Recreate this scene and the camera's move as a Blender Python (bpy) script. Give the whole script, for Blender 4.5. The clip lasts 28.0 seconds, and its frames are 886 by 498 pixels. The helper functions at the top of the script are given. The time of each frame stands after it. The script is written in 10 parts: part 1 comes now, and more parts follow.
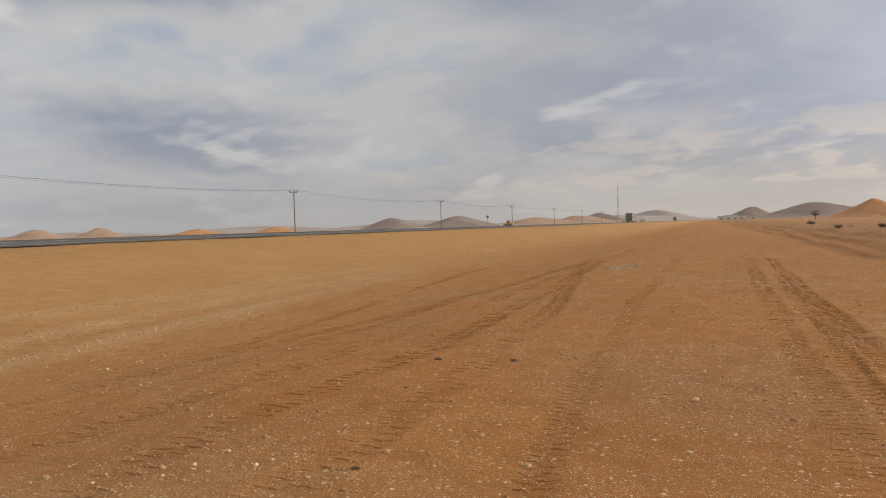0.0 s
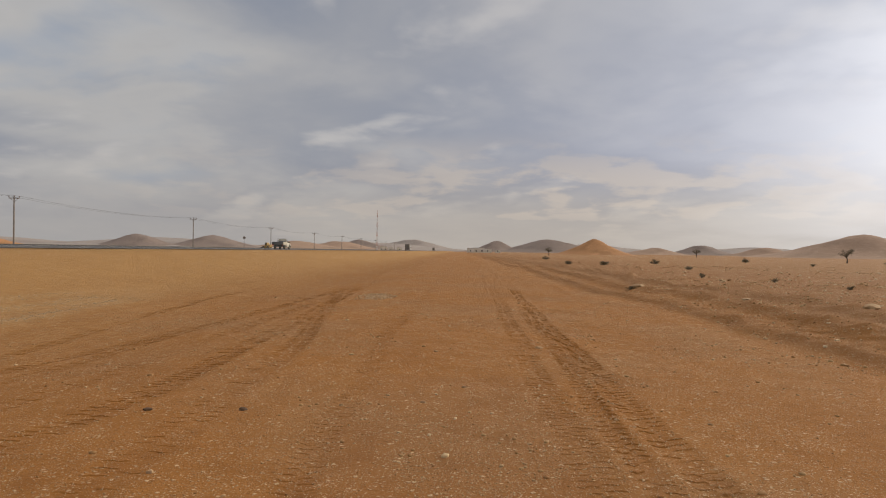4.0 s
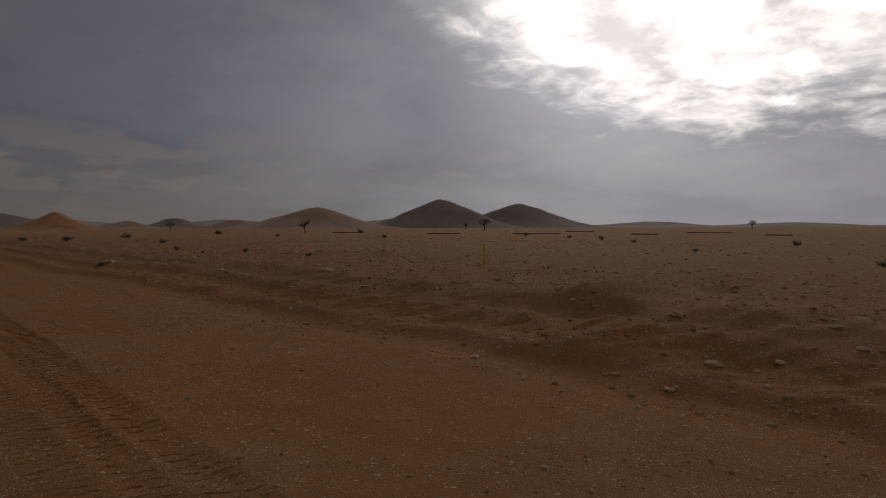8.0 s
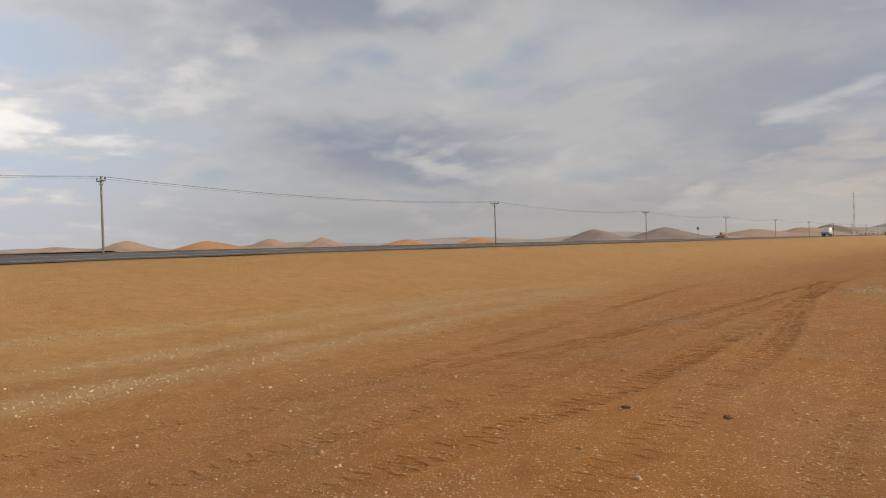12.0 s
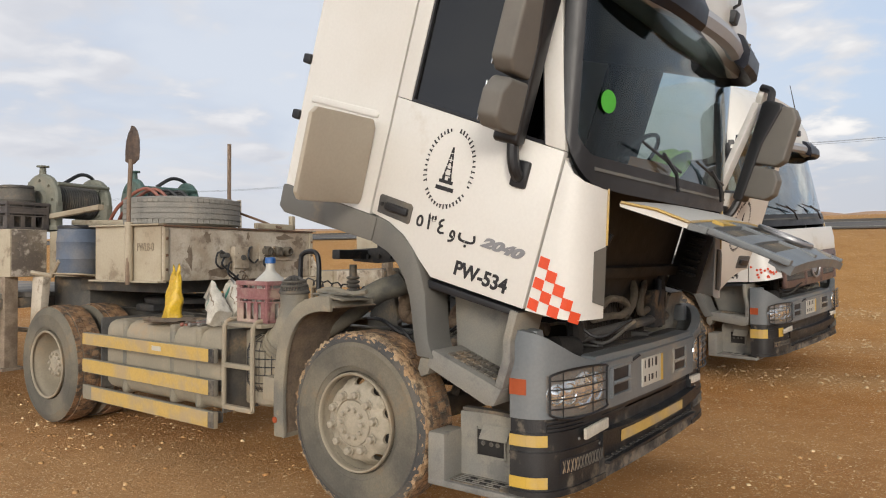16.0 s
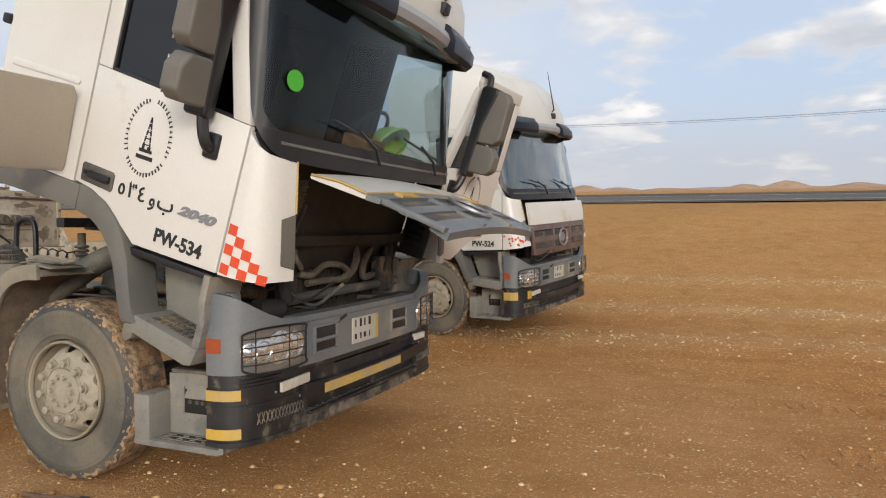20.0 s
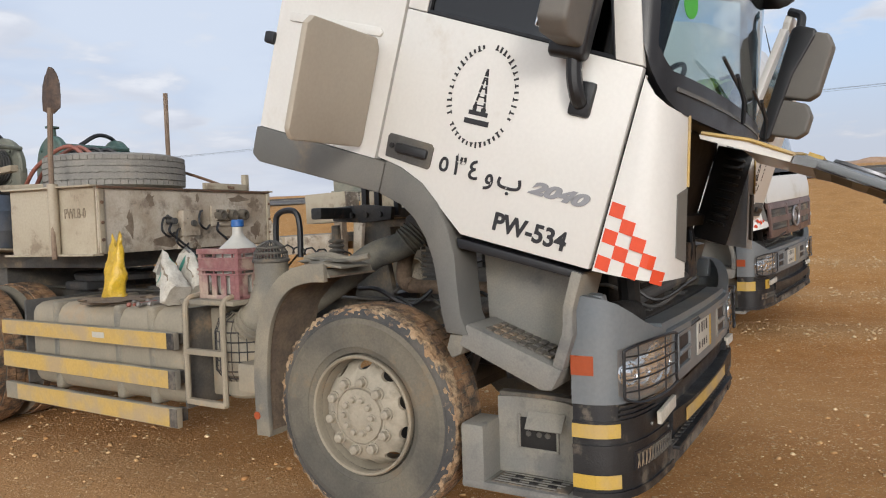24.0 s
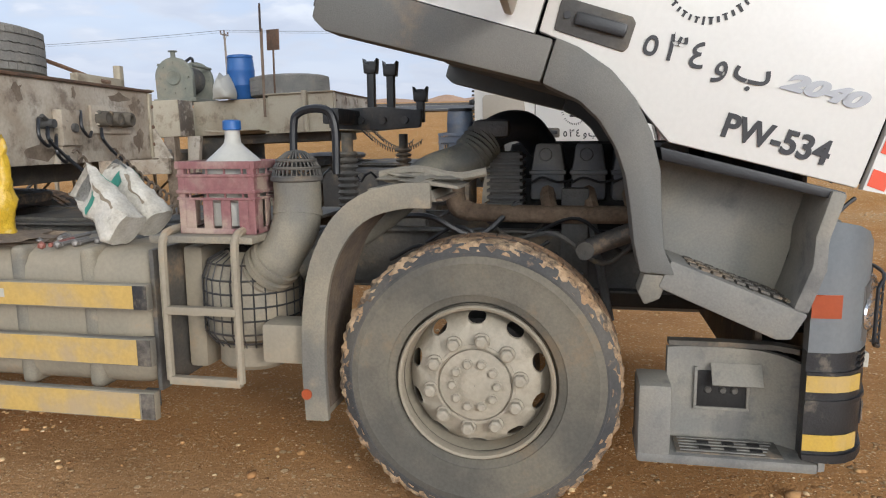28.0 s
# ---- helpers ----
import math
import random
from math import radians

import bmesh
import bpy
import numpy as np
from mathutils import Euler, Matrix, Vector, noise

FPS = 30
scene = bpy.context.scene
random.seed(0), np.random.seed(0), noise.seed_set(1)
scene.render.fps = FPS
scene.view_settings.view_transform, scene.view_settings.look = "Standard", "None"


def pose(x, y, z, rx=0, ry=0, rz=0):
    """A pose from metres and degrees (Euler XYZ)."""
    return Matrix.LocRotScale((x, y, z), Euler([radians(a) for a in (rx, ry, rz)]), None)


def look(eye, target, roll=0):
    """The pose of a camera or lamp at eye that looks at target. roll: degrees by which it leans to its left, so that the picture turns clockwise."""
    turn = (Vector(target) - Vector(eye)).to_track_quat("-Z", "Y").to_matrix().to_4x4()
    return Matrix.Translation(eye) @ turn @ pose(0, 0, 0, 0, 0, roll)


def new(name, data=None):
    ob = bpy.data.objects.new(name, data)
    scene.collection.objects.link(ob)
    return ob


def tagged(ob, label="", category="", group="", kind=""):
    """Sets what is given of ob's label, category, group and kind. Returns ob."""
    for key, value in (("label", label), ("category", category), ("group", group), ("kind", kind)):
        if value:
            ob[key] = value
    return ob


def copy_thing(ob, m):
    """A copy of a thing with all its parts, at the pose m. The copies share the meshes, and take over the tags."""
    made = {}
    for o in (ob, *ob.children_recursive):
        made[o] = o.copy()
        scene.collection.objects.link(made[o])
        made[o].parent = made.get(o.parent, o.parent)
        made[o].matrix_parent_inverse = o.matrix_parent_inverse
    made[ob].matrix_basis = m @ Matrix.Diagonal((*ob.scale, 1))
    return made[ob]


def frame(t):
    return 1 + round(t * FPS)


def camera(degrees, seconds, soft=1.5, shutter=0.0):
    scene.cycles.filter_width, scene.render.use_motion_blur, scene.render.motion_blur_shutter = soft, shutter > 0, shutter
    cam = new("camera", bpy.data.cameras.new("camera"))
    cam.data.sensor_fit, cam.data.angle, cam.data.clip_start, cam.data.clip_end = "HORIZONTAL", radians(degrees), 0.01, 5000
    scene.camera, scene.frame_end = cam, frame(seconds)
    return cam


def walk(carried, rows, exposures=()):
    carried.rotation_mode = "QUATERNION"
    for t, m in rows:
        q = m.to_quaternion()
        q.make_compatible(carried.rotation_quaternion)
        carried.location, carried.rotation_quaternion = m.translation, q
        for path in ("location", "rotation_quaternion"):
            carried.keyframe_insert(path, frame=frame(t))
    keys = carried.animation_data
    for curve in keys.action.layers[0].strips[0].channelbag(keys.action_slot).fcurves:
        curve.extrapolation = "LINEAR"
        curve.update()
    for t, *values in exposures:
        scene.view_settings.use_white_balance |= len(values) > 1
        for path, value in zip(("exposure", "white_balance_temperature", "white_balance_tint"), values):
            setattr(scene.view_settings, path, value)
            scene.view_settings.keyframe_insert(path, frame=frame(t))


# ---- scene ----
cam = camera(64.53, 28.0, 1.1)

# The carried camera: seconds, place, heading (left of +Y), tilt, lean
PATH = [
    (0, -2.209, -4.559, 1.598, 22.83, -2.17, -1.94),
    (0.5, -2.215, -4.554, 1.583, 24.19, -2.79, -1.66),
    (1, -2.209, -4.549, 1.592, 23.12, -3.33, -1.89),
    (1.5, -2.180, -4.470, 1.589, 19.63, -5.14, -2.28),
    (2, -2.217, -4.381, 1.582, 16.65, -4.57, -0.33),
    (2.5, -2.266, -4.290, 1.618, 5.28, -2.80, 0.28),
    (3, -2.371, -4.112, 1.609, -0.12, -3.82, 0.45),
    (3.5, -2.350, -3.838, 1.609, 3.52, -1.06, 0.88),
    (5.5, -2.152, -3.076, 1.600, -5.95, 0.17, -1.02),
    (6, -2.163, -3.212, 1.591, -16.46, -0.66, -0.46),
    (6.5, -2.186, -3.375, 1.593, -28.29, -0.50, -0.50),
    (7, -2.162, -3.490, 1.604, -40.37, -0.68, 0.95),
    (7.5, -2.148, -3.448, 1.600, -45.38, -0.39, 1.75),
    (8, -2.242, -3.398, 1.604, -37.73, -2.18, 0.17),
    (8.5, -2.351, -3.306, 1.603, -23.18, -2.25, -0.63),
    (9, -2.466, -3.254, 1.607, -5.01, -1.75, -1.11),
    (9.5, -2.549, -3.233, 1.608, 4.72, -1.59, -1.21),
    (10, -2.572, -3.283, 1.608, 10.51, -1.19, -1.34),
    (10.5, -2.626, -3.313, 1.598, 15.28, -0.95, -1.29),
    (11, -2.672, -3.307, 1.604, 22.80, -1.14, -1.81),
    (11.5, -2.639, -3.261, 1.602, 30.37, -0.70, -1.38),
    (13.5, -2.698, -2.939, 1.648, 73.42, -1.44, -4.64),
    (14, -2.684, -3.116, 1.627, 85.99, -1.77, -4.46),
    (14.5, -2.566, -3.180, 1.652, 97.74, -3.21, -4.53),
    (15, -2.473, -3.168, 1.660, 115.85, -3.02, -4.04),
    (15.5, -2.436, -3.111, 1.664, 124.75, -4.02, -2.26),
    (16, -2.350, -3.118, 1.671, 126.38, -1.80, -1.76),
    (16.5, -2.186, -3.130, 1.665, 123.57, -3.10, -1.52),
    (17, -2.118, -3.072, 1.656, 118.91, -4.27, -2.15),
    (17.5, -2.090, -2.918, 1.629, 116.90, -7.80, -3.77),
    (18, -2.021, -2.801, 1.658, 109.65, -6.90, -4.30),
    (18.5, -2.016, -2.677, 1.641, 102.63, -11.37, -3.46),
    (19, -2.012, -2.470, 1.639, 111.25, -9.25, -0.23),
    (19.5, -2.227, -2.389, 1.645, 108.07, -5.61, 0.07),
    (20, -2.427, -2.377, 1.648, 112.41, -4.47, -1.02),
    (20.5, -2.575, -2.300, 1.630, 123.36, -2.28, -0.00),
    (21, -2.638, -2.354, 1.635, 127.95, -2.59, -1.24),
    (21.5, -2.655, -2.562, 1.636, 122.74, -2.14, -3.00),
    (22, -2.699, -2.793, 1.611, 123.40, -2.16, -1.66),
    (22.5, -2.760, -3.037, 1.619, 128.03, -3.09, -2.24),
    (24.5, -2.690, -4.156, 1.609, 119.52, -5.39, -3.55),
    (25, -2.761, -4.349, 1.603, 124.42, -6.68, -3.74),
    (25.5, -2.741, -4.589, 1.586, 137.21, -6.66, -2.77),
    (26, -2.689, -4.881, 1.586, 134.85, -8.23, -2.78),
    (26.5, -2.679, -5.114, 1.537, 135.28, -12.09, -3.10),
    (27, -2.801, -5.331, 1.557, 129.91, -11.52, -2.42),
    (27.5, -2.885, -5.508, 1.544, 113.97, -9.74, -1.14),
    (28, -2.932, -5.629, 1.551, 101.40, -11.89, -1.16),
]


def aim(x, y, z, yaw, tilt, lean):
    a, b = radians(yaw), radians(tilt)
    way = Vector((-math.sin(a) * math.cos(b), math.cos(a) * math.cos(b), math.sin(b)))
    eye = Vector((x, y, z))
    return look(eye, eye + way, lean)


# seconds, stops, white balance
EXPOSURES = [(0, -0.28, 6650, 10), (2.0, -0.22, 6650, 10), (3.5, -0.42, 6750, 11), (5.5, -0.9, 6700, 11), (6.0, -1.27, 6700, 12), (7.0, -2.4, 6500, 15), (7.5, -2.72, 6550, 16), (8.0, -2.60, 6550, 16), (8.5, -1.90, 6550, 13), (9.0, -1.4, 6550, 11), (9.5, -1.05, 6550, 10),
             (10.0, -0.65, 6550, 10), (11.0, -0.3, 6600, 10), (11.5, -0.3, 6600, 10), (13.5, -0.56, 7050, 14), (14.0, -0.54, 7050, 14), (15.0, -0.25, 6500, 11), (15.5, -0.18, 6500, 10), (22.5, -0.18, 6300, 10), (25.0, -0.21, 6050, 10), (26.0, -0.30, 6150, 10), (27.0, 0.04, 6050, 10), (28.0, -0.06, 5850, 9)]
walk(cam, [(t, aim(*v)) for t, *v in PATH], EXPOSURES)

# ---- sky and light ----
SUN_LEFT, SUN_UP = -50.0, 17.0      # heading of the veiled sun left of +Y, and its height, in degrees
sun_dir = Vector((-math.sin(radians(SUN_LEFT)) * math.cos(radians(SUN_UP)), math.cos(radians(SUN_LEFT)) * math.cos(radians(SUN_UP)), math.sin(radians(SUN_UP))))


def nd(tree, kind, **sets):
    n = tree.nodes.new(kind)
    for k, v in sets.items():
        if k in n.inputs:
            n.inputs[k].default_value = v
    return n


def math_node(tree, op, a, b=0.0, c=0.0, clamp=False):
    n = tree.nodes.new("ShaderNodeMath")
    n.operation, n.use_clamp = op, clamp
    for i, v in enumerate((a, b, c)):
        if isinstance(v, (int, float)):
            n.inputs[i].default_value = v
        else:
            tree.links.new(v, n.inputs[i])
    return n.outputs[0]


def blend(tree, fac, a, b, mode="MIX"):
    n = tree.nodes.new("ShaderNodeMix")
    n.data_type, n.blend_type, n.clamp_factor = "RGBA", mode, True
    for sock, v in ((n.inputs[0], fac), (n.inputs[6], a), (n.inputs[7], b)):
        if isinstance(v, (int, float)):
            sock.default_value = v
        elif isinstance(v, (tuple, list)):
            sock.default_value = (*v[:3], 1.0)
        else:
            tree.links.new(v, sock)
    return n.outputs[2]


def ramp(tree, fac, lo, hi):
    n = tree.nodes.new("ShaderNodeMapRange")
    n.inputs[1].default_value, n.inputs[2].default_value = lo, hi
    n.interpolation_type = "SMOOTHSTEP"
    tree.links.new(fac, n.inputs[0])
    return n.outputs[0]


def make_world():
    w = bpy.data.worlds.new("cloudy_sky")
    scene.world = w
    w.use_nodes = True
    t = w.node_tree
    t.nodes.clear()
    out, bg = t.nodes.new("ShaderNodeOutputWorld"), t.nodes.new("ShaderNodeBackground")
    t.links.new(bg.outputs[0], out.inputs[0])
    sky = t.nodes.new("ShaderNodeTexSky")
    sky.sky_type, sky.sun_disc = "NISHITA", False
    sky.sun_elevation, sky.sun_rotation = radians(SUN_UP), radians(-SUN_LEFT)
    sky.dust_density, sky.air_density = 2.0, 1.0
    co = t.nodes.new("ShaderNodeTexCoord")
    sep = t.nodes.new("ShaderNodeSeparateXYZ")
    t.links.new(co.outputs["Generated"], sep.inputs[0])
    zz = math_node(t, "MAXIMUM", sep.outputs[2], 0.0)
    # the cloud deck as a plane overhead, drawn together towards the horizon
    den = math_node(t, "ADD", zz, 0.22)
    comb = t.nodes.new("ShaderNodeCombineXYZ")
    t.links.new(math_node(t, "DIVIDE", sep.outputs[0], den), comb.inputs[0])
    t.links.new(math_node(t, "DIVIDE", sep.outputs[1], den), comb.inputs[1])

    def cloud(scale, detail, rough, shift, distort=0.2):
        mp = t.nodes.new("ShaderNodeMapping")
        mp.inputs[1].default_value = shift
        t.links.new(comb.outputs[0], mp.inputs[0])
        n = nd(t, "ShaderNodeTexNoise", Scale=scale, Detail=detail, Roughness=rough, Distortion=distort)
        t.links.new(mp.outputs[0], n.inputs["Vector"])
        return n.outputs[0]

    def toward(left, power):
        v = t.nodes.new("ShaderNodeVectorMath")
        v.operation = "DOT_PRODUCT"
        t.links.new(co.outputs["Generated"], v.inputs[0])
        v.inputs[1].default_value = (-math.sin(radians(left)), math.cos(radians(left)), 0)
        return math_node(t, "POWER", math_node(t, "MAXIMUM", v.outputs["Value"], 0.0), power)

    def mul(a, b):
        return math_node(t, "MULTIPLY", a, b)

    def add(a, b):
        return math_node(t, "ADD", a, b)

    toward_sun = Vector((sun_dir.x, sun_dir.y, 0)).normalized()
    big = cloud(0.42, 3.0, 0.5, (3.1, 7.7, 0.4), 0.4)
    mid = cloud(1.15, 4.5, 0.46, (1.7, 4.2, 2.0), 0.30)
    fine = cloud(3.6, 5.0, 0.50, (9.3, 2.1, 1.0), 0.2)
    # the same billows a little nearer the sun: where they are thinner there, light comes through
    mid_lit = cloud(1.15, 4.5, 0.46, (1.7 + 0.20 * toward_sun.x, 4.2 + 0.20 * toward_sun.y, 2.0), 0.30)
    fine_lit = cloud(3.6, 5.0, 0.50, (9.3 + 0.07 * toward_sun.x, 2.1 + 0.07 * toward_sun.y, 1.0), 0.2)
    puff = add(mul(mid, 0.78), mul(fine, 0.22))
    relief = add(mul(math_node(t, "SUBTRACT", mid, mid_lit), 1.0), mul(math_node(t, "SUBTRACT", fine, fine_lit), 0.30))
    # how far the direction lies from the sun
    dot = t.nodes.new("ShaderNodeVectorMath")
    dot.operation = "DOT_PRODUCT"
    t.links.new(co.outputs["Generated"], dot.inputs[0])
    dot.inputs[1].default_value = sun_dir
    near = math_node(t, "MAXIMUM", dot.outputs["Value"], 0.0)
    # the deck breaks open on the side away from the road's far end
    west = ramp(t, add(mul(sep.outputs[0], -0.75), mul(sep.outputs[1], -0.65)), 0.10, 0.60)
    cover = add(puff, mul(big, 0.35))
    small = add(mul(mid, 0.45), mul(fine, 0.55))
    mask = blend(t, west, ramp(t, cover, 0.40, 0.62), ramp(t, small, 0.46, 0.57))
    haze = ramp(t, zz, 0.15, 0.0)
    grey = blend(t, ramp(t, puff, 0.58, 0.40), (0.395, 0.450, 0.560), (0.74, 0.745, 0.75))
    grey = blend(t, mul(ramp(t, big, 0.42, 0.60), 0.45), grey, (0.62, 0.63, 0.655))
    grey = blend(t, mul(ramp(t, relief, 0.02, 0.17), 0.8), grey, (0.86, 0.85, 0.84))
    grey = blend(t, mul(ramp(t, relief, 0.0, -0.16), 0.45), grey, (0.42, 0.465, 0.56))
    # a heavy dark bank stands left of the sun
    bank = mul(toward(-20, 12.0), ramp(t, zz, 0.03, 0.12))
    grey = blend(t, mul(bank, 0.62), grey, (0.60, 0.66, 0.86))
    white = blend(t, ramp(t, relief, -0.10, 0.12), (0.80, 0.83, 0.91), (1.50, 1.46, 1.40))
    lit = blend(t, west, grey, blend(t, ramp(t, small, 0.60, 0.48), white, (1.02, 1.02, 1.04)))
    blue = blend(t, 0.8, blend(t, 1.0, sky.outputs[0], (0.11, 0.11, 0.11), "MULTIPLY"), blend(t, west, (0.52, 0.64, 0.84), (0.86, 1.02, 1.27)))
    col = blend(t, mask, blue, lit)
    col = blend(t, mul(haze, 0.80), col, blend(t, west, blend(t, toward(-12, 6.0), (0.57, 0.565, 0.575), (0.80, 0.72, 0.63)), (0.80, 0.81, 0.86)))
    soft = mul(ramp(t, sep.outputs[1], -0.02, -0.40), 0.55)
    col = blend(t, soft, col, blend(t, ramp(t, puff, 0.60, 0.40), (0.80, 0.84, 0.95), (1.04, 1.05, 1.09)))
    # thin warm streaks low over the far end of the road
    streak = mul(mul(toward(-8, 8.0), ramp(t, fine, 0.46, 0.60)), mul(ramp(t, zz, 0.02, 0.05), ramp(t, zz, 0.17, 0.09)))
    col = blend(t, mul(streak, 0.55), col, (0.98, 0.86, 0.74))
    # the bright sheet round the veiled sun, with a ragged lower edge
    across = math_node(t, "SUBTRACT", mul(sep.outputs[0], 0.791), mul(sep.outputs[1], 0.612))
    slope = math_node(t, "MAXIMUM", math_node(t, "SUBTRACT", 0.45, across), 0.0)
    wisps = cloud(6.5, 6.0, 0.60, (2.2, 5.9, 3.0), 0.5)
    edge = math_node(t, "SUBTRACT", zz, mul(mul(slope, slope), 0.62))
    edge = add(edge, add(mul(math_node(t, "SUBTRACT", fine, 0.5), 0.13), mul(math_node(t, "SUBTRACT", wisps, 0.5), 0.10)))
    sheet_up = ramp(t, edge, 0.105, 0.205)
    side = ramp(t, add(toward(-72, 3.0), mul(math_node(t, "SUBTRACT", mid, 0.5), 0.3)), 0.33, 0.55)
    shade = add(0.30, mul(ramp(t, add(mul(fine, 0.65), mul(wisps, 0.35)), 0.38, 0.60), 0.70))
    low = ramp(t, zz, 0.75, 0.42)
    burn = mul(mul(sheet_up, side), mul(mul(shade, low), 6.8))
    col = blend(t, 1.0, col, blend(t, 1.0, (1.0, 0.94, 0.83), burn, "MULTIPLY"), "ADD")
    glow = mul(math_node(t, "POWER", near, 60.0), add(0.55, mul(ramp(t, puff, 0.38, 0.64), 0.45)))
    col = blend(t, 1.0, col, blend(t, 1.0, (2.6, 2.5, 2.4), glow, "MULTIPLY"), "ADD")
    veil = mul(math_node(t, "POWER", near, 10.0), add(0.55, mul(ramp(t, puff, 0.60, 0.42), 0.45)))
    col = blend(t, 1.0, col, blend(t, 1.0, (1.0, 1.05, 1.16), veil, "MULTIPLY"), "ADD")
    # pale air under the open side of the deck
    pale = mul(toward(-78, 4.0), ramp(t, zz, 0.42, 0.12))
    col = blend(t, 1.0, col, blend(t, 1.0, (0.98, 0.99, 1.02), pale, "MULTIPLY"), "ADD")
    t.links.new(col, bg.inputs[0])
    bg.inputs[1].default_value = 0.85


make_world()
sun = new("sun", bpy.data.lights.new("sun", "SUN"))
sun.data.energy, sun.data.angle, sun.data.color = 1.6, radians(11), (1.0, 0.89, 0.76)
sun.matrix_world = look((0, 0, 60), Vector((0, 0, 60)) - sun_dir)

# ---- materials ----
def mat(name, base, rough=0.7, metal=0.0, other=None, amount=0.5, scale=2.0, grain=0.12, bump=0.15, fine=60.0, dirt=None, dirt_amount=0.0, dirt_scale=1.3, coat=0.0, spec=0.5):
    """Base colour with a second colour in patches, fine grain, dust or rust, and relief."""
    m = bpy.data.materials.new(name)
    m.use_nodes = True
    t = m.node_tree
    b = t.nodes["Principled BSDF"]
    co = t.nodes.new("ShaderNodeTexCoord").outputs["Object"]

    def noise(s, detail=4.0, r=0.55):
        n = nd(t, "ShaderNodeTexNoise", Scale=s, Detail=detail, Roughness=r)
        t.links.new(co, n.inputs["Vector"])
        return n.outputs[0]

    col = base
    if other:
        col = blend(t, math_node(t, "MULTIPLY", ramp(t, noise(scale, 5.0), 0.38, 0.64), amount), base, other)
    g = noise(fine, 3.0)
    col = blend(t, ramp(t, g, 0.25, 0.75), blend(t, 1.0, col, (1 - grain,) * 3, "MULTIPLY"), blend(t, 1.0, col, (1 + grain,) * 3, "MULTIPLY"))
    r_out = math_node(t, "ADD", math_node(t, "MULTIPLY", noise(scale * 3, 3.0), 0.25), rough - 0.125, clamp=True)
    if dirt:
        d = math_node(t, "MULTIPLY", ramp(t, noise(dirt_scale, 8.0, 0.68), 0.62 - 0.4 * dirt_amount, 0.72 - 0.25 * dirt_amount), min(1.0, 0.35 + dirt_amount))
        col = blend(t, d, col, dirt)
        r_out = math_node(t, "ADD", r_out, math_node(t, "MULTIPLY", d, 0.25), clamp=True)
    t.links.new(col, b.inputs["Base Color"])
    t.links.new(r_out, b.inputs["Roughness"])
    b.inputs["Metallic"].default_value = metal
    b.inputs["Coat Weight"].default_value = coat
    b.inputs["Specular IOR Level"].default_value = spec
    if bump:
        bp = nd(t, "ShaderNodeBump", Strength=bump, Distance=0.01)
        t.links.new(g, bp.inputs["Height"])
        t.links.new(bp.outputs[0], b.inputs["Normal"])
    return m


DUST = (0.36, 0.25, 0.15)
SAND = (0.42, 0.225, 0.085)
white_paint = mat("white_paint", (0.625, 0.615, 0.58), 0.38, other=(0.575, 0.555, 0.505), amount=0.6, scale=1.1, grain=0.02, bump=0.02, dirt=(0.447, 0.387, 0.292), dirt_amount=0.12, coat=0.3)
beige_panel = mat("beige_panel", (0.368, 0.328, 0.264), 0.55, other=(0.416, 0.368, 0.296), amount=0.6, scale=1.5, grain=0.03, bump=0.03)
grey_plastic = mat("grey_plastic", (0.112, 0.112, 0.104), 0.62, other=(0.158, 0.148, 0.126), amount=0.6, scale=2.0, grain=0.08, bump=0.12, fine=220, dirt=DUST, dirt_amount=0.10)
dusty_plastic = mat("dusty_plastic", (0.145, 0.138, 0.118), 0.75, other=(0.255, 0.224, 0.165), amount=0.9, scale=2.6, grain=0.10, bump=0.15, fine=140, dirt=(0.33, 0.27, 0.185), dirt_amount=0.26, dirt_scale=3.5)
visor_silver = mat("visor_silver", (0.300, 0.315, 0.340), 0.4, other=(0.35, 0.36, 0.375), amount=0.5, scale=2.0, grain=0.03, bump=0.02)
visor_dark = mat("visor_dark", (0.010, 0.012, 0.020), 0.40, other=(0.018, 0.02, 0.03), amount=0.5, scale=2.0, grain=0.04, bump=0.02, spec=0.3)
mirror_grey = mat("mirror_grey", (0.122, 0.115, 0.102), 0.6, other=(0.155, 0.143, 0.124), amount=0.6, scale=3.0, grain=0.06, bump=0.08, fine=220, dirt=DUST, dirt_amount=0.08)
steel_blue = mat("steel_blue", (0.123, 0.140, 0.153), 0.45, other=(0.170, 0.174, 0.170), amount=0.7, scale=1.6, grain=0.05, bump=0.06, dirt=(0.340, 0.281, 0.204), dirt_amount=0.15)
black_plastic = mat("black_plastic", (0.0085, 0.0092, 0.0115), 0.42, other=(0.018, 0.019, 0.021), amount=0.6, scale=2.5, grain=0.1, bump=0.1, fine=200, dirt=(0.154, 0.119, 0.084), dirt_amount=0.06)
rubber = mat("rubber", (0.086, 0.081, 0.068), 0.9, other=(0.158, 0.140, 0.106), amount=0.9, scale=2.2, grain=0.1, bump=0.2, fine=90, dirt=(0.24, 0.17, 0.10), dirt_amount=0.14, dirt_scale=3.0)
tread_rubber = mat("tread_rubber", (0.060, 0.054, 0.046), 0.92, other=(0.24, 0.135, 0.068), amount=1.0, scale=6.0, grain=0.25, bump=0.8, fine=70, dirt=(0.36, 0.225, 0.125), dirt_amount=0.42, dirt_scale=14)
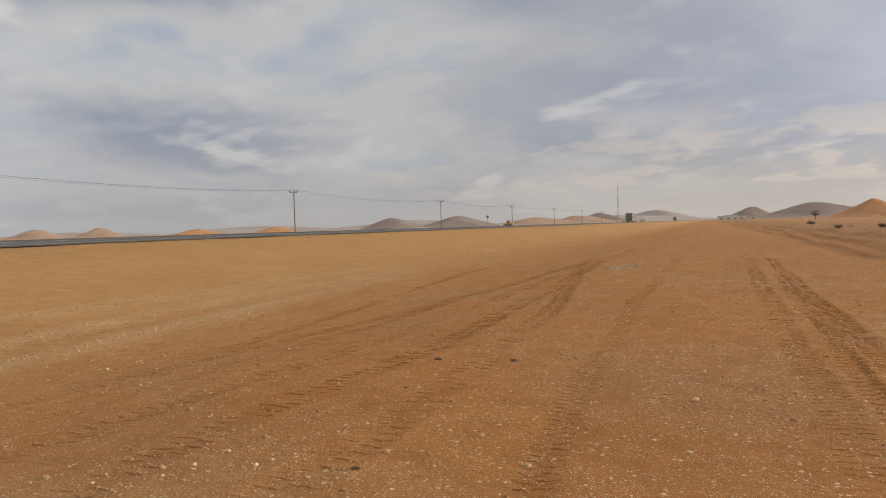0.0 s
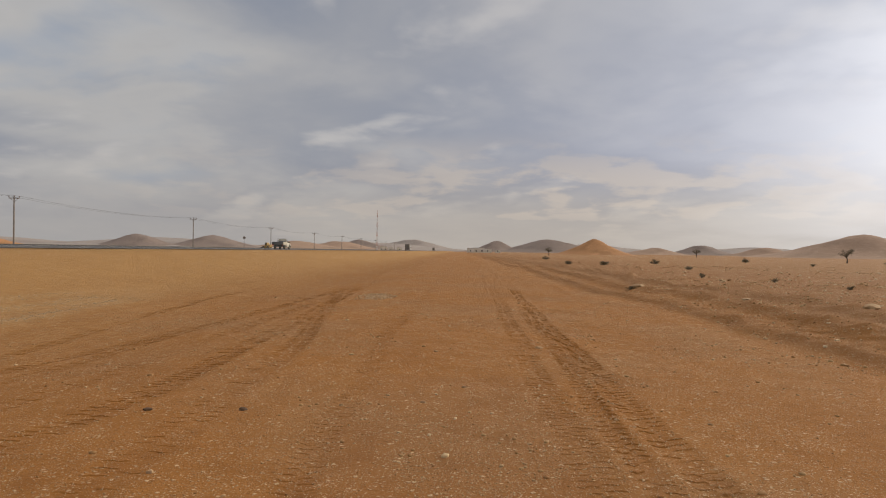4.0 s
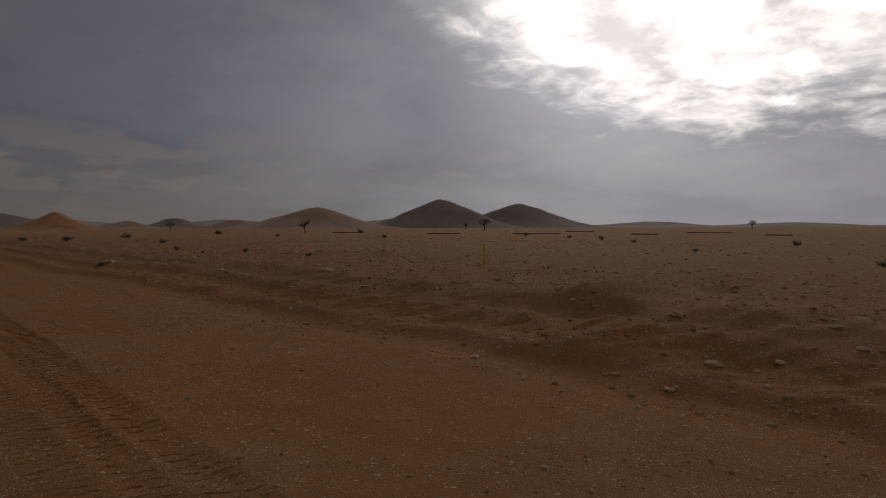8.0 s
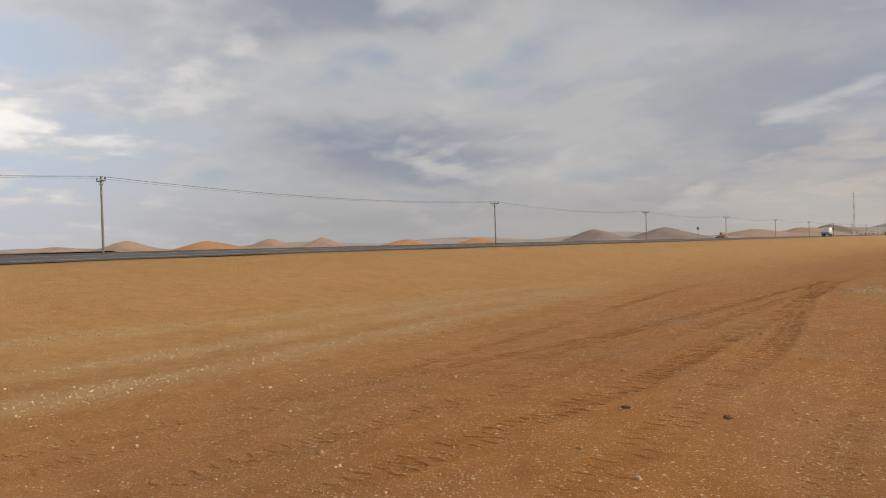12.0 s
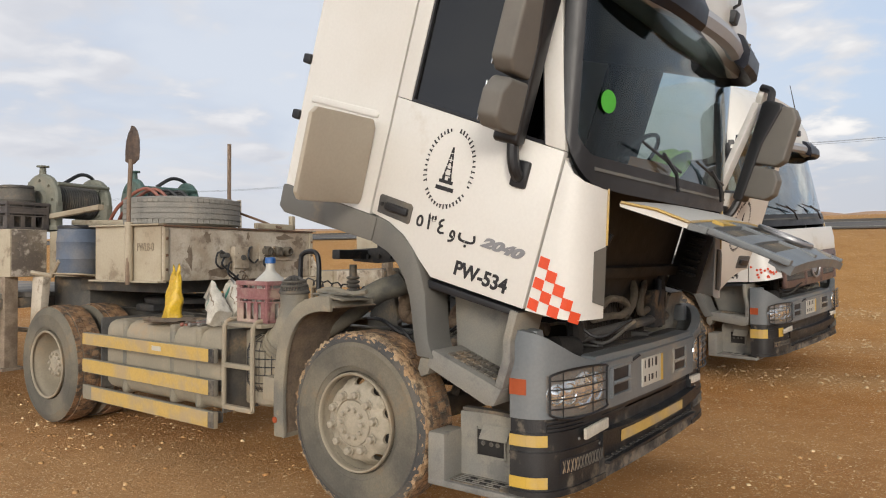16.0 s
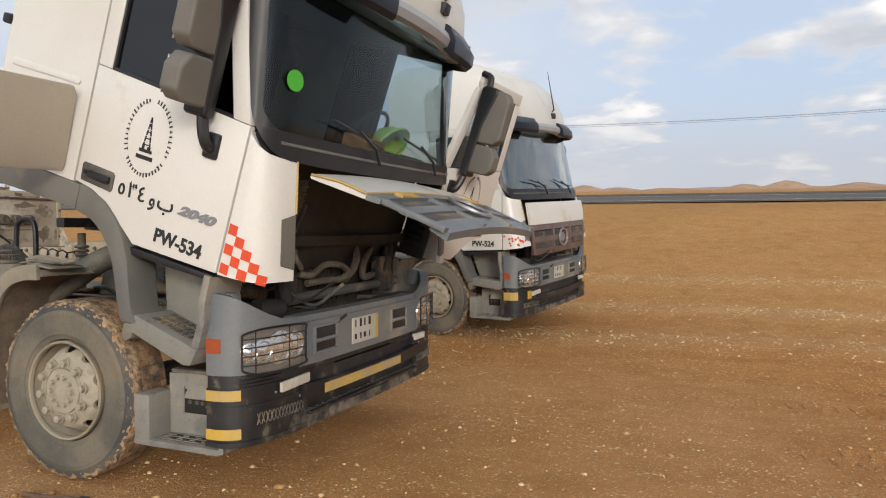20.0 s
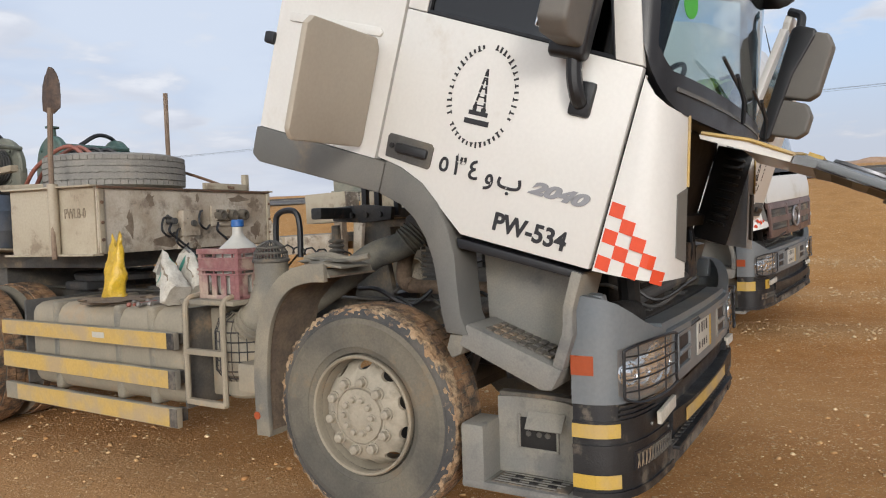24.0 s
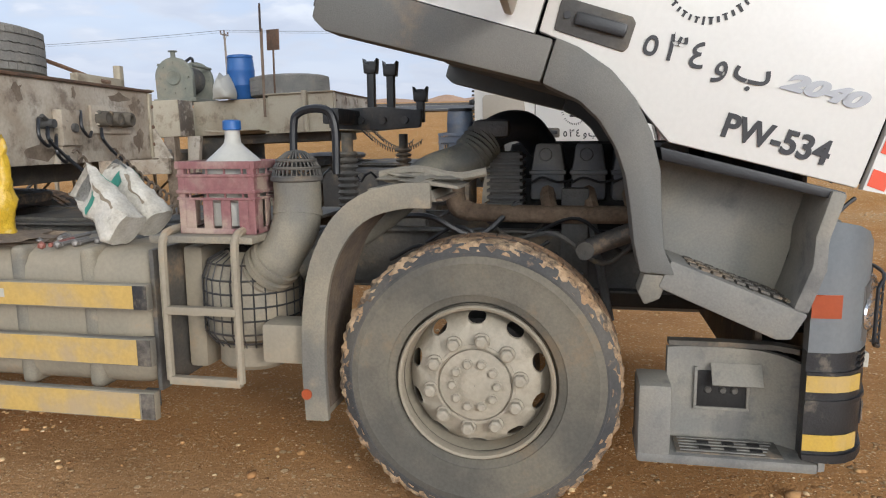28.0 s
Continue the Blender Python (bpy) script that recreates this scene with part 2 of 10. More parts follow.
pipe_dust = mat("pipe_dust", (0.055, 0.056, 0.052), 0.7, other=(0.15, 0.138, 0.105), amount=0.9, scale=4.0, grain=0.1, bump=0.12, fine=120, dirt=(0.23, 0.195, 0.13), dirt_amount=0.22, dirt_scale=6.0)
rim_paint = mat("rim_paint", (0.245, 0.214, 0.160), 0.75, other=(0.300, 0.256, 0.186), amount=0.8, scale=4.0, grain=0.06, bump=0.15, dirt=DUST, dirt_amount=0.2, dirt_scale=4)
hub_paint = mat("hub_paint", (0.290, 0.258, 0.200), 0.72, other=(0.355, 0.310, 0.235), amount=0.8, scale=5.0, grain=0.08, bump=0.18, dirt=(0.17, 0.145, 0.105), dirt_amount=0.16, dirt_scale=7)
chassis_grey = mat("chassis_grey", (0.064, 0.063, 0.061), 0.75, other=(0.136, 0.119, 0.093), amount=0.8, scale=3.0, grain=0.12, bump=0.3, dirt=DUST, dirt_amount=0.2, dirt_scale=3)
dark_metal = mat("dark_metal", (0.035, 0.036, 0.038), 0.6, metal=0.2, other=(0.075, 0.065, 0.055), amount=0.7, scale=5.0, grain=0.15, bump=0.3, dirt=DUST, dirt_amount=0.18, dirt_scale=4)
manifold_rust = mat("manifold_rust", (0.165, 0.115, 0.075), 0.88, other=(0.10, 0.066, 0.042), amount=0.8, scale=9.0, grain=0.2, bump=0.4, dirt=(0.24, 0.19, 0.13), dirt_amount=0.2, dirt_scale=10)
rust = mat("rust", (0.145, 0.083, 0.050), 0.88, other=(0.085, 0.058, 0.042), amount=0.8, scale=6.0, grain=0.2, bump=0.4)
cream_paint = mat("cream_paint", (0.390, 0.344, 0.259), 0.6, other=(0.270, 0.220, 0.152), amount=0.8, scale=1.5, grain=0.06, bump=0.14, dirt=(0.115, 0.076, 0.050), dirt_amount=0.17, dirt_scale=4.2)
worn_cream = mat("worn_cream", (0.50, 0.45, 0.37), 0.65, other=(0.33, 0.265, 0.19), amount=0.9, scale=2.3, grain=0.08, bump=0.3, dirt=(0.115, 0.080, 0.055), dirt_amount=0.30, dirt_scale=5.2)
flaked_steel = mat("flaked_steel", (0.165, 0.125, 0.090), 0.8, other=(0.26, 0.21, 0.155), amount=0.9, scale=9.0, grain=0.15, bump=0.3)
peeling_paint = mat("peeling_paint", (0.125, 0.105, 0.088), 0.75, other=(0.20, 0.165, 0.125), amount=0.8, scale=5.0, grain=0.12, bump=0.35, dirt=(0.56, 0.51, 0.43), dirt_amount=0.38, dirt_scale=9.0)
blade_rust = mat("blade_rust", (0.060, 0.042, 0.034), 0.6, metal=0.3, other=(0.11, 0.072, 0.048), amount=0.8, scale=14.0, grain=0.15, bump=0.25)
mud_crust = mat("mud_crust", (0.31, 0.200, 0.110), 0.95, other=(0.40, 0.295, 0.185), amount=0.9, scale=9.0, grain=0.2, bump=0.9, fine=60, dirt=(0.030, 0.030, 0.032), dirt_amount=0.40, dirt_scale=16)
shoulder_rubber = mat("shoulder_rubber", (0.046, 0.046, 0.047), 0.8, other=(0.100, 0.092, 0.078), amount=0.9, scale=3.0, grain=0.1, bump=0.3, fine=80, dirt=(0.34, 0.235, 0.14), dirt_amount=0.10, dirt_scale=22)
step_dust = mat("step_dust", (0.190, 0.184, 0.166), 0.75, other=(0.27, 0.245, 0.195), amount=0.9, scale=2.2, grain=0.08, bump=0.15, fine=120, dirt=(0.105, 0.105, 0.105), dirt_amount=0.25, dirt_scale=4.0)
yellow_tape = mat("yellow_tape", (0.500, 0.325, 0.045), 0.45, other=(0.440, 0.300, 0.090), amount=0.6, scale=5, grain=0.06, bump=0.15, fine=120, dirt=(0.400, 0.288, 0.136), dirt_amount=0.25, dirt_scale=3)
dusty_yellow = mat("dusty_yellow", (0.455, 0.305, 0.085), 0.6, other=(0.380, 0.285, 0.140), amount=0.9, scale=4, grain=0.07, bump=0.15, dirt=(0.37, 0.28, 0.17), dirt_amount=0.36, dirt_scale=4)
red_paint = mat("red_paint", (0.66, 0.07, 0.02), 0.45, other=(0.55, 0.06, 0.02), amount=0.5, scale=6, grain=0.03, bump=0.0)
worn_black = mat("worn_black", (0.020, 0.020, 0.021), 0.7, other=(0.15, 0.13, 0.105), amount=0.9, scale=9.0, grain=0.2, bump=0.4, fine=80, dirt=(0.26, 0.21, 0.15), dirt_amount=0.25, dirt_scale=12.0)
bumper_black = mat("bumper_black", (0.0085, 0.0092, 0.0115), 0.45, other=(0.022, 0.022, 0.022), amount=0.8, scale=3.5, grain=0.15, bump=0.2, fine=120, dirt=(0.21, 0.175, 0.13), dirt_amount=0.17, dirt_scale=7.0)
black_paint = mat("black_paint", (0.015, 0.015, 0.018), 0.5, grain=0.05, bump=0.0)
silver = mat("silver", (0.27, 0.27, 0.28), 0.38, metal=0.5, grain=0.04, bump=0.03)
amber_lens = mat("amber_lens", (0.32, 0.065, 0.022), 0.3, grain=0.05, bump=0.05, coat=0.5)
green_plastic = mat("green_plastic", (0.06, 0.36, 0.03), 0.5, grain=0.03, bump=0.0)
lime_cloth = mat("lime_cloth", (0.42, 0.62, 0.10), 0.8, other=(0.55, 0.70, 0.25), amount=0.6, scale=9, grain=0.08, bump=0.2)
blue_plastic = mat("blue_plastic", (0.02, 0.10, 0.32), 0.45, other=(0.04, 0.13, 0.34), amount=0.5, scale=5, grain=0.05, bump=0.03, dirt=DUST, dirt_amount=0.08)
dull_blue = mat("dull_blue", (0.085, 0.112, 0.160), 0.7, other=(0.155, 0.155, 0.160), amount=0.7, scale=4, grain=0.08, bump=0.1, dirt=DUST, dirt_amount=0.15)
milk_plastic = mat("milk_plastic", (0.44, 0.43, 0.39), 0.45, other=(0.43, 0.415, 0.36), amount=0.7, scale=5, grain=0.03, bump=0.03, dirt=DUST, dirt_amount=0.12)
crate_red = mat("crate_red", (0.215, 0.095, 0.095), 0.75, other=(0.30, 0.205, 0.18), amount=0.9, scale=9, grain=0.12, bump=0.15, dirt=(0.40, 0.32, 0.24), dirt_amount=0.30, dirt_scale=8)
dark_crate = mat("dark_crate", (0.06, 0.055, 0.055), 0.7, other=(0.12, 0.10, 0.085), amount=0.7, scale=6, grain=0.08, bump=0.1)
sack_white = mat("sack_white", (0.510, 0.484, 0.425), 0.7, other=(0.408, 0.374, 0.306), amount=0.7, scale=12, grain=0.12, bump=0.35, fine=80, dirt=(0.170, 0.162, 0.153), dirt_amount=0.12, dirt_scale=18)
sack_green = mat("sack_green", (0.05, 0.25, 0.19), 0.6, grain=0.1, bump=0.2)
sack_yellow = mat("sack_yellow", (0.595, 0.391, 0.025), 0.4, other=(0.468, 0.289, 0.025), amount=0.6, scale=14, grain=0.12, bump=0.4, dirt=(0.637, 0.561, 0.297), dirt_amount=0.12, dirt_scale=22)
rag_brown = mat("rag_brown", (0.13, 0.10, 0.075), 0.95, other=(0.20, 0.15, 0.10), amount=0.7, scale=12, grain=0.15, bump=0.5)
winch_green = mat("winch_green", (0.150, 0.158, 0.128), 0.7, other=(0.235, 0.218, 0.170), amount=0.7, scale=5, grain=0.08, bump=0.15, dirt=DUST, dirt_amount=0.2)
teal_paint = mat("teal_paint", (0.045, 0.098, 0.088), 0.65, other=(0.135, 0.145, 0.118), amount=0.7, scale=5, grain=0.1, bump=0.2, dirt=DUST, dirt_amount=0.15)
wood = mat("wood", (0.17, 0.12, 0.085), 0.85, other=(0.24, 0.18, 0.13), amount=0.7, scale=3, grain=0.15, bump=0.3)
deck_wood = mat("deck_wood", (0.170, 0.162, 0.153), 0.8, other=(0.255, 0.230, 0.196), amount=0.8, scale=2, grain=0.12, bump=0.3, dirt=SAND, dirt_amount=0.15)
concrete = mat("concrete", (0.36, 0.33, 0.29), 0.9, other=(0.30, 0.27, 0.23), amount=0.6, scale=2, grain=0.08, bump=0.3)
pale_wall = mat("pale_wall", (0.62, 0.58, 0.50), 0.8, other=(0.55, 0.50, 0.43), amount=0.5, scale=0.4, grain=0.05)
galvanised = mat("galvanised", (0.204, 0.196, 0.187), 0.6, metal=0.4, other=(0.255, 0.230, 0.204), amount=0.6, scale=2, grain=0.06, bump=0.05)
dash_grey = mat("dash_grey", (0.11, 0.11, 0.105), 0.8, other=(0.16, 0.145, 0.12), amount=0.7, scale=4, grain=0.06, bump=0.1)
seat_cloth = mat("seat_cloth", (0.045, 0.05, 0.06), 0.9, other=(0.07, 0.07, 0.08), amount=0.6, scale=6, grain=0.1, bump=0.2)
copper_red = mat("copper_red", (0.240, 0.085, 0.060), 0.5, grain=0.1, bump=0.05)


def glass_mat(name, tint, rough=0.03, least=0.04):
    m = bpy.data.materials.new(name)
    m.use_nodes = True
    t = m.node_tree
    t.nodes.clear()
    out = t.nodes.new("ShaderNodeOutputMaterial")
    g, tr, mx = t.nodes.new("ShaderNodeBsdfGlossy"), t.nodes.new("ShaderNodeBsdfTransparent"), t.nodes.new("ShaderNodeMixShader")
    g.inputs["Roughness"].default_value = rough
    tr.inputs[0].default_value = (*tint, 1)
    lw = nd(t, "ShaderNodeLayerWeight", Blend=0.5)
    gloss = math_node(t, "ADD", least, math_node(t, "MULTIPLY", math_node(t, "POWER", lw.outputs["Facing"], 4.5), 0.9))
    t.links.new(gloss, mx.inputs[0])
    t.links.new(tr.outputs[0], mx.inputs[1])
    t.links.new(g.outputs[0], mx.inputs[2])
    t.links.new(mx.outputs[0], out.inputs[0])
    return m


# black whose depth includes the shade under cab and flap
shaded_black = mat("shaded_black", (0.007, 0.007, 0.007), 0.7, other=(0.020, 0.017, 0.014), amount=0.7, scale=5, grain=0.2, bump=0.3, dirt=(0.064, 0.048, 0.032), dirt_amount=0.06, dirt_scale=4)
old_tyre = mat("old_tyre", (0.20, 0.192, 0.175), 0.9, other=(0.26, 0.245, 0.215), amount=0.8, scale=5, grain=0.1, bump=0.2, fine=80, dirt=DUST, dirt_amount=0.1)
pipe_tan = mat("pipe_tan", (0.115, 0.098, 0.074), 0.75, other=(0.050, 0.042, 0.033), amount=0.8, scale=9, grain=0.12, bump=0.2)
radiator_dust = mat("radiator_dust", (0.036, 0.027, 0.020), 0.9, other=(0.020, 0.016, 0.013), amount=0.8, scale=4, grain=0.2, bump=0.3)
curtain_cloth = mat("curtain_cloth", (0.012, 0.014, 0.02), 0.9, other=(0.02, 0.022, 0.03), amount=0.6, scale=5, grain=0.1, bump=0.2)
faded_ink = mat("faded_ink", (0.22, 0.18, 0.13), 0.8, grain=0.2, bump=0.0)
lamp_chrome = mat("lamp_chrome", (0.85, 0.86, 0.87), 0.16, metal=0.85, grain=0.03, bump=0.05, fine=40)
clear_glass = glass_mat("clear_glass", (0.60, 0.70, 0.73))
sky_glass = glass_mat("sky_glass", (0.60, 0.74, 0.80), 0.03, 0.30)
dark_glass = glass_mat("dark_glass", (0.05, 0.075, 0.11), 0.03, 0.10)
lens_glass = glass_mat("lens_glass", (0.97, 0.98, 0.98))
mirror_glass = mat("mirror_glass", (0.8, 0.8, 0.8), 0.13, metal=1.0, grain=0.0, bump=0.0)


def coloured_ground(name, rough, bump, fine, stony=False):
    """Sand and gravel: the colour of each zone is laid on the vertices, the grain comes from noise."""
    m = bpy.data.materials.new(name)
    m.use_nodes = True
    t = m.node_tree
    b = t.nodes["Principled BSDF"]
    co = t.nodes.new("ShaderNodeTexCoord").outputs["Object"]
    at = t.nodes.new("ShaderNodeAttribute")
    at.attribute_name = "soil"

    def noise(s, detail=5.0, r=0.6):
        n = nd(t, "ShaderNodeTexNoise", Scale=s, Detail=detail, Roughness=r)
        t.links.new(co, n.inputs["Vector"])
        return n.outputs[0]

    col = at.outputs["Color"]
    n1, n2, n3 = noise(0.35), noise(2.6), noise(fine, 4.0, 0.7)
    col = blend(t, math_node(t, "MULTIPLY", ramp(t, n1, 0.35, 0.65), 0.35), col, blend(t, 1.0, col, (0.80, 0.74, 0.68), "MULTIPLY"))
    col = blend(t, math_node(t, "MULTIPLY", ramp(t, n2, 0.40, 0.68), 0.45), col, blend(t, 1.0, col, (0.72, 0.68, 0.64), "MULTIPLY"))
    col = blend(t, math_node(t, "MULTIPLY", ramp(t, n3, 0.52, 0.72), 0.55), col, blend(t, 1.0, col, (1.35, 1.40, 1.5), "MULTIPLY"))
    col = blend(t, math_node(t, "MULTIPLY", ramp(t, n3, 0.42, 0.26), 0.55), col, blend(t, 1.0, col, (0.62, 0.58, 0.55), "MULTIPLY"))
    relief = math_node(t, "ADD", n3, math_node(t, "MULTIPLY", n2, 1.5))
    if stony:
        for cells, share in ((24.0, 0.20), (49.0, 0.46), (98.0, 0.60)):
            v = nd(t, "ShaderNodeTexVoronoi", Scale=cells)
            t.links.new(co, v.inputs["Vector"])
            sp = t.nodes.new("ShaderNodeSeparateColor")
            t.links.new(v.outputs["Color"], sp.inputs[0])
            wide = math_node(t, "MULTIPLY", math_node(t, "ADD", sp.outputs[1], 0.35), 0.34)
            body = ramp(t, math_node(t, "SUBTRACT", v.outputs["Distance"], wide), 0.05, -0.06)
            pick = math_node(t, "LESS_THAN", math_node(t, "ADD", sp.outputs[0], math_node(t, "MULTIPLY", math_node(t, "SUBTRACT", n2, 0.5), 0.9)), share)
            body = math_node(t, "MULTIPLY", body, pick)
            tone = blend(t, sp.outputs[2], blend(t, 1.0, col, (0.80, 0.78, 0.76), "MULTIPLY"), (0.74, 0.54, 0.32))
            col = blend(t, body, col, tone)
            relief = math_node(t, "ADD", relief, math_node(t, "MULTIPLY", body, 40.0 / cells))
    t.links.new(col, b.inputs["Base Color"])
    b.inputs["Roughness"].default_value = rough
    b.inputs["Specular IOR Level"].default_value = 0.15
    bp = nd(t, "ShaderNodeBump", Strength=bump, Distance=0.02)
    t.links.new(relief, bp.inputs["Height"])
    t.links.new(bp.outputs[0], b.inputs["Normal"])
    return m


ground_mat = coloured_ground("ground_sand", 0.95, 0.85, 34.0, True)
hill_mat = coloured_ground("hill_sand", 0.95, 0.4, 0.25)
pebble_mat = mat("pebble", (0.46, 0.36, 0.25), 0.85, other=(0.58, 0.50, 0.40), amount=0.9, scale=7.0, grain=0.2, bump=0.3, dirt=(0.34, 0.17, 0.075), dirt_amount=0.3, dirt_scale=6)
dark_clod = mat("dark_clod", (0.10, 0.055, 0.03), 0.95, other=(0.16, 0.08, 0.04), amount=0.7, scale=20, grain=0.2, bump=0.5)
asphalt = mat("asphalt", (0.075, 0.072, 0.07), 0.9, other=(0.11, 0.10, 0.085), amount=0.6, scale=0.3, grain=0.15, bump=0.2)
leaf_green = mat("leaf_green", (0.085, 0.068, 0.040), 0.8, other=(0.23, 0.18, 0.10), amount=0.8, scale=3, grain=0.2)
bark = mat("bark", (0.12, 0.085, 0.055), 0.9, grain=0.2, bump=0.4, scale=5)

# ---- ground ----
HEAD = radians(2.1)                      # the tracks and the highway run this far left of +Y
UX, UY = -math.sin(HEAD), math.cos(HEAD)


def smooth(a, b, v):
    k = np.clip((v - a) / (b - a), 0, 1)
    return k * k * (3 - 2 * k)


def lat(x, y):
    """Sideways distance to the right of the line through the origin along the tracks."""
    return x * UY - y * UX


def along(x, y):
    return x * UX + y * UY


def wob(x, y, s, seed=0.0):
    """Cheap smooth waviness between -1 and 1."""
    return (np.sin(x * s + 1.3 + seed) * np.cos(y * s * 0.83 + 2.1 * seed) + np.sin((x * 0.6 + y * 0.8) * s * 1.9 + 0.7 * seed) * 0.6 + np.cos((x * 0.9 - y * 0.5) * s * 3.1 + seed) * 0.35) / 1.95


ROAD_IN, ROAD_OUT, ROAD_Z = -28.0, -38.5, 1.26


def fall(a):
    """The whole plain dips gently away along the highway."""
    return -0.0085 * (np.sqrt((a - 18.0) ** 2 + 36.0) + (a - 18.0)) * 0.5


def bank_edge(a):
    return 3.35 + 0.35 * np.sin(a * 0.13 + 0.9) + 0.14 * np.sin(a * 0.47) - 0.012 * np.clip(a, -10, 40)


def windrows(x, y):
    """Low ridges of loose gravel that the grader left beside the track."""
    out = np.zeros_like(x)
    for x0, w, bend in ((-11.85, 0.55, 0.10), (-14.1, 0.45, 0.05), (-16.6, 0.40, -0.02)):
        out = out + np.exp(-((x - x0 + bend * (y + 3.0) + 0.3 * wob(y, y * 0, 0.4, x0)) / w) ** 2)
    return np.minimum(out, 1.0) * smooth(30, 12, y) * (0.7 + 0.3 * wob(x, y, 1.1, 4.0))


def height(x, y):
    l, a = lat(x, y), along(x, y)
    z = -0.32 * smooth(-4.8, -11.0, l)
    z = z + (ROAD_Z + 0.24) * smooth(-13.0, -27.0, l)
    z = z + 0.10 * smooth(-28.0, -38.5, l) - 0.22 * smooth(-39.4, -48.0, l)
    # the graded bank on the other side, in low ridges, and the rough plain behind it
    d = l - bank_edge(a)
    bank = 0.09 * smooth(-0.25, 0.30, d + 0.25 * wob(x, y, 1.7, 8.0)) + 0.37 * smooth(0.0, 3.4, d + 0.3 * wob(x, y, 0.8, 1.0))
    ridge = 0.05 * np.sin(d * 5.4 + 0.8 * np.sin(a * 0.31)) * np.exp(-((d - 1.4) / 1.5) ** 2) * (0.6 + 0.4 * wob(x, y, 0.9, 2.0))
    lumps = np.maximum(0, wob(x, y, 0.62, 3.0)) ** 2 * 0.17 + np.maximum(0, wob(x, y, 1.9, 5.0)) ** 2 * 0.12 + np.maximum(0, wob(x, y, 5.3, 2.0)) ** 2 * 0.06
    crumbs = (0.030 * wob(x, y, 3.9, 1.0) + 0.020 * wob(x + 0.3 * y, y, 7.3, 2.0) + 0.012 * wob(x, y + 0.4 * x, 12.7, 3.0)) * smooth(-0.1, 0.5, d) * (1 - smooth(12, 20, l))
    z = z + bank + ridge + crumbs + smooth(0.2, 2.0, d) * lumps * (1 - 0.8 * smooth(9, 22, l))
    z = z + 0.26 * np.exp(-((x - 6.8) / 0.9) ** 4 - ((y - 3.9) / 0.8) ** 2) + 0.20 * np.exp(-((x - 4.6) / 0.6) ** 2 - ((y - 2.0) / 0.9) ** 2)
    z = z - 0.02 * np.exp(-((d + 0.55) / 0.25) ** 2)
    z = z + 0.006 * wob(x, y, 3.3, 4.0) + 0.02 * wob(x, y, 0.5, 6.0) + 0.035 * windrows(x, y)
    return z + fall(a)


# wheel tracks: course, width, depth, chevron lugs
TRACKS = [([(-1.45, -6), (-1.5, 1.2), (-1.6, 5.1), (-2.1, 29), (-4, 80)], 0.34, 0.009, 0.8), ([(-0.65, -6), (-0.70, -0.3), (-0.80, 5), (-0.95, 9.5), (-1.1, 15.6), (-1.4, 35), (-3, 70)], 0.30, 0.022, 1.6),
          ([(-1.0, -6), (-1.06, -0.3), (-1.14, 5), (-1.22, 9.5), (-1.3, 15.6)], 0.26, 0.012, 1.2),
          ([(-3.2, -3), (-3.6, 2.1), (-4.0, 9.2), (-4.7, 46), (-7, 110)], 0.28, 0.010, 0.7), ([(-6.1, -1.5), (-6.3, -0.1), (-5.9, 2.7), (-5.95, 6.9), (-7.6, 31), (-9, 70)], 0.42, 0.020, 1.5),
          ([(-7.7, -2), (-7.6, -0.9), (-7.0, 4.8), (-7.05, 16.4), (-6.9, 48)], 0.40, 0.022, 1), ([(-9.0, -3), (-9.1, 0.2), (-9.8, 6), (-11.9, 21), (-13, 40)], 0.38, 0.020, 1),
          ([(-13.6, -3), (-13.6, 3.3), (-13.8, 14.5), (-13.1, 27)], 0.45, 0.030, 0), ([(-4.9, -2.5), (-4.8, 1.0), (-5.3, 8), (-9.0, 30), (-12, 46)], 0.40, 0.022, 1),
          ([(-3.4, -0.6), (-4.4, 0.05), (-5.6, 0.75), (-6.4, 1.2)], 0.40, 0.014, 0), ([(-31.5, 109), (-27, 85), (-18, 60), (-11.8, 40), (-9.4, 22)], 0.6, 0.03, 0),
          ([(-29.5, 112), (-23, 90), (-14, 62), (-9, 45)], 0.6, 0.03, 0), ([(-11.2, -4), (-11.0, 3), (-12.4, 16), (-14.5, 34)], 0.4, 0.02, 0),
          ([(-10.2, -2), (-8.5, 8), (-7.6, 20), (-6.6, 60)], 0.40, 0.022, 1), ([(-11.8, 2), (-10.3, 12), (-8.9, 30), (-7.4, 70)], 0.42, 0.022, 0), ([(-8.5, 0), (-8.0, 10), (-7.3, 30), (-6.2, 80)], 0.38, 0.018, 1)]


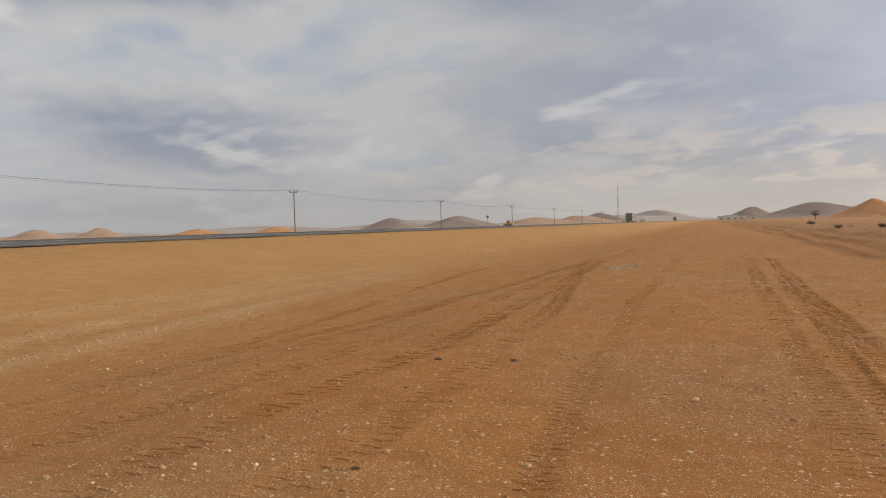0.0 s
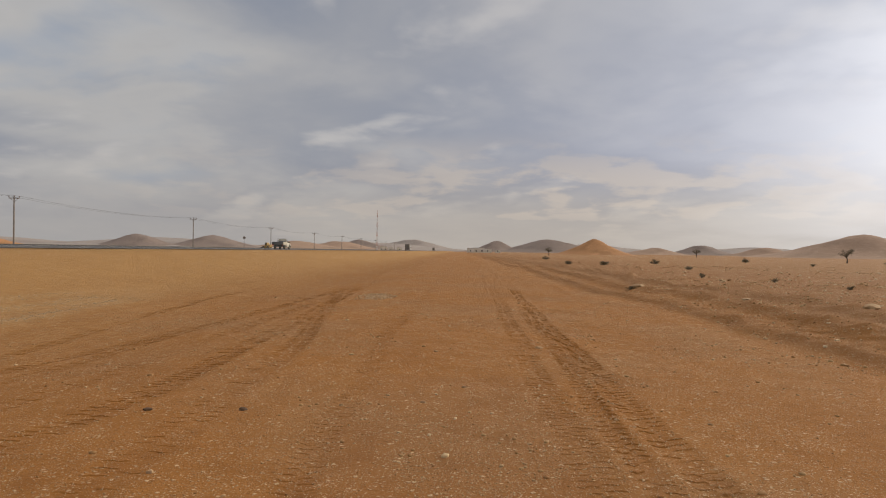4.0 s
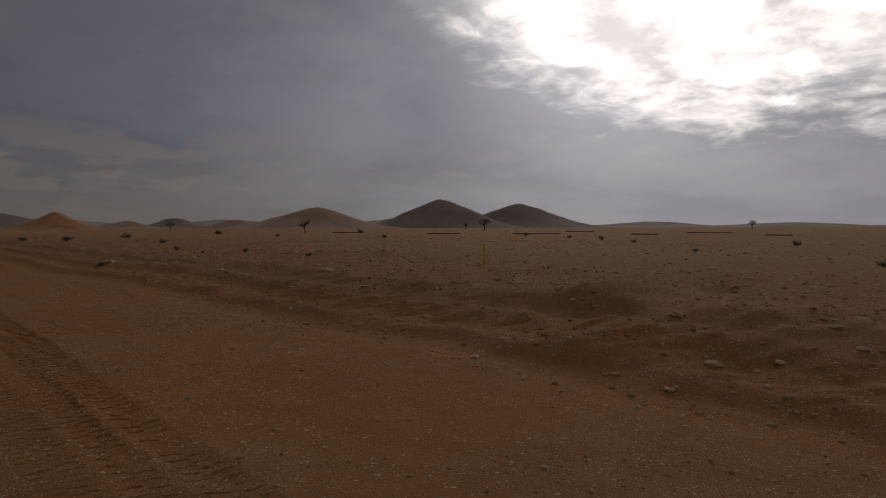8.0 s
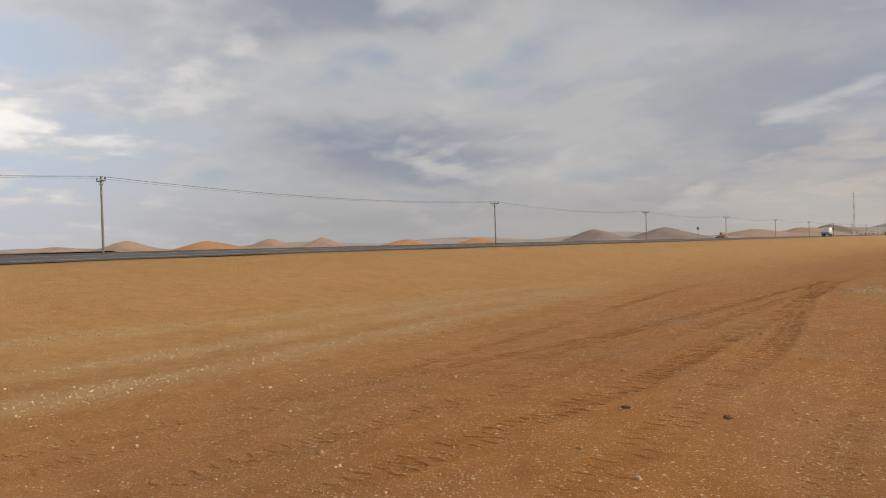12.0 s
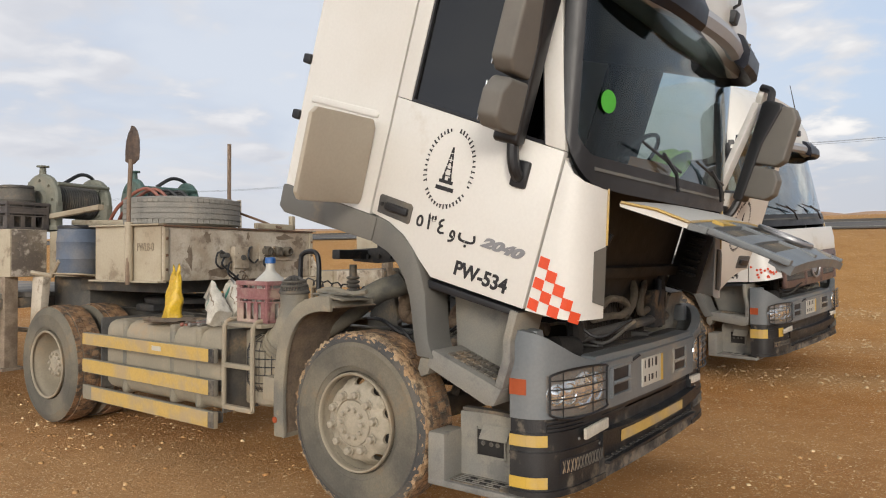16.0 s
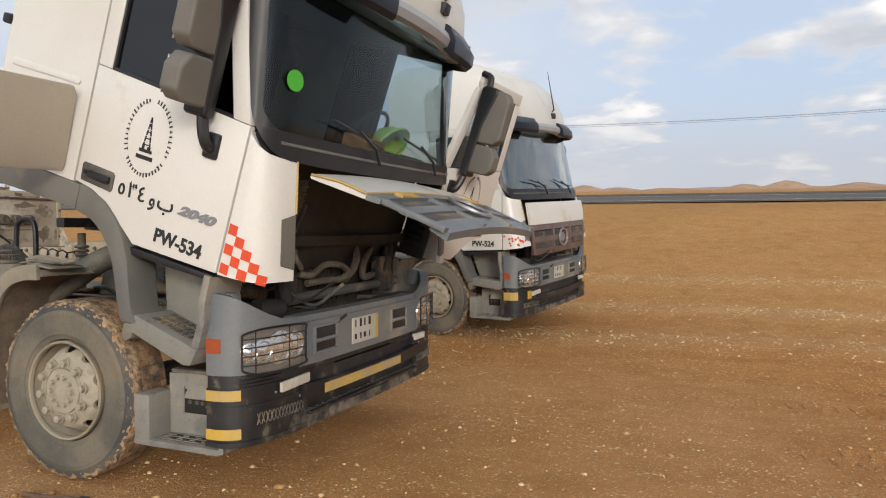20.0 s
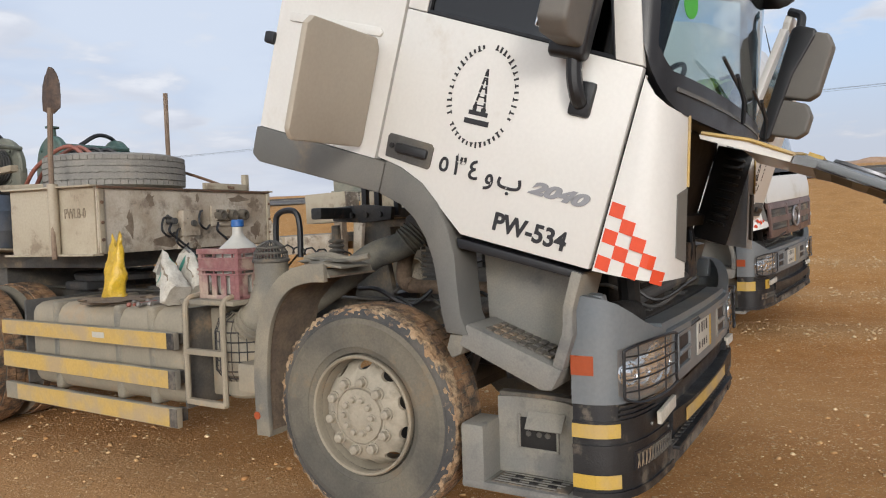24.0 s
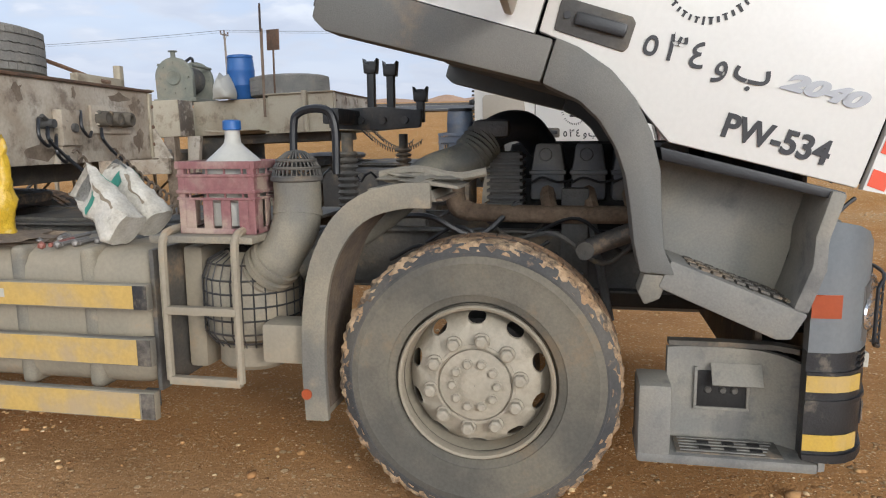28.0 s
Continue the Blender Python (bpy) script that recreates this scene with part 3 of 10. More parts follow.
def ruts(x, y):
    z, mask = np.zeros_like(x), np.zeros_like(x)
    for i, (pts, w, depth, lugs) in enumerate(TRACKS):
        pts = sorted(pts, key=lambda p: p[1])
        ys, xs = np.array([p[1] for p in pts]), np.array([p[0] for p in pts])
        c = sum(np.interp(y + k, ys, xs) for k in (-1.2, 0.0, 1.2)) / 3.0 + 0.03 * np.sin(y * 0.9 + i)
        d = (x - c) / (w * 0.5)
        inside = smooth(ys[0] - 1.0, ys[0] + 1.0, y) * (1 - smooth(ys[-1] - 3.0, ys[-1] + 3.0, y))
        fade = inside * (0.62 + 0.38 * np.sin(y * 0.37 + 1.7 * i) * np.cos(y * 0.21 + i))
        core = np.exp(-d ** 4)
        rim = np.exp(-((np.abs(d) - 1.25) / 0.28) ** 2)
        z += fade * (-0.75 * depth * core + 0.5 * depth * rim * (0.7 + 0.5 * wob(x, y, 4.3, i)))
        if lugs:
            # scalloped ridges that the tyre lugs pushed up, each with a steep side
            wave = 0.035 * np.sin(7.5 * d + 0.6 * i) + 0.02 * wob(x, y, 6.0, i)
            saw = np.mod((y + np.abs(d) * 0.05 * (1 if i % 2 else -1) + wave) / 0.17, 1.0)
            lug = smooth(0.0, 0.20, saw) * (1 - smooth(0.20, 0.75, saw))
            z += fade * np.exp(-(d * 0.88) ** 6) * 0.014 * min(lugs, 1.3) * (lug - 0.35) * (0.85 + 0.3 * wob(x, y, 2.7, i + 3.0))
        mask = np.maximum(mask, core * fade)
    return z, mask


def spread(lo, hi, step, far, grow=1.09):
    mid = list(np.arange(lo, hi + 1e-6, step))
    out, s, v = [], step, hi
    while v < far:
        s *= grow
        v += s
        out.append(v)
    back, s, v = [], step, lo
    while v > -far:
        s *= grow
        v -= s
        back.append(v)
    return np.array(back[::-1] + mid + out)


def sheet(name, xs, ys, zf, cf, material):
    gx, gy = np.meshgrid(xs, ys)
    z = zf(gx, gy)
    me = bpy.data.meshes.new(name)
    n, m = len(ys), len(xs)
    me.vertices.add(n * m)
    me.vertices.foreach_set("co", np.stack([gx, gy, z], -1).astype(np.float32).ravel())
    i = (np.arange(n - 1)[:, None] * m + np.arange(m - 1)[None, :]).ravel()
    quads = np.stack([i, i + 1, i + m + 1, i + m], 1).astype(np.int32)
    me.loops.add(quads.size)
    me.loops.foreach_set("vertex_index", quads.ravel())
    me.polygons.add(len(quads))
    me.polygons.foreach_set("loop_start", np.arange(0, quads.size, 4, dtype=np.int32))
    me.update(calc_edges=True)
    me.polygons.foreach_set("use_smooth", np.ones(len(quads), dtype=bool))
    at = me.color_attributes.new("soil", "FLOAT_COLOR", "POINT")
    c = cf(gx, gy)
    at.data.foreach_set("color", np.concatenate([c, np.ones_like(c[..., :1])], -1).astype(np.float32).ravel())
    me.materials.append(material)
    return new(name, me)


def lerp3(c, d, k):
    return c * (1 - k[..., None]) + np.array(d) * k[..., None]


def soil(x, y):
    l, a = lat(x, y), along(x, y)
    c = np.zeros(x.shape + (3,)) + np.array((0.422, 0.176, 0.044))
    c = lerp3(c, (0.475, 0.250, 0.082), smooth(-5.0, -20.0, l + 1.2 * wob(x, y, 0.3, 4.0)))                                        # yellower sand towards the highway
    c = lerp3(c, (0.560, 0.375, 0.190), 0.55 * windrows(x, y))                                          # strips of pale gravel
    c = lerp3(c, (0.395, 0.200, 0.080), 0.45 * smooth(-0.1, 0.6, wob(x, y, 0.7, 2.0)) * smooth(-12, -4, l) * (1 - smooth(2, 4, l)))
    c = lerp3(c, (0.370, 0.158, 0.050), 0.5 * smooth(-3.7, -3.4, x) * smooth(-1.5, -1.8, x) * smooth(5.2, 4.9, y + 0.1 * wob(x, y, 3.0)) * smooth(-4, 0, y))
    c = lerp3(c, (0.530, 0.300, 0.125), 0.60 * smooth(-0.4, -2.6, y + 0.5 * wob(x, y, 0.9, 5.0)) * smooth(-11.5, -8.5, x) * (1 - smooth(0.5, 2.5, l)))
    c = lerp3(c, (0.440, 0.262, 0.125), 0.62 * smooth(-4.4, -6.4, y + 0.4 * wob(x, y, 1.1, 3.0)) * smooth(-5.9, -5.3, x + 0.15 * wob(x, y, 2.3, 1.0)) * (1 - smooth(0.5, 2.5, l)))    # dusty trodden gravel beside the trucks
    d = l - bank_edge(a)
    c = lerp3(c, (0.340, 0.162, 0.067), 0.35 * smooth(-0.4, 0.1, d) * (1 - smooth(0.3, 1.0, d)))
    c = lerp3(c, (0.366, 0.176, 0.070), 0.75 * smooth(0.3, 2.0, d))
    c = lerp3(c, (0.408, 0.205, 0.080), 0.85 * smooth(9, 26, l))
    # ruts darker and redder, with the shade of their relief mixed in
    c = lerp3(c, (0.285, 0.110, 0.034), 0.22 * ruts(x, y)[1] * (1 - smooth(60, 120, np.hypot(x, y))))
    grit = smooth(0.05, 0.62, wob(x, y, 0.9, 2.0) + 0.35 * wob(x, y, 3.1, 7.0)) * smooth(-12, -9, l) * (1 - smooth(2.4, 3.2, l))
    c = lerp3(c, (0.385, 0.182, 0.066), 0.40 * grit)                                                     # grey-brown grit between the tracks
    return c


def ground_z(x, y):
    far = np.hypot(x, y)
    return height(x, y) + ruts(x, y)[0] * (1 - smooth(90, 130, far))


def gz(x, y):
    return float(ground_z(np.array([float(x)]), np.array([float(y)]))[0])


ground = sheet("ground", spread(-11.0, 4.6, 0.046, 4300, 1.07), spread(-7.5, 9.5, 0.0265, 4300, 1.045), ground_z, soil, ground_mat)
tagged(ground, "orange-brown desert sand and gravel crossed by wheel tracks", "ground", kind="structure")


def lug_prints():
    """Crisp low ridges of sand that the tyre lugs pressed up, across each track."""
    r = np.random.default_rng(21)
    X, Y, H, n = [], [], [], 7
    for i, (pts, w, depth, lugs) in enumerate(TRACKS):
        if not lugs:
            continue
        pts = sorted(pts, key=lambda p: p[1])
        ys, xs = np.array([p[1] for p in pts]), np.array([p[0] for p in pts])
        step = 0.125 + 0.02 * (i % 3)
        for y0 in np.arange(max(ys[0], -7.0), min(ys[-1], 24.0), step):
            fade = (0.62 + 0.38 * math.sin(y0 * 0.37 + 1.7 * i) * math.cos(y0 * 0.21 + i)) * (1 - 0.65 * float(smooth(5.0, 22.0, np.array(y0))))
            for side in (-1, 1):
                if r.uniform() > 0.30 + 0.80 * fade:
                    continue
                d = side * np.linspace(0.06, 1.02 + 0.10 * r.uniform(), n)
                yy = y0 + 0.030 * np.abs(d) * (1 if i % 2 else -1) + 0.009 * np.sin(7 * d + r.uniform(0, 6)) + (0.5 * step if side > 0 else 0.0)
                X.append(sum(np.interp(yy + k, ys, xs) for k in (-1.2, 0.0, 1.2)) / 3.0 + 0.03 * np.sin(yy * 0.9 + i) + d * w * 0.5)
                Y.append(yy)
                H.append((0.0055 + 0.0065 * r.uniform()) * min(lugs, 1.3) * (0.5 + 0.6 * fade) * np.array([0.35, 0.9, 1, 0.85, 1, 0.9, 0.3]) * r.uniform(0.7, 1.2, n))
    X, Y, H = np.array(X), np.array(Y), np.array(H)
    rows = [np.stack([X, Y + o, ground_z(X, Y + o) + h], -1) for o, h in ((-0.016, -0.004), (-0.006, H * 0.92), (0.005, H), (0.045, -0.004))]
    V = np.stack(rows, 1).reshape(-1, 3)
    cell = np.array([[a * n + k, a * n + k + 1, (a + 1) * n + k + 1, (a + 1) * n + k] for a in range(3) for k in range(n - 1)])
    F = (np.arange(len(X))[:, None, None] * 4 * n + cell[None]).reshape(-1, 4)
    me = bpy.data.meshes.new("tyre_prints")
    me.from_pydata(V.tolist(), [], F.tolist())
    at = me.color_attributes.new("soil", "FLOAT_COLOR", "POINT")
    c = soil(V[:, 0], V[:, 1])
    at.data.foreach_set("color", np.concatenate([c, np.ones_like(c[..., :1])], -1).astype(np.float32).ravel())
    me.materials.append(ground_mat)
    me.polygons.foreach_set("use_smooth", np.ones(len(me.polygons), dtype=bool))
    me.set_sharp_from_angle(angle=radians(40))
    return tagged(new("tyre_prints", me), "rows of small sand ridges pressed by tyre lugs", "tyre prints", kind="stuff")


lug_prints()

# ---- shaping helpers ----
def bm_new():
    return bmesh.new()


def a_box(bm, lo, hi, bev=0.0, m=None, seg=2):
    """A block between two corners, its edges rounded by bev, laid through the pose m."""
    ret = bmesh.ops.create_cube(bm, size=1.0)
    vs = ret["verts"]
    for v in vs:
        v.co = Vector([lo[i] + (v.co[i] + 0.5) * (hi[i] - lo[i]) for i in range(3)])
    es = list({e for v in vs for e in v.link_edges})
    if bev > 0:
        bev = min(bev, 0.45 * min(abs(hi[i] - lo[i]) for i in range(3)))
        got = bmesh.ops.bevel(bm, geom=vs + es, offset=bev, segments=seg, profile=0.6, affect="EDGES")
        vs = list({v for f in got["faces"] for v in f.verts} | {v for v in vs if v.is_valid})
    if m is not None:
        for v in vs:
            v.co = m @ v.co
    return vs


def a_prism(bm, pts, x0, x1, bev=0.0, m=None, axis="x", seg=2):
    """A flat outline (two coordinates) drawn out along the named axis from x0 to x1."""
    def put(a, b, c):
        return {"x": (c, a, b), "y": (a, c, b), "z": (a, b, c)}[axis]
    lo = [bm.verts.new(put(a, b, x0)) for a, b in pts]
    hi = [bm.verts.new(put(a, b, x1)) for a, b in pts]
    fs = [bm.faces.new(lo[::-1]), bm.faces.new(hi)]
    n = len(pts)
    for i in range(n):
        fs.append(bm.faces.new((lo[i], lo[(i + 1) % n], hi[(i + 1) % n], hi[i])))
    vs = lo + hi
    bmesh.ops.recalc_face_normals(bm, faces=fs)
    if bev > 0:
        es = list({e for f in fs for e in f.edges})
        got = bmesh.ops.bevel(bm, geom=es, offset=bev, segments=seg, profile=0.6, affect="EDGES", clamp_overlap=True)
        vs = list({v for f in got["faces"] for v in f.verts} | {v for v in vs if v.is_valid})
    if m is not None:
        for v in vs:
            v.co = m @ v.co
    return vs


def ring_frame(d):
    d = Vector(d).normalized()
    u = d.orthogonal().normalized()
    if abs(d.z) < 0.9:
        u = Vector((0, 0, 1)).cross(d).normalized()
    return u, d.cross(u).normalized()


def a_loft(bm, rings, caps=True, closed=True):
    vr = [[bm.verts.new(p) for p in r] for r in rings]
    fs = []
    n = len(rings[0])
    for a, b in zip(vr, vr[1:]):
        for i in range(n if closed else n - 1):
            fs.append(bm.faces.new((a[i], a[(i + 1) % n], b[(i + 1) % n], b[i])))
    if caps and closed:
        fs.append(bm.faces.new(vr[0][::-1]))
        fs.append(bm.faces.new(vr[-1]))
    bmesh.ops.recalc_face_normals(bm, faces=fs)
    return [v for r in vr for v in r]


def a_cyl(bm, p0, p1, r0, r1=None, seg=14, caps=True):
    p0, p1 = Vector(p0), Vector(p1)
    r1 = r0 if r1 is None else r1
    u, w = ring_frame(p1 - p0)
    rings = [[p + (u * math.cos(2 * math.pi * i / seg) + w * math.sin(2 * math.pi * i / seg)) * r for i in range(seg)] for p, r in ((p0, r0), (p1, r1))]
    return a_loft(bm, rings, caps)


def a_tube(bm, pts, r, seg=8, caps=True):
    pts = [Vector(p) for p in pts]
    rs = r if isinstance(r, (list, tuple)) else [r] * len(pts)
    rings, u = [], None
    for i, p in enumerate(pts):
        d = (pts[min(i + 1, len(pts) - 1)] - pts[max(i - 1, 0)]).normalized()
        if u is None:
            u, w = ring_frame(d)
        else:
            u = (u - d * u.dot(d)).normalized()
            w = d.cross(u)
        rings.append([p + (u * math.cos(2 * math.pi * k / seg) + w * math.sin(2 * math.pi * k / seg)) * rs[i] for k in range(seg)])
    return a_loft(bm, rings, caps)


def curve_pts(pts, n=6):
    """Rounded course through the points (Catmull-Rom)."""
    p = [Vector(q) for q in pts]
    p = [p[0] * 2 - p[1]] + p + [p[-1] * 2 - p[-2]]
    out = []
    for a, b, c, d in zip(p, p[1:], p[2:], p[3:]):
        for k in range(n):
            t = k / n
            out.append(0.5 * ((2 * b) + (c - a) * t + (2 * a - 5 * b + 4 * c - d) * t * t + (3 * b - a - 3 * c + d) * t ** 3))
    return out + [p[-2]]


def a_lathe(bm, prof, centre=(0, 0, 0), axis="x", seg=48, closed=False):
    """Turns a profile of (distance along the axis, radius) round the axis."""
    c = Vector(centre)
    rings = []
    for h, r in prof:
        ring = []
        for i in range(seg):
            a = 2 * math.pi * i / seg
            q = (r * math.cos(a), r * math.sin(a))
            ring.append(c + Vector({"x": (h, q[0], q[1]), "y": (q[0], h, q[1]), "z": (q[0], q[1], h)}[axis]))
        rings.append(ring)
    if closed:
        rings.append(rings[0])
    vs = a_loft(bm, rings, caps=False)
    if closed:
        bmesh.ops.remove_doubles(bm, verts=vs, dist=1e-5)
    return vs


def a_ball(bm, c, r, m=None, sub=2, squash=(1, 1, 1), rough=0.0):
    got = bmesh.ops.create_icosphere(bm, subdivisions=sub, radius=1.0)["verts"]
    for v in got:
        d = v.co.copy()
        k = 1 + rough * noise.noise(d * 2.3 + Vector(c) * 3.7)
        v.co = Vector((d.x * squash[0], d.y * squash[1], d.z * squash[2])) * r * k
        if m is not None:
            v.co = m @ v.co
        v.co += Vector(c)
    return got


def part(name, bm, material, parent=None, label="", angle=35.0, flat=False):
    """Links a bmesh as one mesh object, under its thing if there is one."""
    me = bpy.data.meshes.new(name)
    bm.normal_update()
    bm.to_mesh(me)
    bm.free()
    me.materials.append(material)
    if not flat:
        me.polygons.foreach_set("use_smooth", np.ones(len(me.polygons), dtype=bool))
        me.set_sharp_from_angle(angle=radians(angle))
    ob = new(name, me)
    if parent is not None:
        ob.parent = parent
    if label:
        tagged(ob, label)
    return ob


def empty(name, m, label, category, group="", parent=None):
    ob = new(name)
    ob.empty_display_size = 0.3
    ob.matrix_world = m
    if parent is not None:
        ob.parent = parent
    return tagged(ob, label, category, group)


def boxpart(name, lo, hi, material, parent=None, bev=0.01, m=None, label=""):
    bm = bm_new()
    a_box(bm, lo, hi, bev, m)
    return part(name, bm, material, parent, label)


def tubepart(name, pts, r, material, parent=None, seg=8, label="", smooth=True):
    bm = bm_new()
    a_tube(bm, curve_pts(pts) if smooth and len(pts) > 2 else pts, r, seg)
    return part(name, bm, material, parent, label)


def text_mesh(body, size, thick=0.002, shear=0.0, width=1.0, bold=0.0):
    cu = bpy.data.curves.new("writing", "FONT")
    cu.body, cu.size, cu.extrude, cu.shear, cu.offset = body, size, thick, shear, bold
    cu.align_x = "CENTER"
    tmp = bpy.data.objects.new("writing_tmp", cu)
    scene.collection.objects.link(tmp)
    dg = bpy.context.evaluated_depsgraph_get()
    me = bpy.data.meshes.new_from_object(tmp.evaluated_get(dg))
    bpy.data.objects.remove(tmp)
    for v in me.vertices:
        v.co.x *= width
    return me


def writing(body, size, m, material, parent, shear=0.0, width=1.0, bold=0.0, label=""):
    me = text_mesh(body, size, 0.002, shear, width, bold)
    me.materials.clear()
    me.materials.append(material)
    ob = new("lettering", me)
    ob.parent = parent
    ob.matrix_local = m
    if label:
        tagged(ob, label)
    return ob


SIDE = Matrix(((0, 0, 1, 0), (1, 0, 0, 0), (0, 1, 0, 0), (0, 0, 0, 1)))     # flat drawing laid on a side that faces +X
FRONT = Matrix(((-1, 0, 0, 0), (0, 0, 1, 0), (0, 1, 0, 0), (0, 0, 0, 1)))    # and on a face that looks along +Y


def on_side(x, y, z, turn=0.0):
    return Matrix.Translation((x, y, z)) @ SIDE @ Matrix.Rotation(radians(turn), 4, "Z")


def on_front(x, y, z, turn=0.0):
    return Matrix.Translation((x, y, z)) @ FRONT @ Matrix.Rotation(radians(turn), 4, "Z")


def strip_bars(bm, spots, m, w, h, thick=0.003):
    """Plain bars for writing that is not reproduced."""
    for x, y, k in spots:
        a_box(bm, (x - w * k / 2, y - h / 2, 0), (x + w * k / 2, y + h / 2, thick), 0, m)

# ---- wheels ----
def tyre_mesh(R, r, W, blocks=46):
    """Tyre with shoulders and tread blocks; the axle runs along X, the outer face looks to +X."""
    bm = bm_new()
    h = W / 2
    prof = [(h * 0.62, r), (h * 0.86, r + 0.012), (h * 0.955, r + 0.040), (h * 0.985, r + 0.042), (h * 1.0, r + 0.062), (h * 1.0, r + 0.066), (h * 1.02, r + (R - r) * 0.45), (h * 0.995, r + (R - r) * 0.64), (h * 1.005, r + (R - r) * 0.655), (h * 0.995, r + (R - r) * 0.68), (h * 0.97, r + (R - r) * 0.76), (h * 0.90, R - 0.028), (h * 0.80, R - 0.012)]
    prof = [(h * 0.70, r - 0.015)] + prof
    back = [(-a, b) for a, b in prof[::-1]]
    a_lathe(bm, prof + [(h * 0.4, R - 0.010), (0, R - 0.009), (-h * 0.4, R - 0.010)] + back, seg=72)
    return bm


def tread_mesh(R, W, blocks=54):
    bm = bm_new()
    h = W / 2
    for i in range(blocks):
        a = 2 * math.pi * i / blocks
        for lo, hi, off in ((-0.80, -0.50, 0.0), (-0.46, -0.05, 0.5), (0.0, 0.42, 0.15), (0.48, 0.80, 0.6)):
            m = Matrix.Rotation(a + off * 2 * math.pi / blocks, 4, "X")
            w = 2 * math.pi * R / blocks * 0.445
            a_box(bm, (lo * h, -w, R - 0.016), (hi * h, w, R + 0.001 - (0.009 if abs(lo + hi) > 1 else 0)), 0.0, m)
    return bm


def crust_mesh(R, W, seed=3):
    """Mud caked in uneven clods over the outer shoulder of a tyre."""
    bm = bm_new()
    h = W / 2
    prof = [(0.93, -0.040, 0.0), (0.905, -0.024, 0.5), (0.87, -0.012, 1.0), (0.80, -0.004, 1.0), (0.66, 0.000, 0.9), (0.48, 0.000, 0.7), (0.26, -0.004, 0.3), (0.10, -0.014, 0.0)]
    rings = []
    for i in range(200):
        a = 2 * math.pi * i / 200
        ring = []
        for j, (x, d, k) in enumerate(prof):
            p = Vector((x * 4, 9 * math.cos(a), 9 * math.sin(a)))
            q = 0.010 * noise.noise(p * 1.3 + Vector((seed, 0, 0))) + 0.008 * noise.noise(p * 4.2) + (0.006 if (i // 2 + j) % 3 == 0 else -0.003)
            r = R + d + q * k
            ring.append(bm.verts.new((x * h + 0.5 * q * (1 if j < 3 else 0), r * math.cos(a), r * math.sin(a))))
        rings.append(ring)
    for i in range(200):
        u, v = rings[i], rings[(i + 1) % 200]
        for j in range(len(prof) - 1):
            bm.faces.new((u[j], u[j + 1], v[j + 1], v[j]))
    bmesh.ops.recalc_face_normals(bm, faces=bm.faces)
    return bm


def shoulder_mesh(R, r, W):
    bm = bm_new()
    h = W / 2
    a_lathe(bm, [(h * 0.972, r + (R - r) * 0.765), (h * 0.976, r + (R - r) * 0.775), (h * 0.972, r + (R - r) * 0.80), (h * 0.950, R - 0.045), (h * 0.918, R - 0.026), (h * 0.84, R - 0.010)], seg=72)
    return bm


def disc_mesh(r_in, r_out, x_in, x_out, holes=10, hole_r=0.226, hw=0.032, hh=0.021):
    """Wheel disc with hand holes, dished from x_in at the middle to x_out at the rim."""
    bm = bm_new()
    n = 6

    def spot(rad, ang):
        k = (rad - r_in) / (r_out - r_in)
        return (x_in + (x_out - x_in) * k ** 2.6, rad * math.cos(ang), rad * math.sin(ang))
    for s in range(holes):
        a0, a1 = 2 * math.pi * s / holes, 2 * math.pi * (s + 1) / holes
        mid = (a0 + a1) / 2
        outer = []
        for i in range(n):
            outer.append((r_in, a0 + (a1 - a0) * i / n))
        for i in range(n):
            outer.append((r_in + (r_out - r_in) * i / n, a1))
        for i in range(n):
            outer.append((r_out, a1 - (a1 - a0) * i / n))
        for i in range(n):
            outer.append((r_out - (r_out - r_in) * i / n, a0))
        ring_o, ring_h, ring_b = [], [], []
        for rad, ang in outer:
            d = math.atan2((rad - hole_r), (ang - mid) * hole_r)
            q = (hole_r + hh * math.sin(d), mid + hw * math.cos(d) / hole_r)
            ring_o.append(bm.verts.new(spot(rad, ang)))
            p = spot(*q)
            ring_h.append(bm.verts.new(p))
            ring_b.append(bm.verts.new((p[0] - 0.02, p[1], p[2])))
        k = len(outer)
        for i in range(k):
            j = (i + 1) % k
            bm.faces.new((ring_o[i], ring_o[j], ring_h[j], ring_h[i]))
            bm.faces.new((ring_h[i], ring_h[j], ring_b[j], ring_b[i]))
    bmesh.ops.remove_doubles(bm, verts=bm.verts, dist=1e-4)
    bmesh.ops.recalc_face_normals(bm, faces=bm.faces)
    return bm


def hex_nut(bm, x, rad, ang, r=0.017, length=0.03):
    y, z = rad * math.cos(ang), rad * math.sin(ang)
    a_cyl(bm, (x, y, z), (x + length * 0.22, y, z), r * 1.30, r * 1.25, 14)
    a_cyl(bm, (x + length * 0.2, y, z), (x + length * 0.85, y, z), r * 1.02, r * 0.98, 6)
    a_cyl(bm, (x + length * 0.85, y, z), (x + length * 1.02, y, z), r * 0.96, r * 0.62, 10)


MESHES = {}


def kept(key, make):
    """Shares one mesh between alike parts."""
    if key not in MESHES:
        MESHES[key] = make()
    return MESHES[key]


def shared(name, key, make, material, parent, at=None, label=""):
    if key not in MESHES:
        ob = part(name, make(), material, parent, label)
        MESHES[key] = ob.data
    else:
        ob = new(name, MESHES[key])
        ob.parent = parent
        if label:
            tagged(ob, label)
    if at is not None:
        ob.matrix_local = at
    return ob


def nuts_mesh(x, rad, count, r, length):
    bm = bm_new()
    hex_nut(bm, 0, 0, 0, r, length)
    return bm


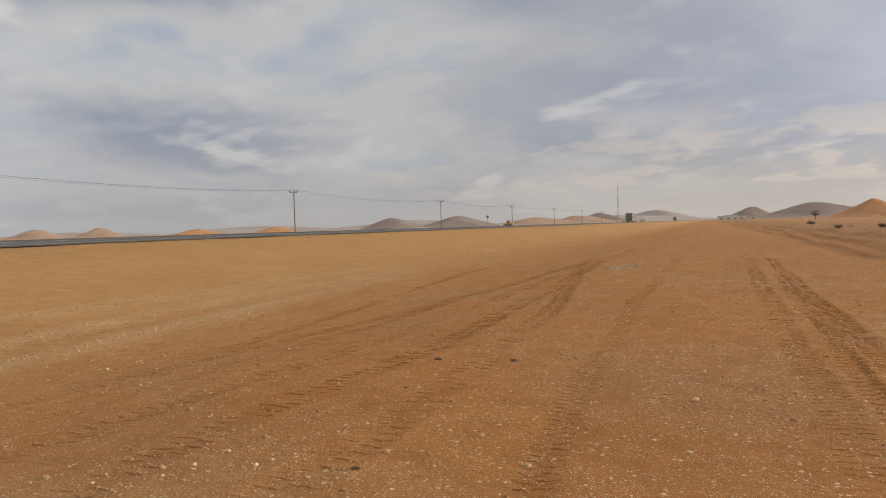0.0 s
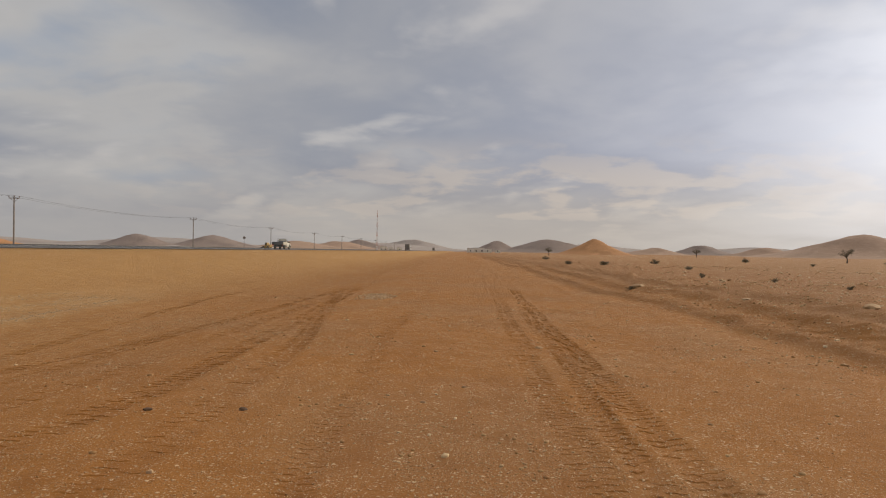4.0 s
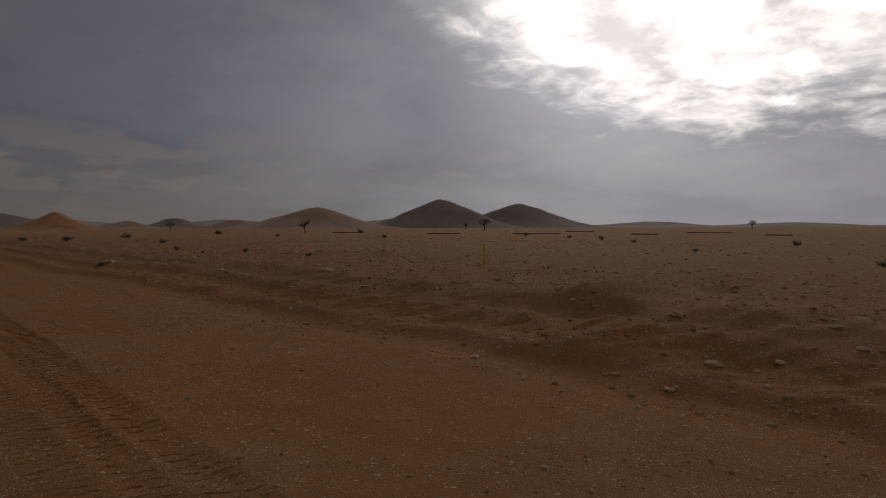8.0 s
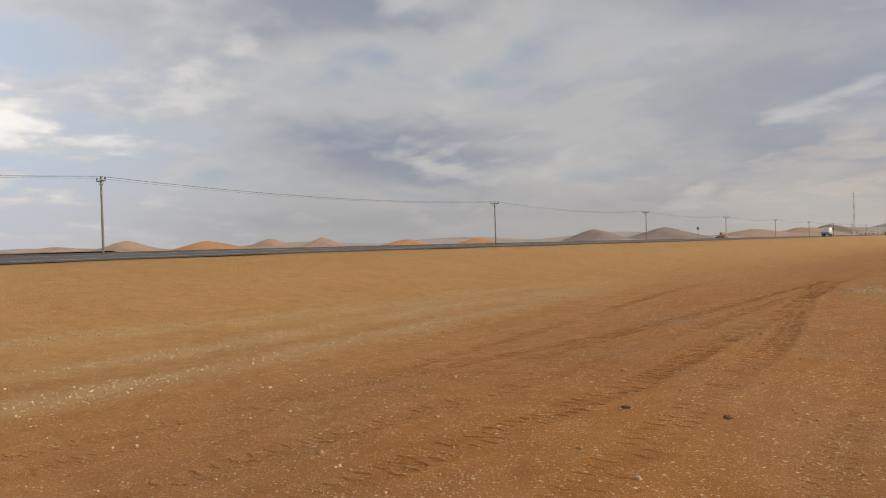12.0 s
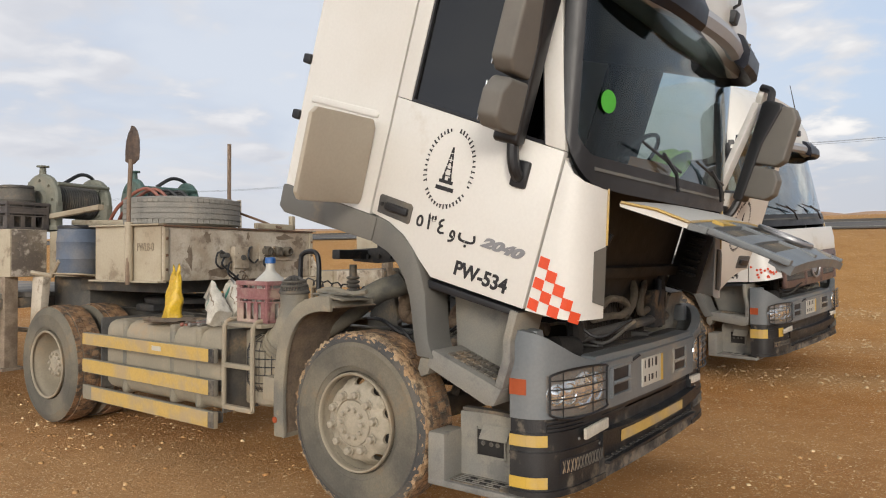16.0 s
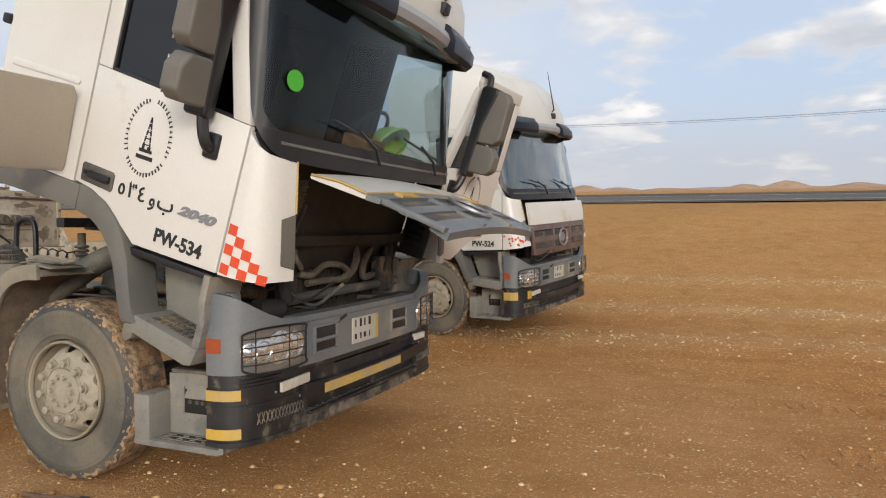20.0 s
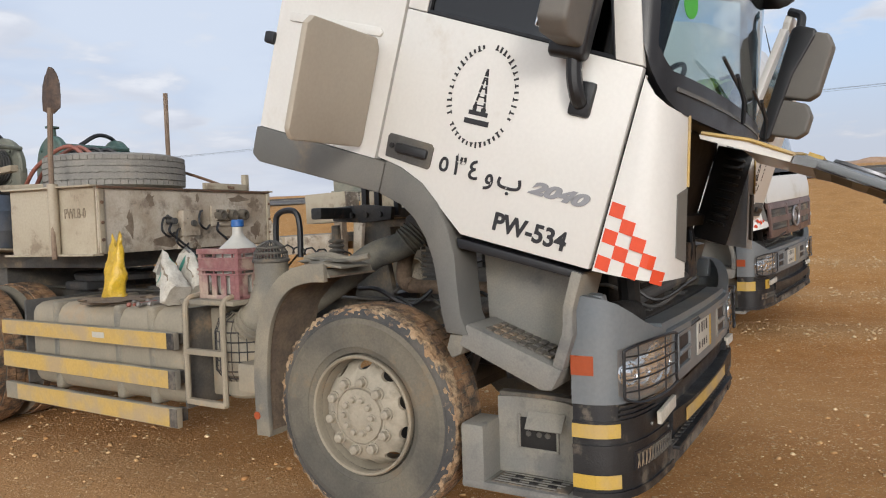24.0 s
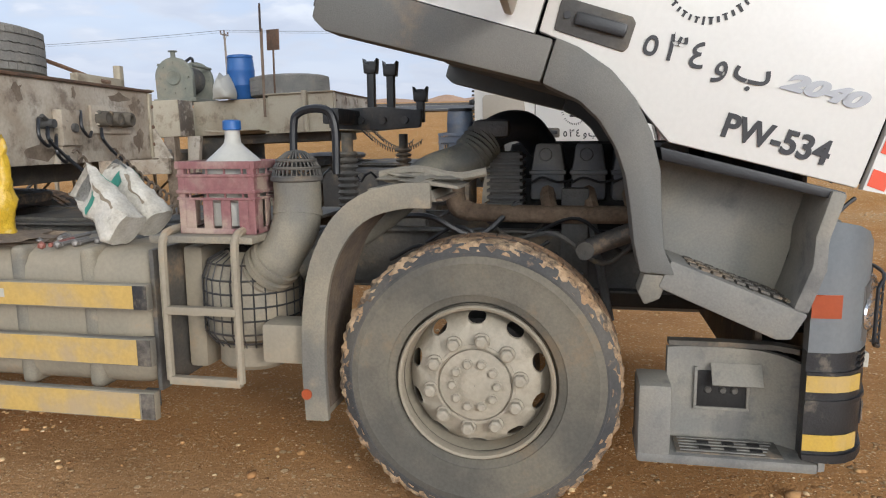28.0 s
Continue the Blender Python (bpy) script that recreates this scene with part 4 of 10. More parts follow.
def front_wheel(parent, m, R=0.53):
    w = new("wheel")
    w.parent, w.matrix_local = parent, m
    tagged(w, "dusty truck wheel with ten-hole disc")
    shared("tyre", ("ft", R), lambda: tyre_mesh(R, 0.292, 0.30), rubber, w)
    shared("tread", ("ftr", R), lambda: tread_mesh(R, 0.30), tread_rubber, w, label="tread caked with orange mud")
    shared("mud_crust", ("fcr", R), lambda: crust_mesh(R, 0.30), mud_crust, w, label="crust of dried orange mud")
    shared("shoulder", ("fsh", R), lambda: shoulder_mesh(R, 0.292, 0.30), shoulder_rubber, w, label="dark rubber shoulder rubbed free of dust")

    def rim():
        bm = bm_new()
        a_lathe(bm, [(0.135, 0.274), (0.152, 0.279), (0.157, 0.288), (0.148, 0.294), (0.125, 0.292), (0.10, 0.280), (0.07, 0.270), (0.0, 0.262), (-0.12, 0.27), (-0.14, 0.30), (-0.15, 0.30)], seg=64)
        return bm
    shared("rim", "front_rim", rim, rim_paint, w)
    shared("disc", "front_disc", lambda: disc_mesh(0.150, 0.272, 0.152, 0.030, hole_r=0.240, hw=0.035, hh=0.0215), hub_paint, w)

    def hub():
        bm = bm_new()
        a_lathe(bm, [(0.150, 0.152), (0.155, 0.150), (0.156, 0.140), (0.146, 0.1375), (0.146, 0.1335), (0.159, 0.131), (0.163, 0.110), (0.165, 0.066), (0.169, 0.060), (0.171, 0.045), (0.171, 0.001)], seg=48)
        return bm
    shared("hub", "front_hub", hub, hub_paint, w)
    for i in range(10):
        a = 2 * math.pi * (i + 0.25) / 10
        shared("wheel_nut", "nut_big", lambda: nuts_mesh(0, 0, 1, 0.0235, 0.040), hub_paint, w, Matrix.Translation((0.150, 0.1675 * math.cos(a), 0.1675 * math.sin(a))))
        b = 2 * math.pi * i / 10
        shared("hub_bolt", "nut_small", lambda: nuts_mesh(0, 0, 1, 0.0155, 0.022), hub_paint, w, Matrix.Translation((0.163, 0.083 * math.cos(b), 0.083 * math.sin(b))))
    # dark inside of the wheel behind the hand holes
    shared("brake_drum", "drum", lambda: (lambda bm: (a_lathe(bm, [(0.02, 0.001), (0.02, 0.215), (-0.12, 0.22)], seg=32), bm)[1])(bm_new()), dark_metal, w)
    return w


def dual_wheel(parent, m, R=0.53):
    w = new("wheel")
    w.parent, w.matrix_local = parent, m
    tagged(w, "dusty twin-tyred rear wheel with deep dished rim")
    for k, x in (("outer", 0.0), ("inner", -0.34)):
        shared("tyre", ("rt", R), lambda: tyre_mesh(R, 0.30, 0.29), rubber, w, Matrix.Translation((x, 0, 0)))
        shared("tread", ("rtr", R), lambda: tread_mesh(R, 0.29), tread_rubber, w, Matrix.Translation((x, 0, 0)), label="tread caked with orange mud")

    def rim():
        bm = bm_new()
        a_lathe(bm, [(0.140, 0.285), (0.150, 0.290), (0.154, 0.302), (0.146, 0.308), (0.125, 0.303), (0.10, 0.285), (0.05, 0.272), (-0.06, 0.262), (-0.10, 0.245), (-0.115, 0.19), (-0.12, 0.11)], seg=64)
        return bm
    shared("rim", "rear_rim", rim, rim_paint, w)

    def hub():
        bm = bm_new()
        a_lathe(bm, [(-0.12, 0.155), (-0.10, 0.135), (-0.08, 0.130), (0.045, 0.125), (0.065, 0.115), (0.070, 0.06), (0.082, 0.055), (0.084, 0.001)], seg=40)
        return bm
    shared("hub", "rear_hub", hub, hub_paint, w)
    for i in range(10):
        a = 2 * math.pi * (i + 0.25) / 10
        shared("wheel_nut", "nut_big", lambda: nuts_mesh(0, 0, 1, 0.0235, 0.040), hub_paint, w, Matrix.Translation((-0.115, 0.1675 * math.cos(a), 0.1675 * math.sin(a))))
        b = 2 * math.pi * i / 10
        shared("hub_bolt", "nut_small", lambda: nuts_mesh(0, 0, 1, 0.0155, 0.022), hub_paint, w, Matrix.Translation((0.066, 0.092 * math.cos(b), 0.092 * math.sin(b))))
    return w

# ---- tractor trucks: X to their right, Y ahead, Z up, the origin on the ground under the front axle ----
def wall_strip(bm, plan, z0, z1, thick=0.03, rake=0.0, zr=1.9):
    """An upright skin that follows a plan course of (x, y), inside face set back by thick."""
    n = len(plan)
    rows = []
    for i, (x, y) in enumerate(plan):
        a = Vector(plan[max(i - 1, 0)])
        b = Vector(plan[min(i + 1, n - 1)])
        d = (b - a).normalized()
        nx, ny = d.y, -d.x
        if nx * x + ny * max(y, 0.2) < 0:
            nx, ny = -nx, -ny
        lo = z0[i] if isinstance(z0, (list, tuple)) else z0
        hi = z1[i] if isinstance(z1, (list, tuple)) else z1
        k = rake[i] if isinstance(rake, (list, tuple)) else rake
        s0, s1 = -k * (lo - zr), -k * (hi - zr)
        rows.append([(x, y + s0, lo), (x, y + s1, hi), (x - nx * thick, y - ny * thick + s1, hi), (x - nx * thick, y - ny * thick + s0, lo)])
    return a_loft(bm, rows)


def both(plan):
    """The half plan from the right-hand corner to the middle, carried on to the left."""
    return plan + [(-x, y) for x, y in plan[::-1] if x > 1e-6]


def off(plan, d):
    """The plan pushed outwards."""
    out = []
    for i, (x, y) in enumerate(plan):
        a, b = Vector(plan[max(i - 1, 0)]), Vector(plan[min(i + 1, len(plan) - 1)])
        t = (b - a).normalized()
        n = Vector((t.y, -t.x))
        if n.x * x + n.y * max(y, 0.2) < 0:
            n = -n
        out.append((x + n.x * d, y + n.y * d))
    return out


BUMPER = [(1.262, 1.10), (1.262, 1.15), (1.258, 1.19), (1.240, 1.235), (1.205, 1.275), (1.14, 1.312), (1.05, 1.338), (0.95, 1.352), (0.80, 1.364), (0.5, 1.376), (0.0, 1.382)]
CORNER = [(1.25, 1.09), (1.248, 1.19), (1.228, 1.28), (1.18, 1.335), (1.10, 1.365), (1.00, 1.38)]
GLASS = [(1.205, 1.120), (1.185, 1.142), (1.15, 1.163), (1.09, 1.185), (0.98, 1.207), (0.85, 1.225), (0.6, 1.25), (0.3, 1.265), (0.0, 1.27)]
POST = [(1.247, 1.078), (1.243, 1.098), (1.230, 1.115), (1.207, 1.132)]
RAKE = 0.22


def emblem(parent, m, ink, arc=46):
    """Round stencilled company mark: a ring of plain strokes round a derrick shape."""
    bm = bm_new()
    rnd = random.Random(5)
    for i in range(arc):
        if i % 15 in (0,):
            continue
        a = 2 * math.pi * i / arc
        h = 0.008 + 0.005 * rnd.random()
        mm = m @ Matrix.Translation((0.152 * math.sin(a), 0.200 * math.cos(a), 0)) @ Matrix.Rotation(-a, 4, "Z")
        a_box(bm, (-0.0035 - 0.002 * rnd.random(), -h, 0), (0.0035, h, 0.002), 0, mm)
        if i % 2:
            a_box(bm, (-0.008, -h, 0), (0.008, -h + 0.0045, 0.002), 0, mm)
    # derrick
    for k in range(5):
        z, w = -0.055 + k * 0.034, 0.030 - k * 0.005
        a_prism(bm, [(-w, z), (-w + 0.010, z), (-w + 0.015, z + 0.030), (-w + 0.006, z + 0.030)], 0, 0.002, 0, m, "z")
        a_prism(bm, [(w, z), (w - 0.010, z), (w - 0.015, z + 0.030), (w - 0.006, z + 0.030)][::-1], 0, 0.002, 0, m, "z")
        a_box(bm, (-w + 0.006, z + 0.014, 0), (w - 0.006, z + 0.020, 0.002), 0, m)
    a_box(bm, (-0.045, -0.080, 0), (0.045, -0.062, 0.002), 0, m)
    a_box(bm, (-0.030, -0.062, 0), (-0.012, -0.040, 0.002), 0, m)
    a_box(bm, (0.010, -0.062, 0), (0.032, -0.046, 0.002), 0, m)
    a_box(bm, (-0.058, -0.118, 0), (0.058, -0.096, 0.002), 0, m)
    return part("emblem", bm, ink, parent, "round stencilled company mark", flat=True)


def make_cab(truck, tilt, closed, number):
    piv = Matrix.Translation((0, 1.2, 1.0))
    CAB = Matrix.Translation((0.05, 0.05, 0.015) if tilt else (0, 0, 0)) @ piv @ Matrix.Rotation(radians(-tilt), 4, "X") @ piv.inverted()
    W = 1.25

    def cabpart(name, bm, material, label="", flat=False):
        ob = part(name, bm, material, truck, label, flat=flat)
        ob.matrix_local = CAB
        return ob

    def side(name, s, pts, x0=1.205, x1=W, material=white_paint, bev=0.006, label="", parent=None):
        bm = bm_new()
        a_prism(bm, pts, s * x0, s * x1, bev)
        if parent is not None:
            return part(name, bm, material, parent, label)
        return cabpart(name, bm, material, label)

    def blk(name, lo, hi, material, bev=0.01, label="", m=None):
        bm = bm_new()
        a_box(bm, lo, hi, bev, m)
        return cabpart(name, bm, material, label)

    for s in (1, -1):
        if s > 0 and tilt:
            # the locker stands open: a real hole in the panel, with its box behind
            bm = bm_new()
            for y0, z0, y1, z1 in ((-0.74, 1.40, -0.012, 1.475), (-0.74, 1.475, -0.565, 1.87), (-0.17, 1.475, -0.012, 1.87), (-0.74, 1.87, -0.012, 2.80)):
                a_prism(bm, [(y0, z0), (y1, z0), (y1, z1), (y0, z1)], 1.205, W, 0.0)
            bmesh.ops.remove_doubles(bm, verts=bm.verts, dist=1e-5)
            cabpart("rear_side_panel", bm, white_paint)
            bm = bm_new()
            for lo, hi in (((0.80, -0.58, 1.45), (0.82, -0.15, 1.89)), ((0.80, -0.60, 1.45), (1.204, -0.58, 1.89)), ((0.80, -0.15, 1.45), (1.204, -0.13, 1.89)), ((0.80, -0.60, 1.43), (1.204, -0.13, 1.45)), ((0.80, -0.60, 1.89), (1.204, -0.13, 1.91))):
                a_box(bm, lo, hi, 0)
            cabpart("locker_box", bm, seat_cloth, "dark open side locker")
            bm = bm_new()
            a_tube(bm, [(1.253, -0.56, 1.49), (1.253, -0.17, 1.49), (1.253, -0.17, 1.86), (1.253, -0.56, 1.86), (1.253, -0.56, 1.49)], 0.012, 6)
            cabpart("locker_seal", bm, black_plastic)
        else:
            side("rear_side_panel", s, [(-0.74, 1.40), (-0.012, 1.40), (-0.012, 2.80), (-0.74, 2.80)], bev=0.012)
        lid = side("locker_lid", s, [(-0.63, 1.47), (-0.60, 1.43), (-0.13, 1.43), (-0.115, 1.47), (-0.13, 1.87), (-0.16, 1.915), (-0.60, 1.915), (-0.635, 1.88)], W - 0.01, W + 0.022, beige_panel, 0.012, "beige locker lid standing wide open" if s > 0 and tilt else "beige locker lid")
        if s > 0 and tilt:
            pin = Matrix.Translation((W, -0.115, 0))
            lid.matrix_local = CAB @ pin @ Matrix.Rotation(radians(93), 4, "Z") @ pin.inverted()
        for z in (1.83, 2.17):
            blk("side_marker", (min(s * 1.20, s * 1.27), -0.80, z - 0.03), (max(s * 1.20, s * 1.27), -0.735, z + 0.03), black_plastic, 0.015)
        side("recess_rim", s, [(-0.66, 1.925), (-0.11, 1.925), (-0.10, 1.945), (-0.12, 1.965), (-0.66, 1.965)], W - 0.008, W + 0.010, white_paint, 0.006)
        side("lower_skirt", s, [(-0.755, 1.255), (-0.70, 1.225), (0.055, 1.255), (0.055, 1.398), (-0.755, 1.398)], 1.12, W + 0.012, grey_plastic, 0.015)
        outer = [(0.06, 1.405), (0.14, 1.395), (0.26, 1.355), (0.36, 1.29), (0.44, 1.205), (0.505, 1.10), (0.55, 0.98), (0.60, 0.86), (0.66, 0.79)]
        inner = [(0.55, 0.765), (0.50, 0.85), (0.455, 0.95), (0.405, 1.05), (0.345, 1.13), (0.27, 1.195), (0.19, 1.235), (0.06, 1.255)]
        side("wheel_arch", s, outer + inner, 1.06, W + 0.016, grey_plastic, 0.012)
        side("arch_foot", s, [(0.565, 0.765), (0.645, 0.785), (0.64, 0.70), (0.60, 0.665), (0.565, 0.70)], 1.14, W + 0.005, dusty_plastic, 0.01)
        # entrance step in its housing
        side("step_back", s, [(0.50, 1.13), (0.62, 0.80), (1.04, 0.80), (1.03, 1.19)], 0.96, 1.00, step_dust, 0.004)
        side("step_shelf", s, [(0.62, 0.735), (1.02, 0.690), (1.065, 0.705), (1.085, 0.80), (0.63, 0.835)], 0.98, W + 0.01, step_dust, 0.012)
        side("step_front_post", s, [(1.035, 0.80), (1.085, 0.80), (1.088, 0.95), (1.060, 1.04), (1.058, 1.19), (1.01, 1.19), (1.015, 1.04), (1.04, 0.95)], 0.98, W + 0.005, step_dust, 0.012)
        side("step_top", s, [(0.50, 1.13), (1.055, 1.165), (1.055, 1.195), (0.48, 1.17)], 0.98, W - 0.01, black_plastic, 0.006)
        bm = bm_new()
        for i in range(9):
            for j in range(3):
                a_box(bm, (s * (1.03 + j * 0.065), 0.70 + i * 0.040, 0.828 - i * 0.0022), (s * (1.075 + j * 0.065), 0.728 + i * 0.040, 0.836 - i * 0.0022), 0.0)
        cabpart("step_tread", bm, chassis_grey, flat=True)
        # the door: lower panel with its window frame, handle and lettering
        door_open = s < 0 and not closed
        door = side("door", s, [(0.0, 1.41), (0.12, 1.395), (0.28, 1.34), (0.40, 1.255), (0.50, 1.19), (1.075, 1.215), (1.075, 1.985), (0.0, 2.065)], bev=0.008,
                    label="white door standing wide open" if door_open else "white door, shut")
        if door_open:
            hinge = Matrix.Translation((-1.22, 1.07, 0))
            swung = CAB @ hinge @ Matrix.Rotation(radians(-97), 4, "Z") @ hinge.inverted()
            door.matrix_local = swung
        bm = bm_new()
        a_prism(bm, [(0.0, 2.067), (0.10, 2.060), (0.10, 2.698), (0.0, 2.698)], s * 1.205, s * W, 0.006)
        a_prism(bm, [(0.0, 2.70), (0.74, 2.70), (0.80, 2.70), (0.815, 2.745), (0.805, 2.797), (0.0, 2.797)], s * 1.205, s * W, 0.006)
        a_prism(bm, [(0.965, 1.996), (1.075, 1.988), (0.845, 2.698), (0.74, 2.698)], s * 1.205, s * W, 0.006)
        part("window_frame", bm, white_paint, door)
        bm = bm_new()
        a_prism(bm, [(0.10, 2.062), (0.965, 1.998), (0.74, 2.698), (0.10, 2.698)], s * 1.218, s * 1.226, 0.0)
        gl = part("window", bm, dark_glass if not door_open else clear_glass, door, "dark tinted window")
        gl.visible_shadow = False
        bm = bm_new()
        for a, b in (((0.10, 2.062), (0.965, 1.998)), ((0.965, 1.998), (0.74, 2.698)), ((0.74, 2.698), (0.10, 2.698)), ((0.10, 2.698), (0.10, 2.062))):
            a_tube(bm, [(s * 1.232, *a), (s * 1.232, *b)], 0.014, 6)
        part("window_seal", bm, black_plastic, door)
        bm = bm_new()
        a_prism(bm, [(0.045, 1.425), (0.275, 1.415), (0.285, 1.43), (0.285, 1.51), (0.27, 1.525), (0.05, 1.53), (0.04, 1.515)], s * (W - 0.004), s * (W + 0.008), 0.006)
        part("handle_recess", bm, chassis_grey, door)
        bm = bm_new()
        a_box(bm, (min(s * (W + 0.006), s * (W + 0.028)), 0.10, 1.455), (max(s * (W + 0.006), s * (W + 0.028)), 0.265, 1.497), 0.010)
        a_cyl(bm, (s * W, 0.073, 1.478), (s * (W + 0.014), 0.073, 1.478), 0.012)
        part("door_handle", bm, black_plastic, door)
        if s > 0:
            emblem(door, on_side(W + 0.001, 0.455, 1.765, 0), black_paint)
            for sign, y in (("\u0665", 0.350), ("\u0663", 0.425), ("\u0664", 0.495), ("\u0648", 0.575), ("\u0628", 0.668)):
                writing(sign, 0.115, on_side(W + 0.003, y, 1.428), black_paint, door, 0.0, 0.90 if y < 0.6 else 1.0, 0.0015, "black stencilled sign")
            writing("2040", 0.066, on_side(W + 0.003, 0.875, 1.440), silver, door, 0.35, 1.75, 0.004, "slanted silver model figures")
            writing(number, 0.102, on_side(W + 0.003, 0.800, 1.255, 0), black_paint, door, 0.0, 0.95, 0.003, "black stencilled fleet number")
        elif door_open:
            emblem(door, Matrix.Translation((-W - 0.001, 0.455, 1.765)) @ Matrix(((0, 0, -1, 0), (-1, 0, 0, 0), (0, 1, 0, 0), (0, 0, 0, 1))), black_paint)
        # mirrors on their arm
        mir = blk("mirror_arm", (min(s * 1.235, s * 1.272), 0.835, 1.765), (max(s * 1.235, s * 1.272), 0.925, 1.90), black_plastic, 0.018)
        if door_open:
            mir.matrix_local = swung
        bm = bm_new()
        a_tube(bm, curve_pts([(s * 1.255, 0.88, 1.815), (s * 1.295, 0.875, 1.835), (s * 1.312, 0.85, 1.90), (s * 1.318, 0.825, 2.0)], 5), 0.030, 10)
        part("lower_arm", bm, black_plastic, mir)
        bm = bm_new()
        a_tube(bm, curve_pts([(s * 1.33, 0.82, 2.66), (s * 1.32, 0.82, 2.74), (s * 1.30, 0.81, 2.80), (s * 1.22, 0.80, 2.82)], 5), 0.028, 10)
        part("upper_arm", bm, black_plastic, mir)
        bm = bm_new()
        a_prism(bm, [(s * 1.285, 1.97), (s * 1.33, 1.955), (s * 1.36, 1.97), (s * 1.38, 2.41), (s * 1.44, 2.67), (s * 1.43, 2.715), (s * 1.32, 2.73), (s * 1.285, 2.70)], 0.735, 0.880, 0.022, None, "y", 3)
        part("mirror_frame", bm, black_plastic, mir, "black mirror frame")
        for z0, z1, wd in ((2.255, 2.70, 0.124), (2.00, 2.243, 0.126)):
            mid = s * 1.437
            bm = bm_new()
            a_prism(bm, [(mid - s * wd, z0 + 0.03), (mid - s * (wd - 0.03), z0), (mid + s * (wd - 0.05), z0 + 0.01), (mid + s * wd, z0 + 0.06), (mid + s * wd, z1 - 0.07), (mid + s * (wd - 0.05), z1), (mid - s * (0.02 if z1 > 2.5 else wd - 0.04), z1), (mid - s * wd, z1 - (0.24 if z1 > 2.5 else 0.03))], 0.755, 0.870, 0.030, None, "y", 4)
            part("mirror_housing", bm, mirror_grey, mir, "warm grey mirror housing")
            bm = bm_new()
            a_box(bm, (mid - wd + 0.03, 0.747, z0 + 0.03), (mid + wd - 0.03, 0.754, z1 - 0.03), 0.004)
            part("mirror_glass", bm, mirror_glass, mir)
        # white corner beside the radiator opening, with its painted squares or spots
        bm = bm_new()
        pl = [(s * x, y) for x, y in CORNER]
        wall_strip(bm, pl, [1.215, 1.225, 1.235, 1.245, 1.255, 1.26], [1.96, 1.95, 1.90, 1.875, 1.865, 1.865], 0.035, [0.0, 0.14, 0.22, 0.25, 0.26, 0.26], 1.25)
        corner = cabpart("front_corner", bm, white_paint)
        if s > 0:
            course = off(CORNER, 0.002)

            def on_corner(u):
                d = 0.0
                for a, b in zip(course, course[1:]):
                    l = math.dist(a, b)
                    if d + l >= u:
                        k = (u - d) / l
                        return (a[0] + (b[0] - a[0]) * k, a[1] + (b[1] - a[1]) * k)
                    d += l
                return course[-1]
            cells = [(i, j) for j in range(5) for i in range(j + 1) if (i + j) % 2 == 0] if tilt else []
            for i, j in cells:
                c = 0.053
                z = 1.437 - j * 0.0515
                u = 0.006 + i * c
                pts = [on_corner(u), on_corner(u + c * 0.5), on_corner(u + c)]
                bm = bm_new()
                wall_strip(bm, pts, [z + 0.0, z - 0.002, z - 0.004], [z + c, z + c - 0.002, z + c - 0.004], 0.001)
                part("painted_square", bm, red_paint, corner, "red painted square", flat=True)
            if not tilt:
                rnd = random.Random(3)
                for i in range(17):
                    u, z = 0.02 + 0.3 * rnd.random(), 1.27 + 0.16 * rnd.random() * (1 - i / 30)
                    x, y = on_corner(u)
                    x2, y2 = on_corner(u + 0.01)
                    n = Vector((y - y2, x2 - x, 0)).normalized()
                    n = n if n.x + n.y > 0 else -n
                    bm = bm_new()
                    a_cyl(bm, Vector((x, y, z)) - n * 0.001, Vector((x, y, z)) + n * 0.001, 0.014, 0.014, 10)
                    part("painted_spot", bm, red_paint, corner, "red painted spot", flat=True)
        # black cover beside the windscreen, its lower end drawn in a curve
        bm = bm_new()
        wall_strip(bm, [(s * x, y) for x, y in POST], [2.13, 2.05, 1.99, 1.945], 2.87, 0.03, [0.27, 0.25, 0.23, 0.22])
        cabpart("windscreen_post", bm, black_plastic)
        bm = bm_new()
        a_tube(bm, [(s * 0.998, 1.384 - 0.26 * (z - 1.25), z) for z in (1.60, 1.70, 1.80, 1.865)], 0.006, 6)
        cabpart("edge_line", bm, dusty_yellow, "thin yellow edge line")
        bm = bm_new()
        wall_strip(bm, [(s * x, y) for x, y in off(CORNER, 0.004)[4:]] + [(s * 0.985, 1.372)], [1.335, 1.315, 1.32], [1.565, 1.595, 1.59], 0.03, 0.26, 1.25)
        cabpart("corner_vent", bm, grey_plastic, "dark rounded air slot in the corner")
        # dark guide plate inside the opening
        blk("air_guide", (min(s * 0.99, s * 1.02), 1.00, 1.24), (max(s * 0.99, s * 1.02), 1.22, 1.85), black_plastic, 0.006)
        bm = bm_new()
        for k in range(9):
            a_box(bm, (min(s * 0.90, s * 0.975), 1.08, 1.36 + k * 0.052), (max(s * 0.90, s * 0.975), 1.19, 1.378 + k * 0.052), 0.004)
        cabpart("air_guide_slats", bm, black_plastic)
    # cowl under the windscreen, windscreen, roof, visor
    cowl = [(1.222, 1.122), (1.205, 1.142), (1.17, 1.168), (1.12, 1.190), (1.05, 1.207), (0.85, 1.24), (0.5, 1.27), (0.0, 1.285)]
    low_edge = [1.975, 1.935, 1.895, 1.872, 1.860, 1.855, 1.855, 1.855]
    bm = bm_new()
    wall_strip(bm, both(cowl), low_edge + low_edge[-2::-1], 2.0, 0.05, 0.24)
    cabpart("cowl", bm, black_plastic)
    bm = bm_new()
    wall_strip(bm, both(off(cowl[3:], 0.006)), 1.935, 1.95, 0.01, 0.24)
    cabpart("cowl_lip", bm, dash_grey)
    bm = bm_new()
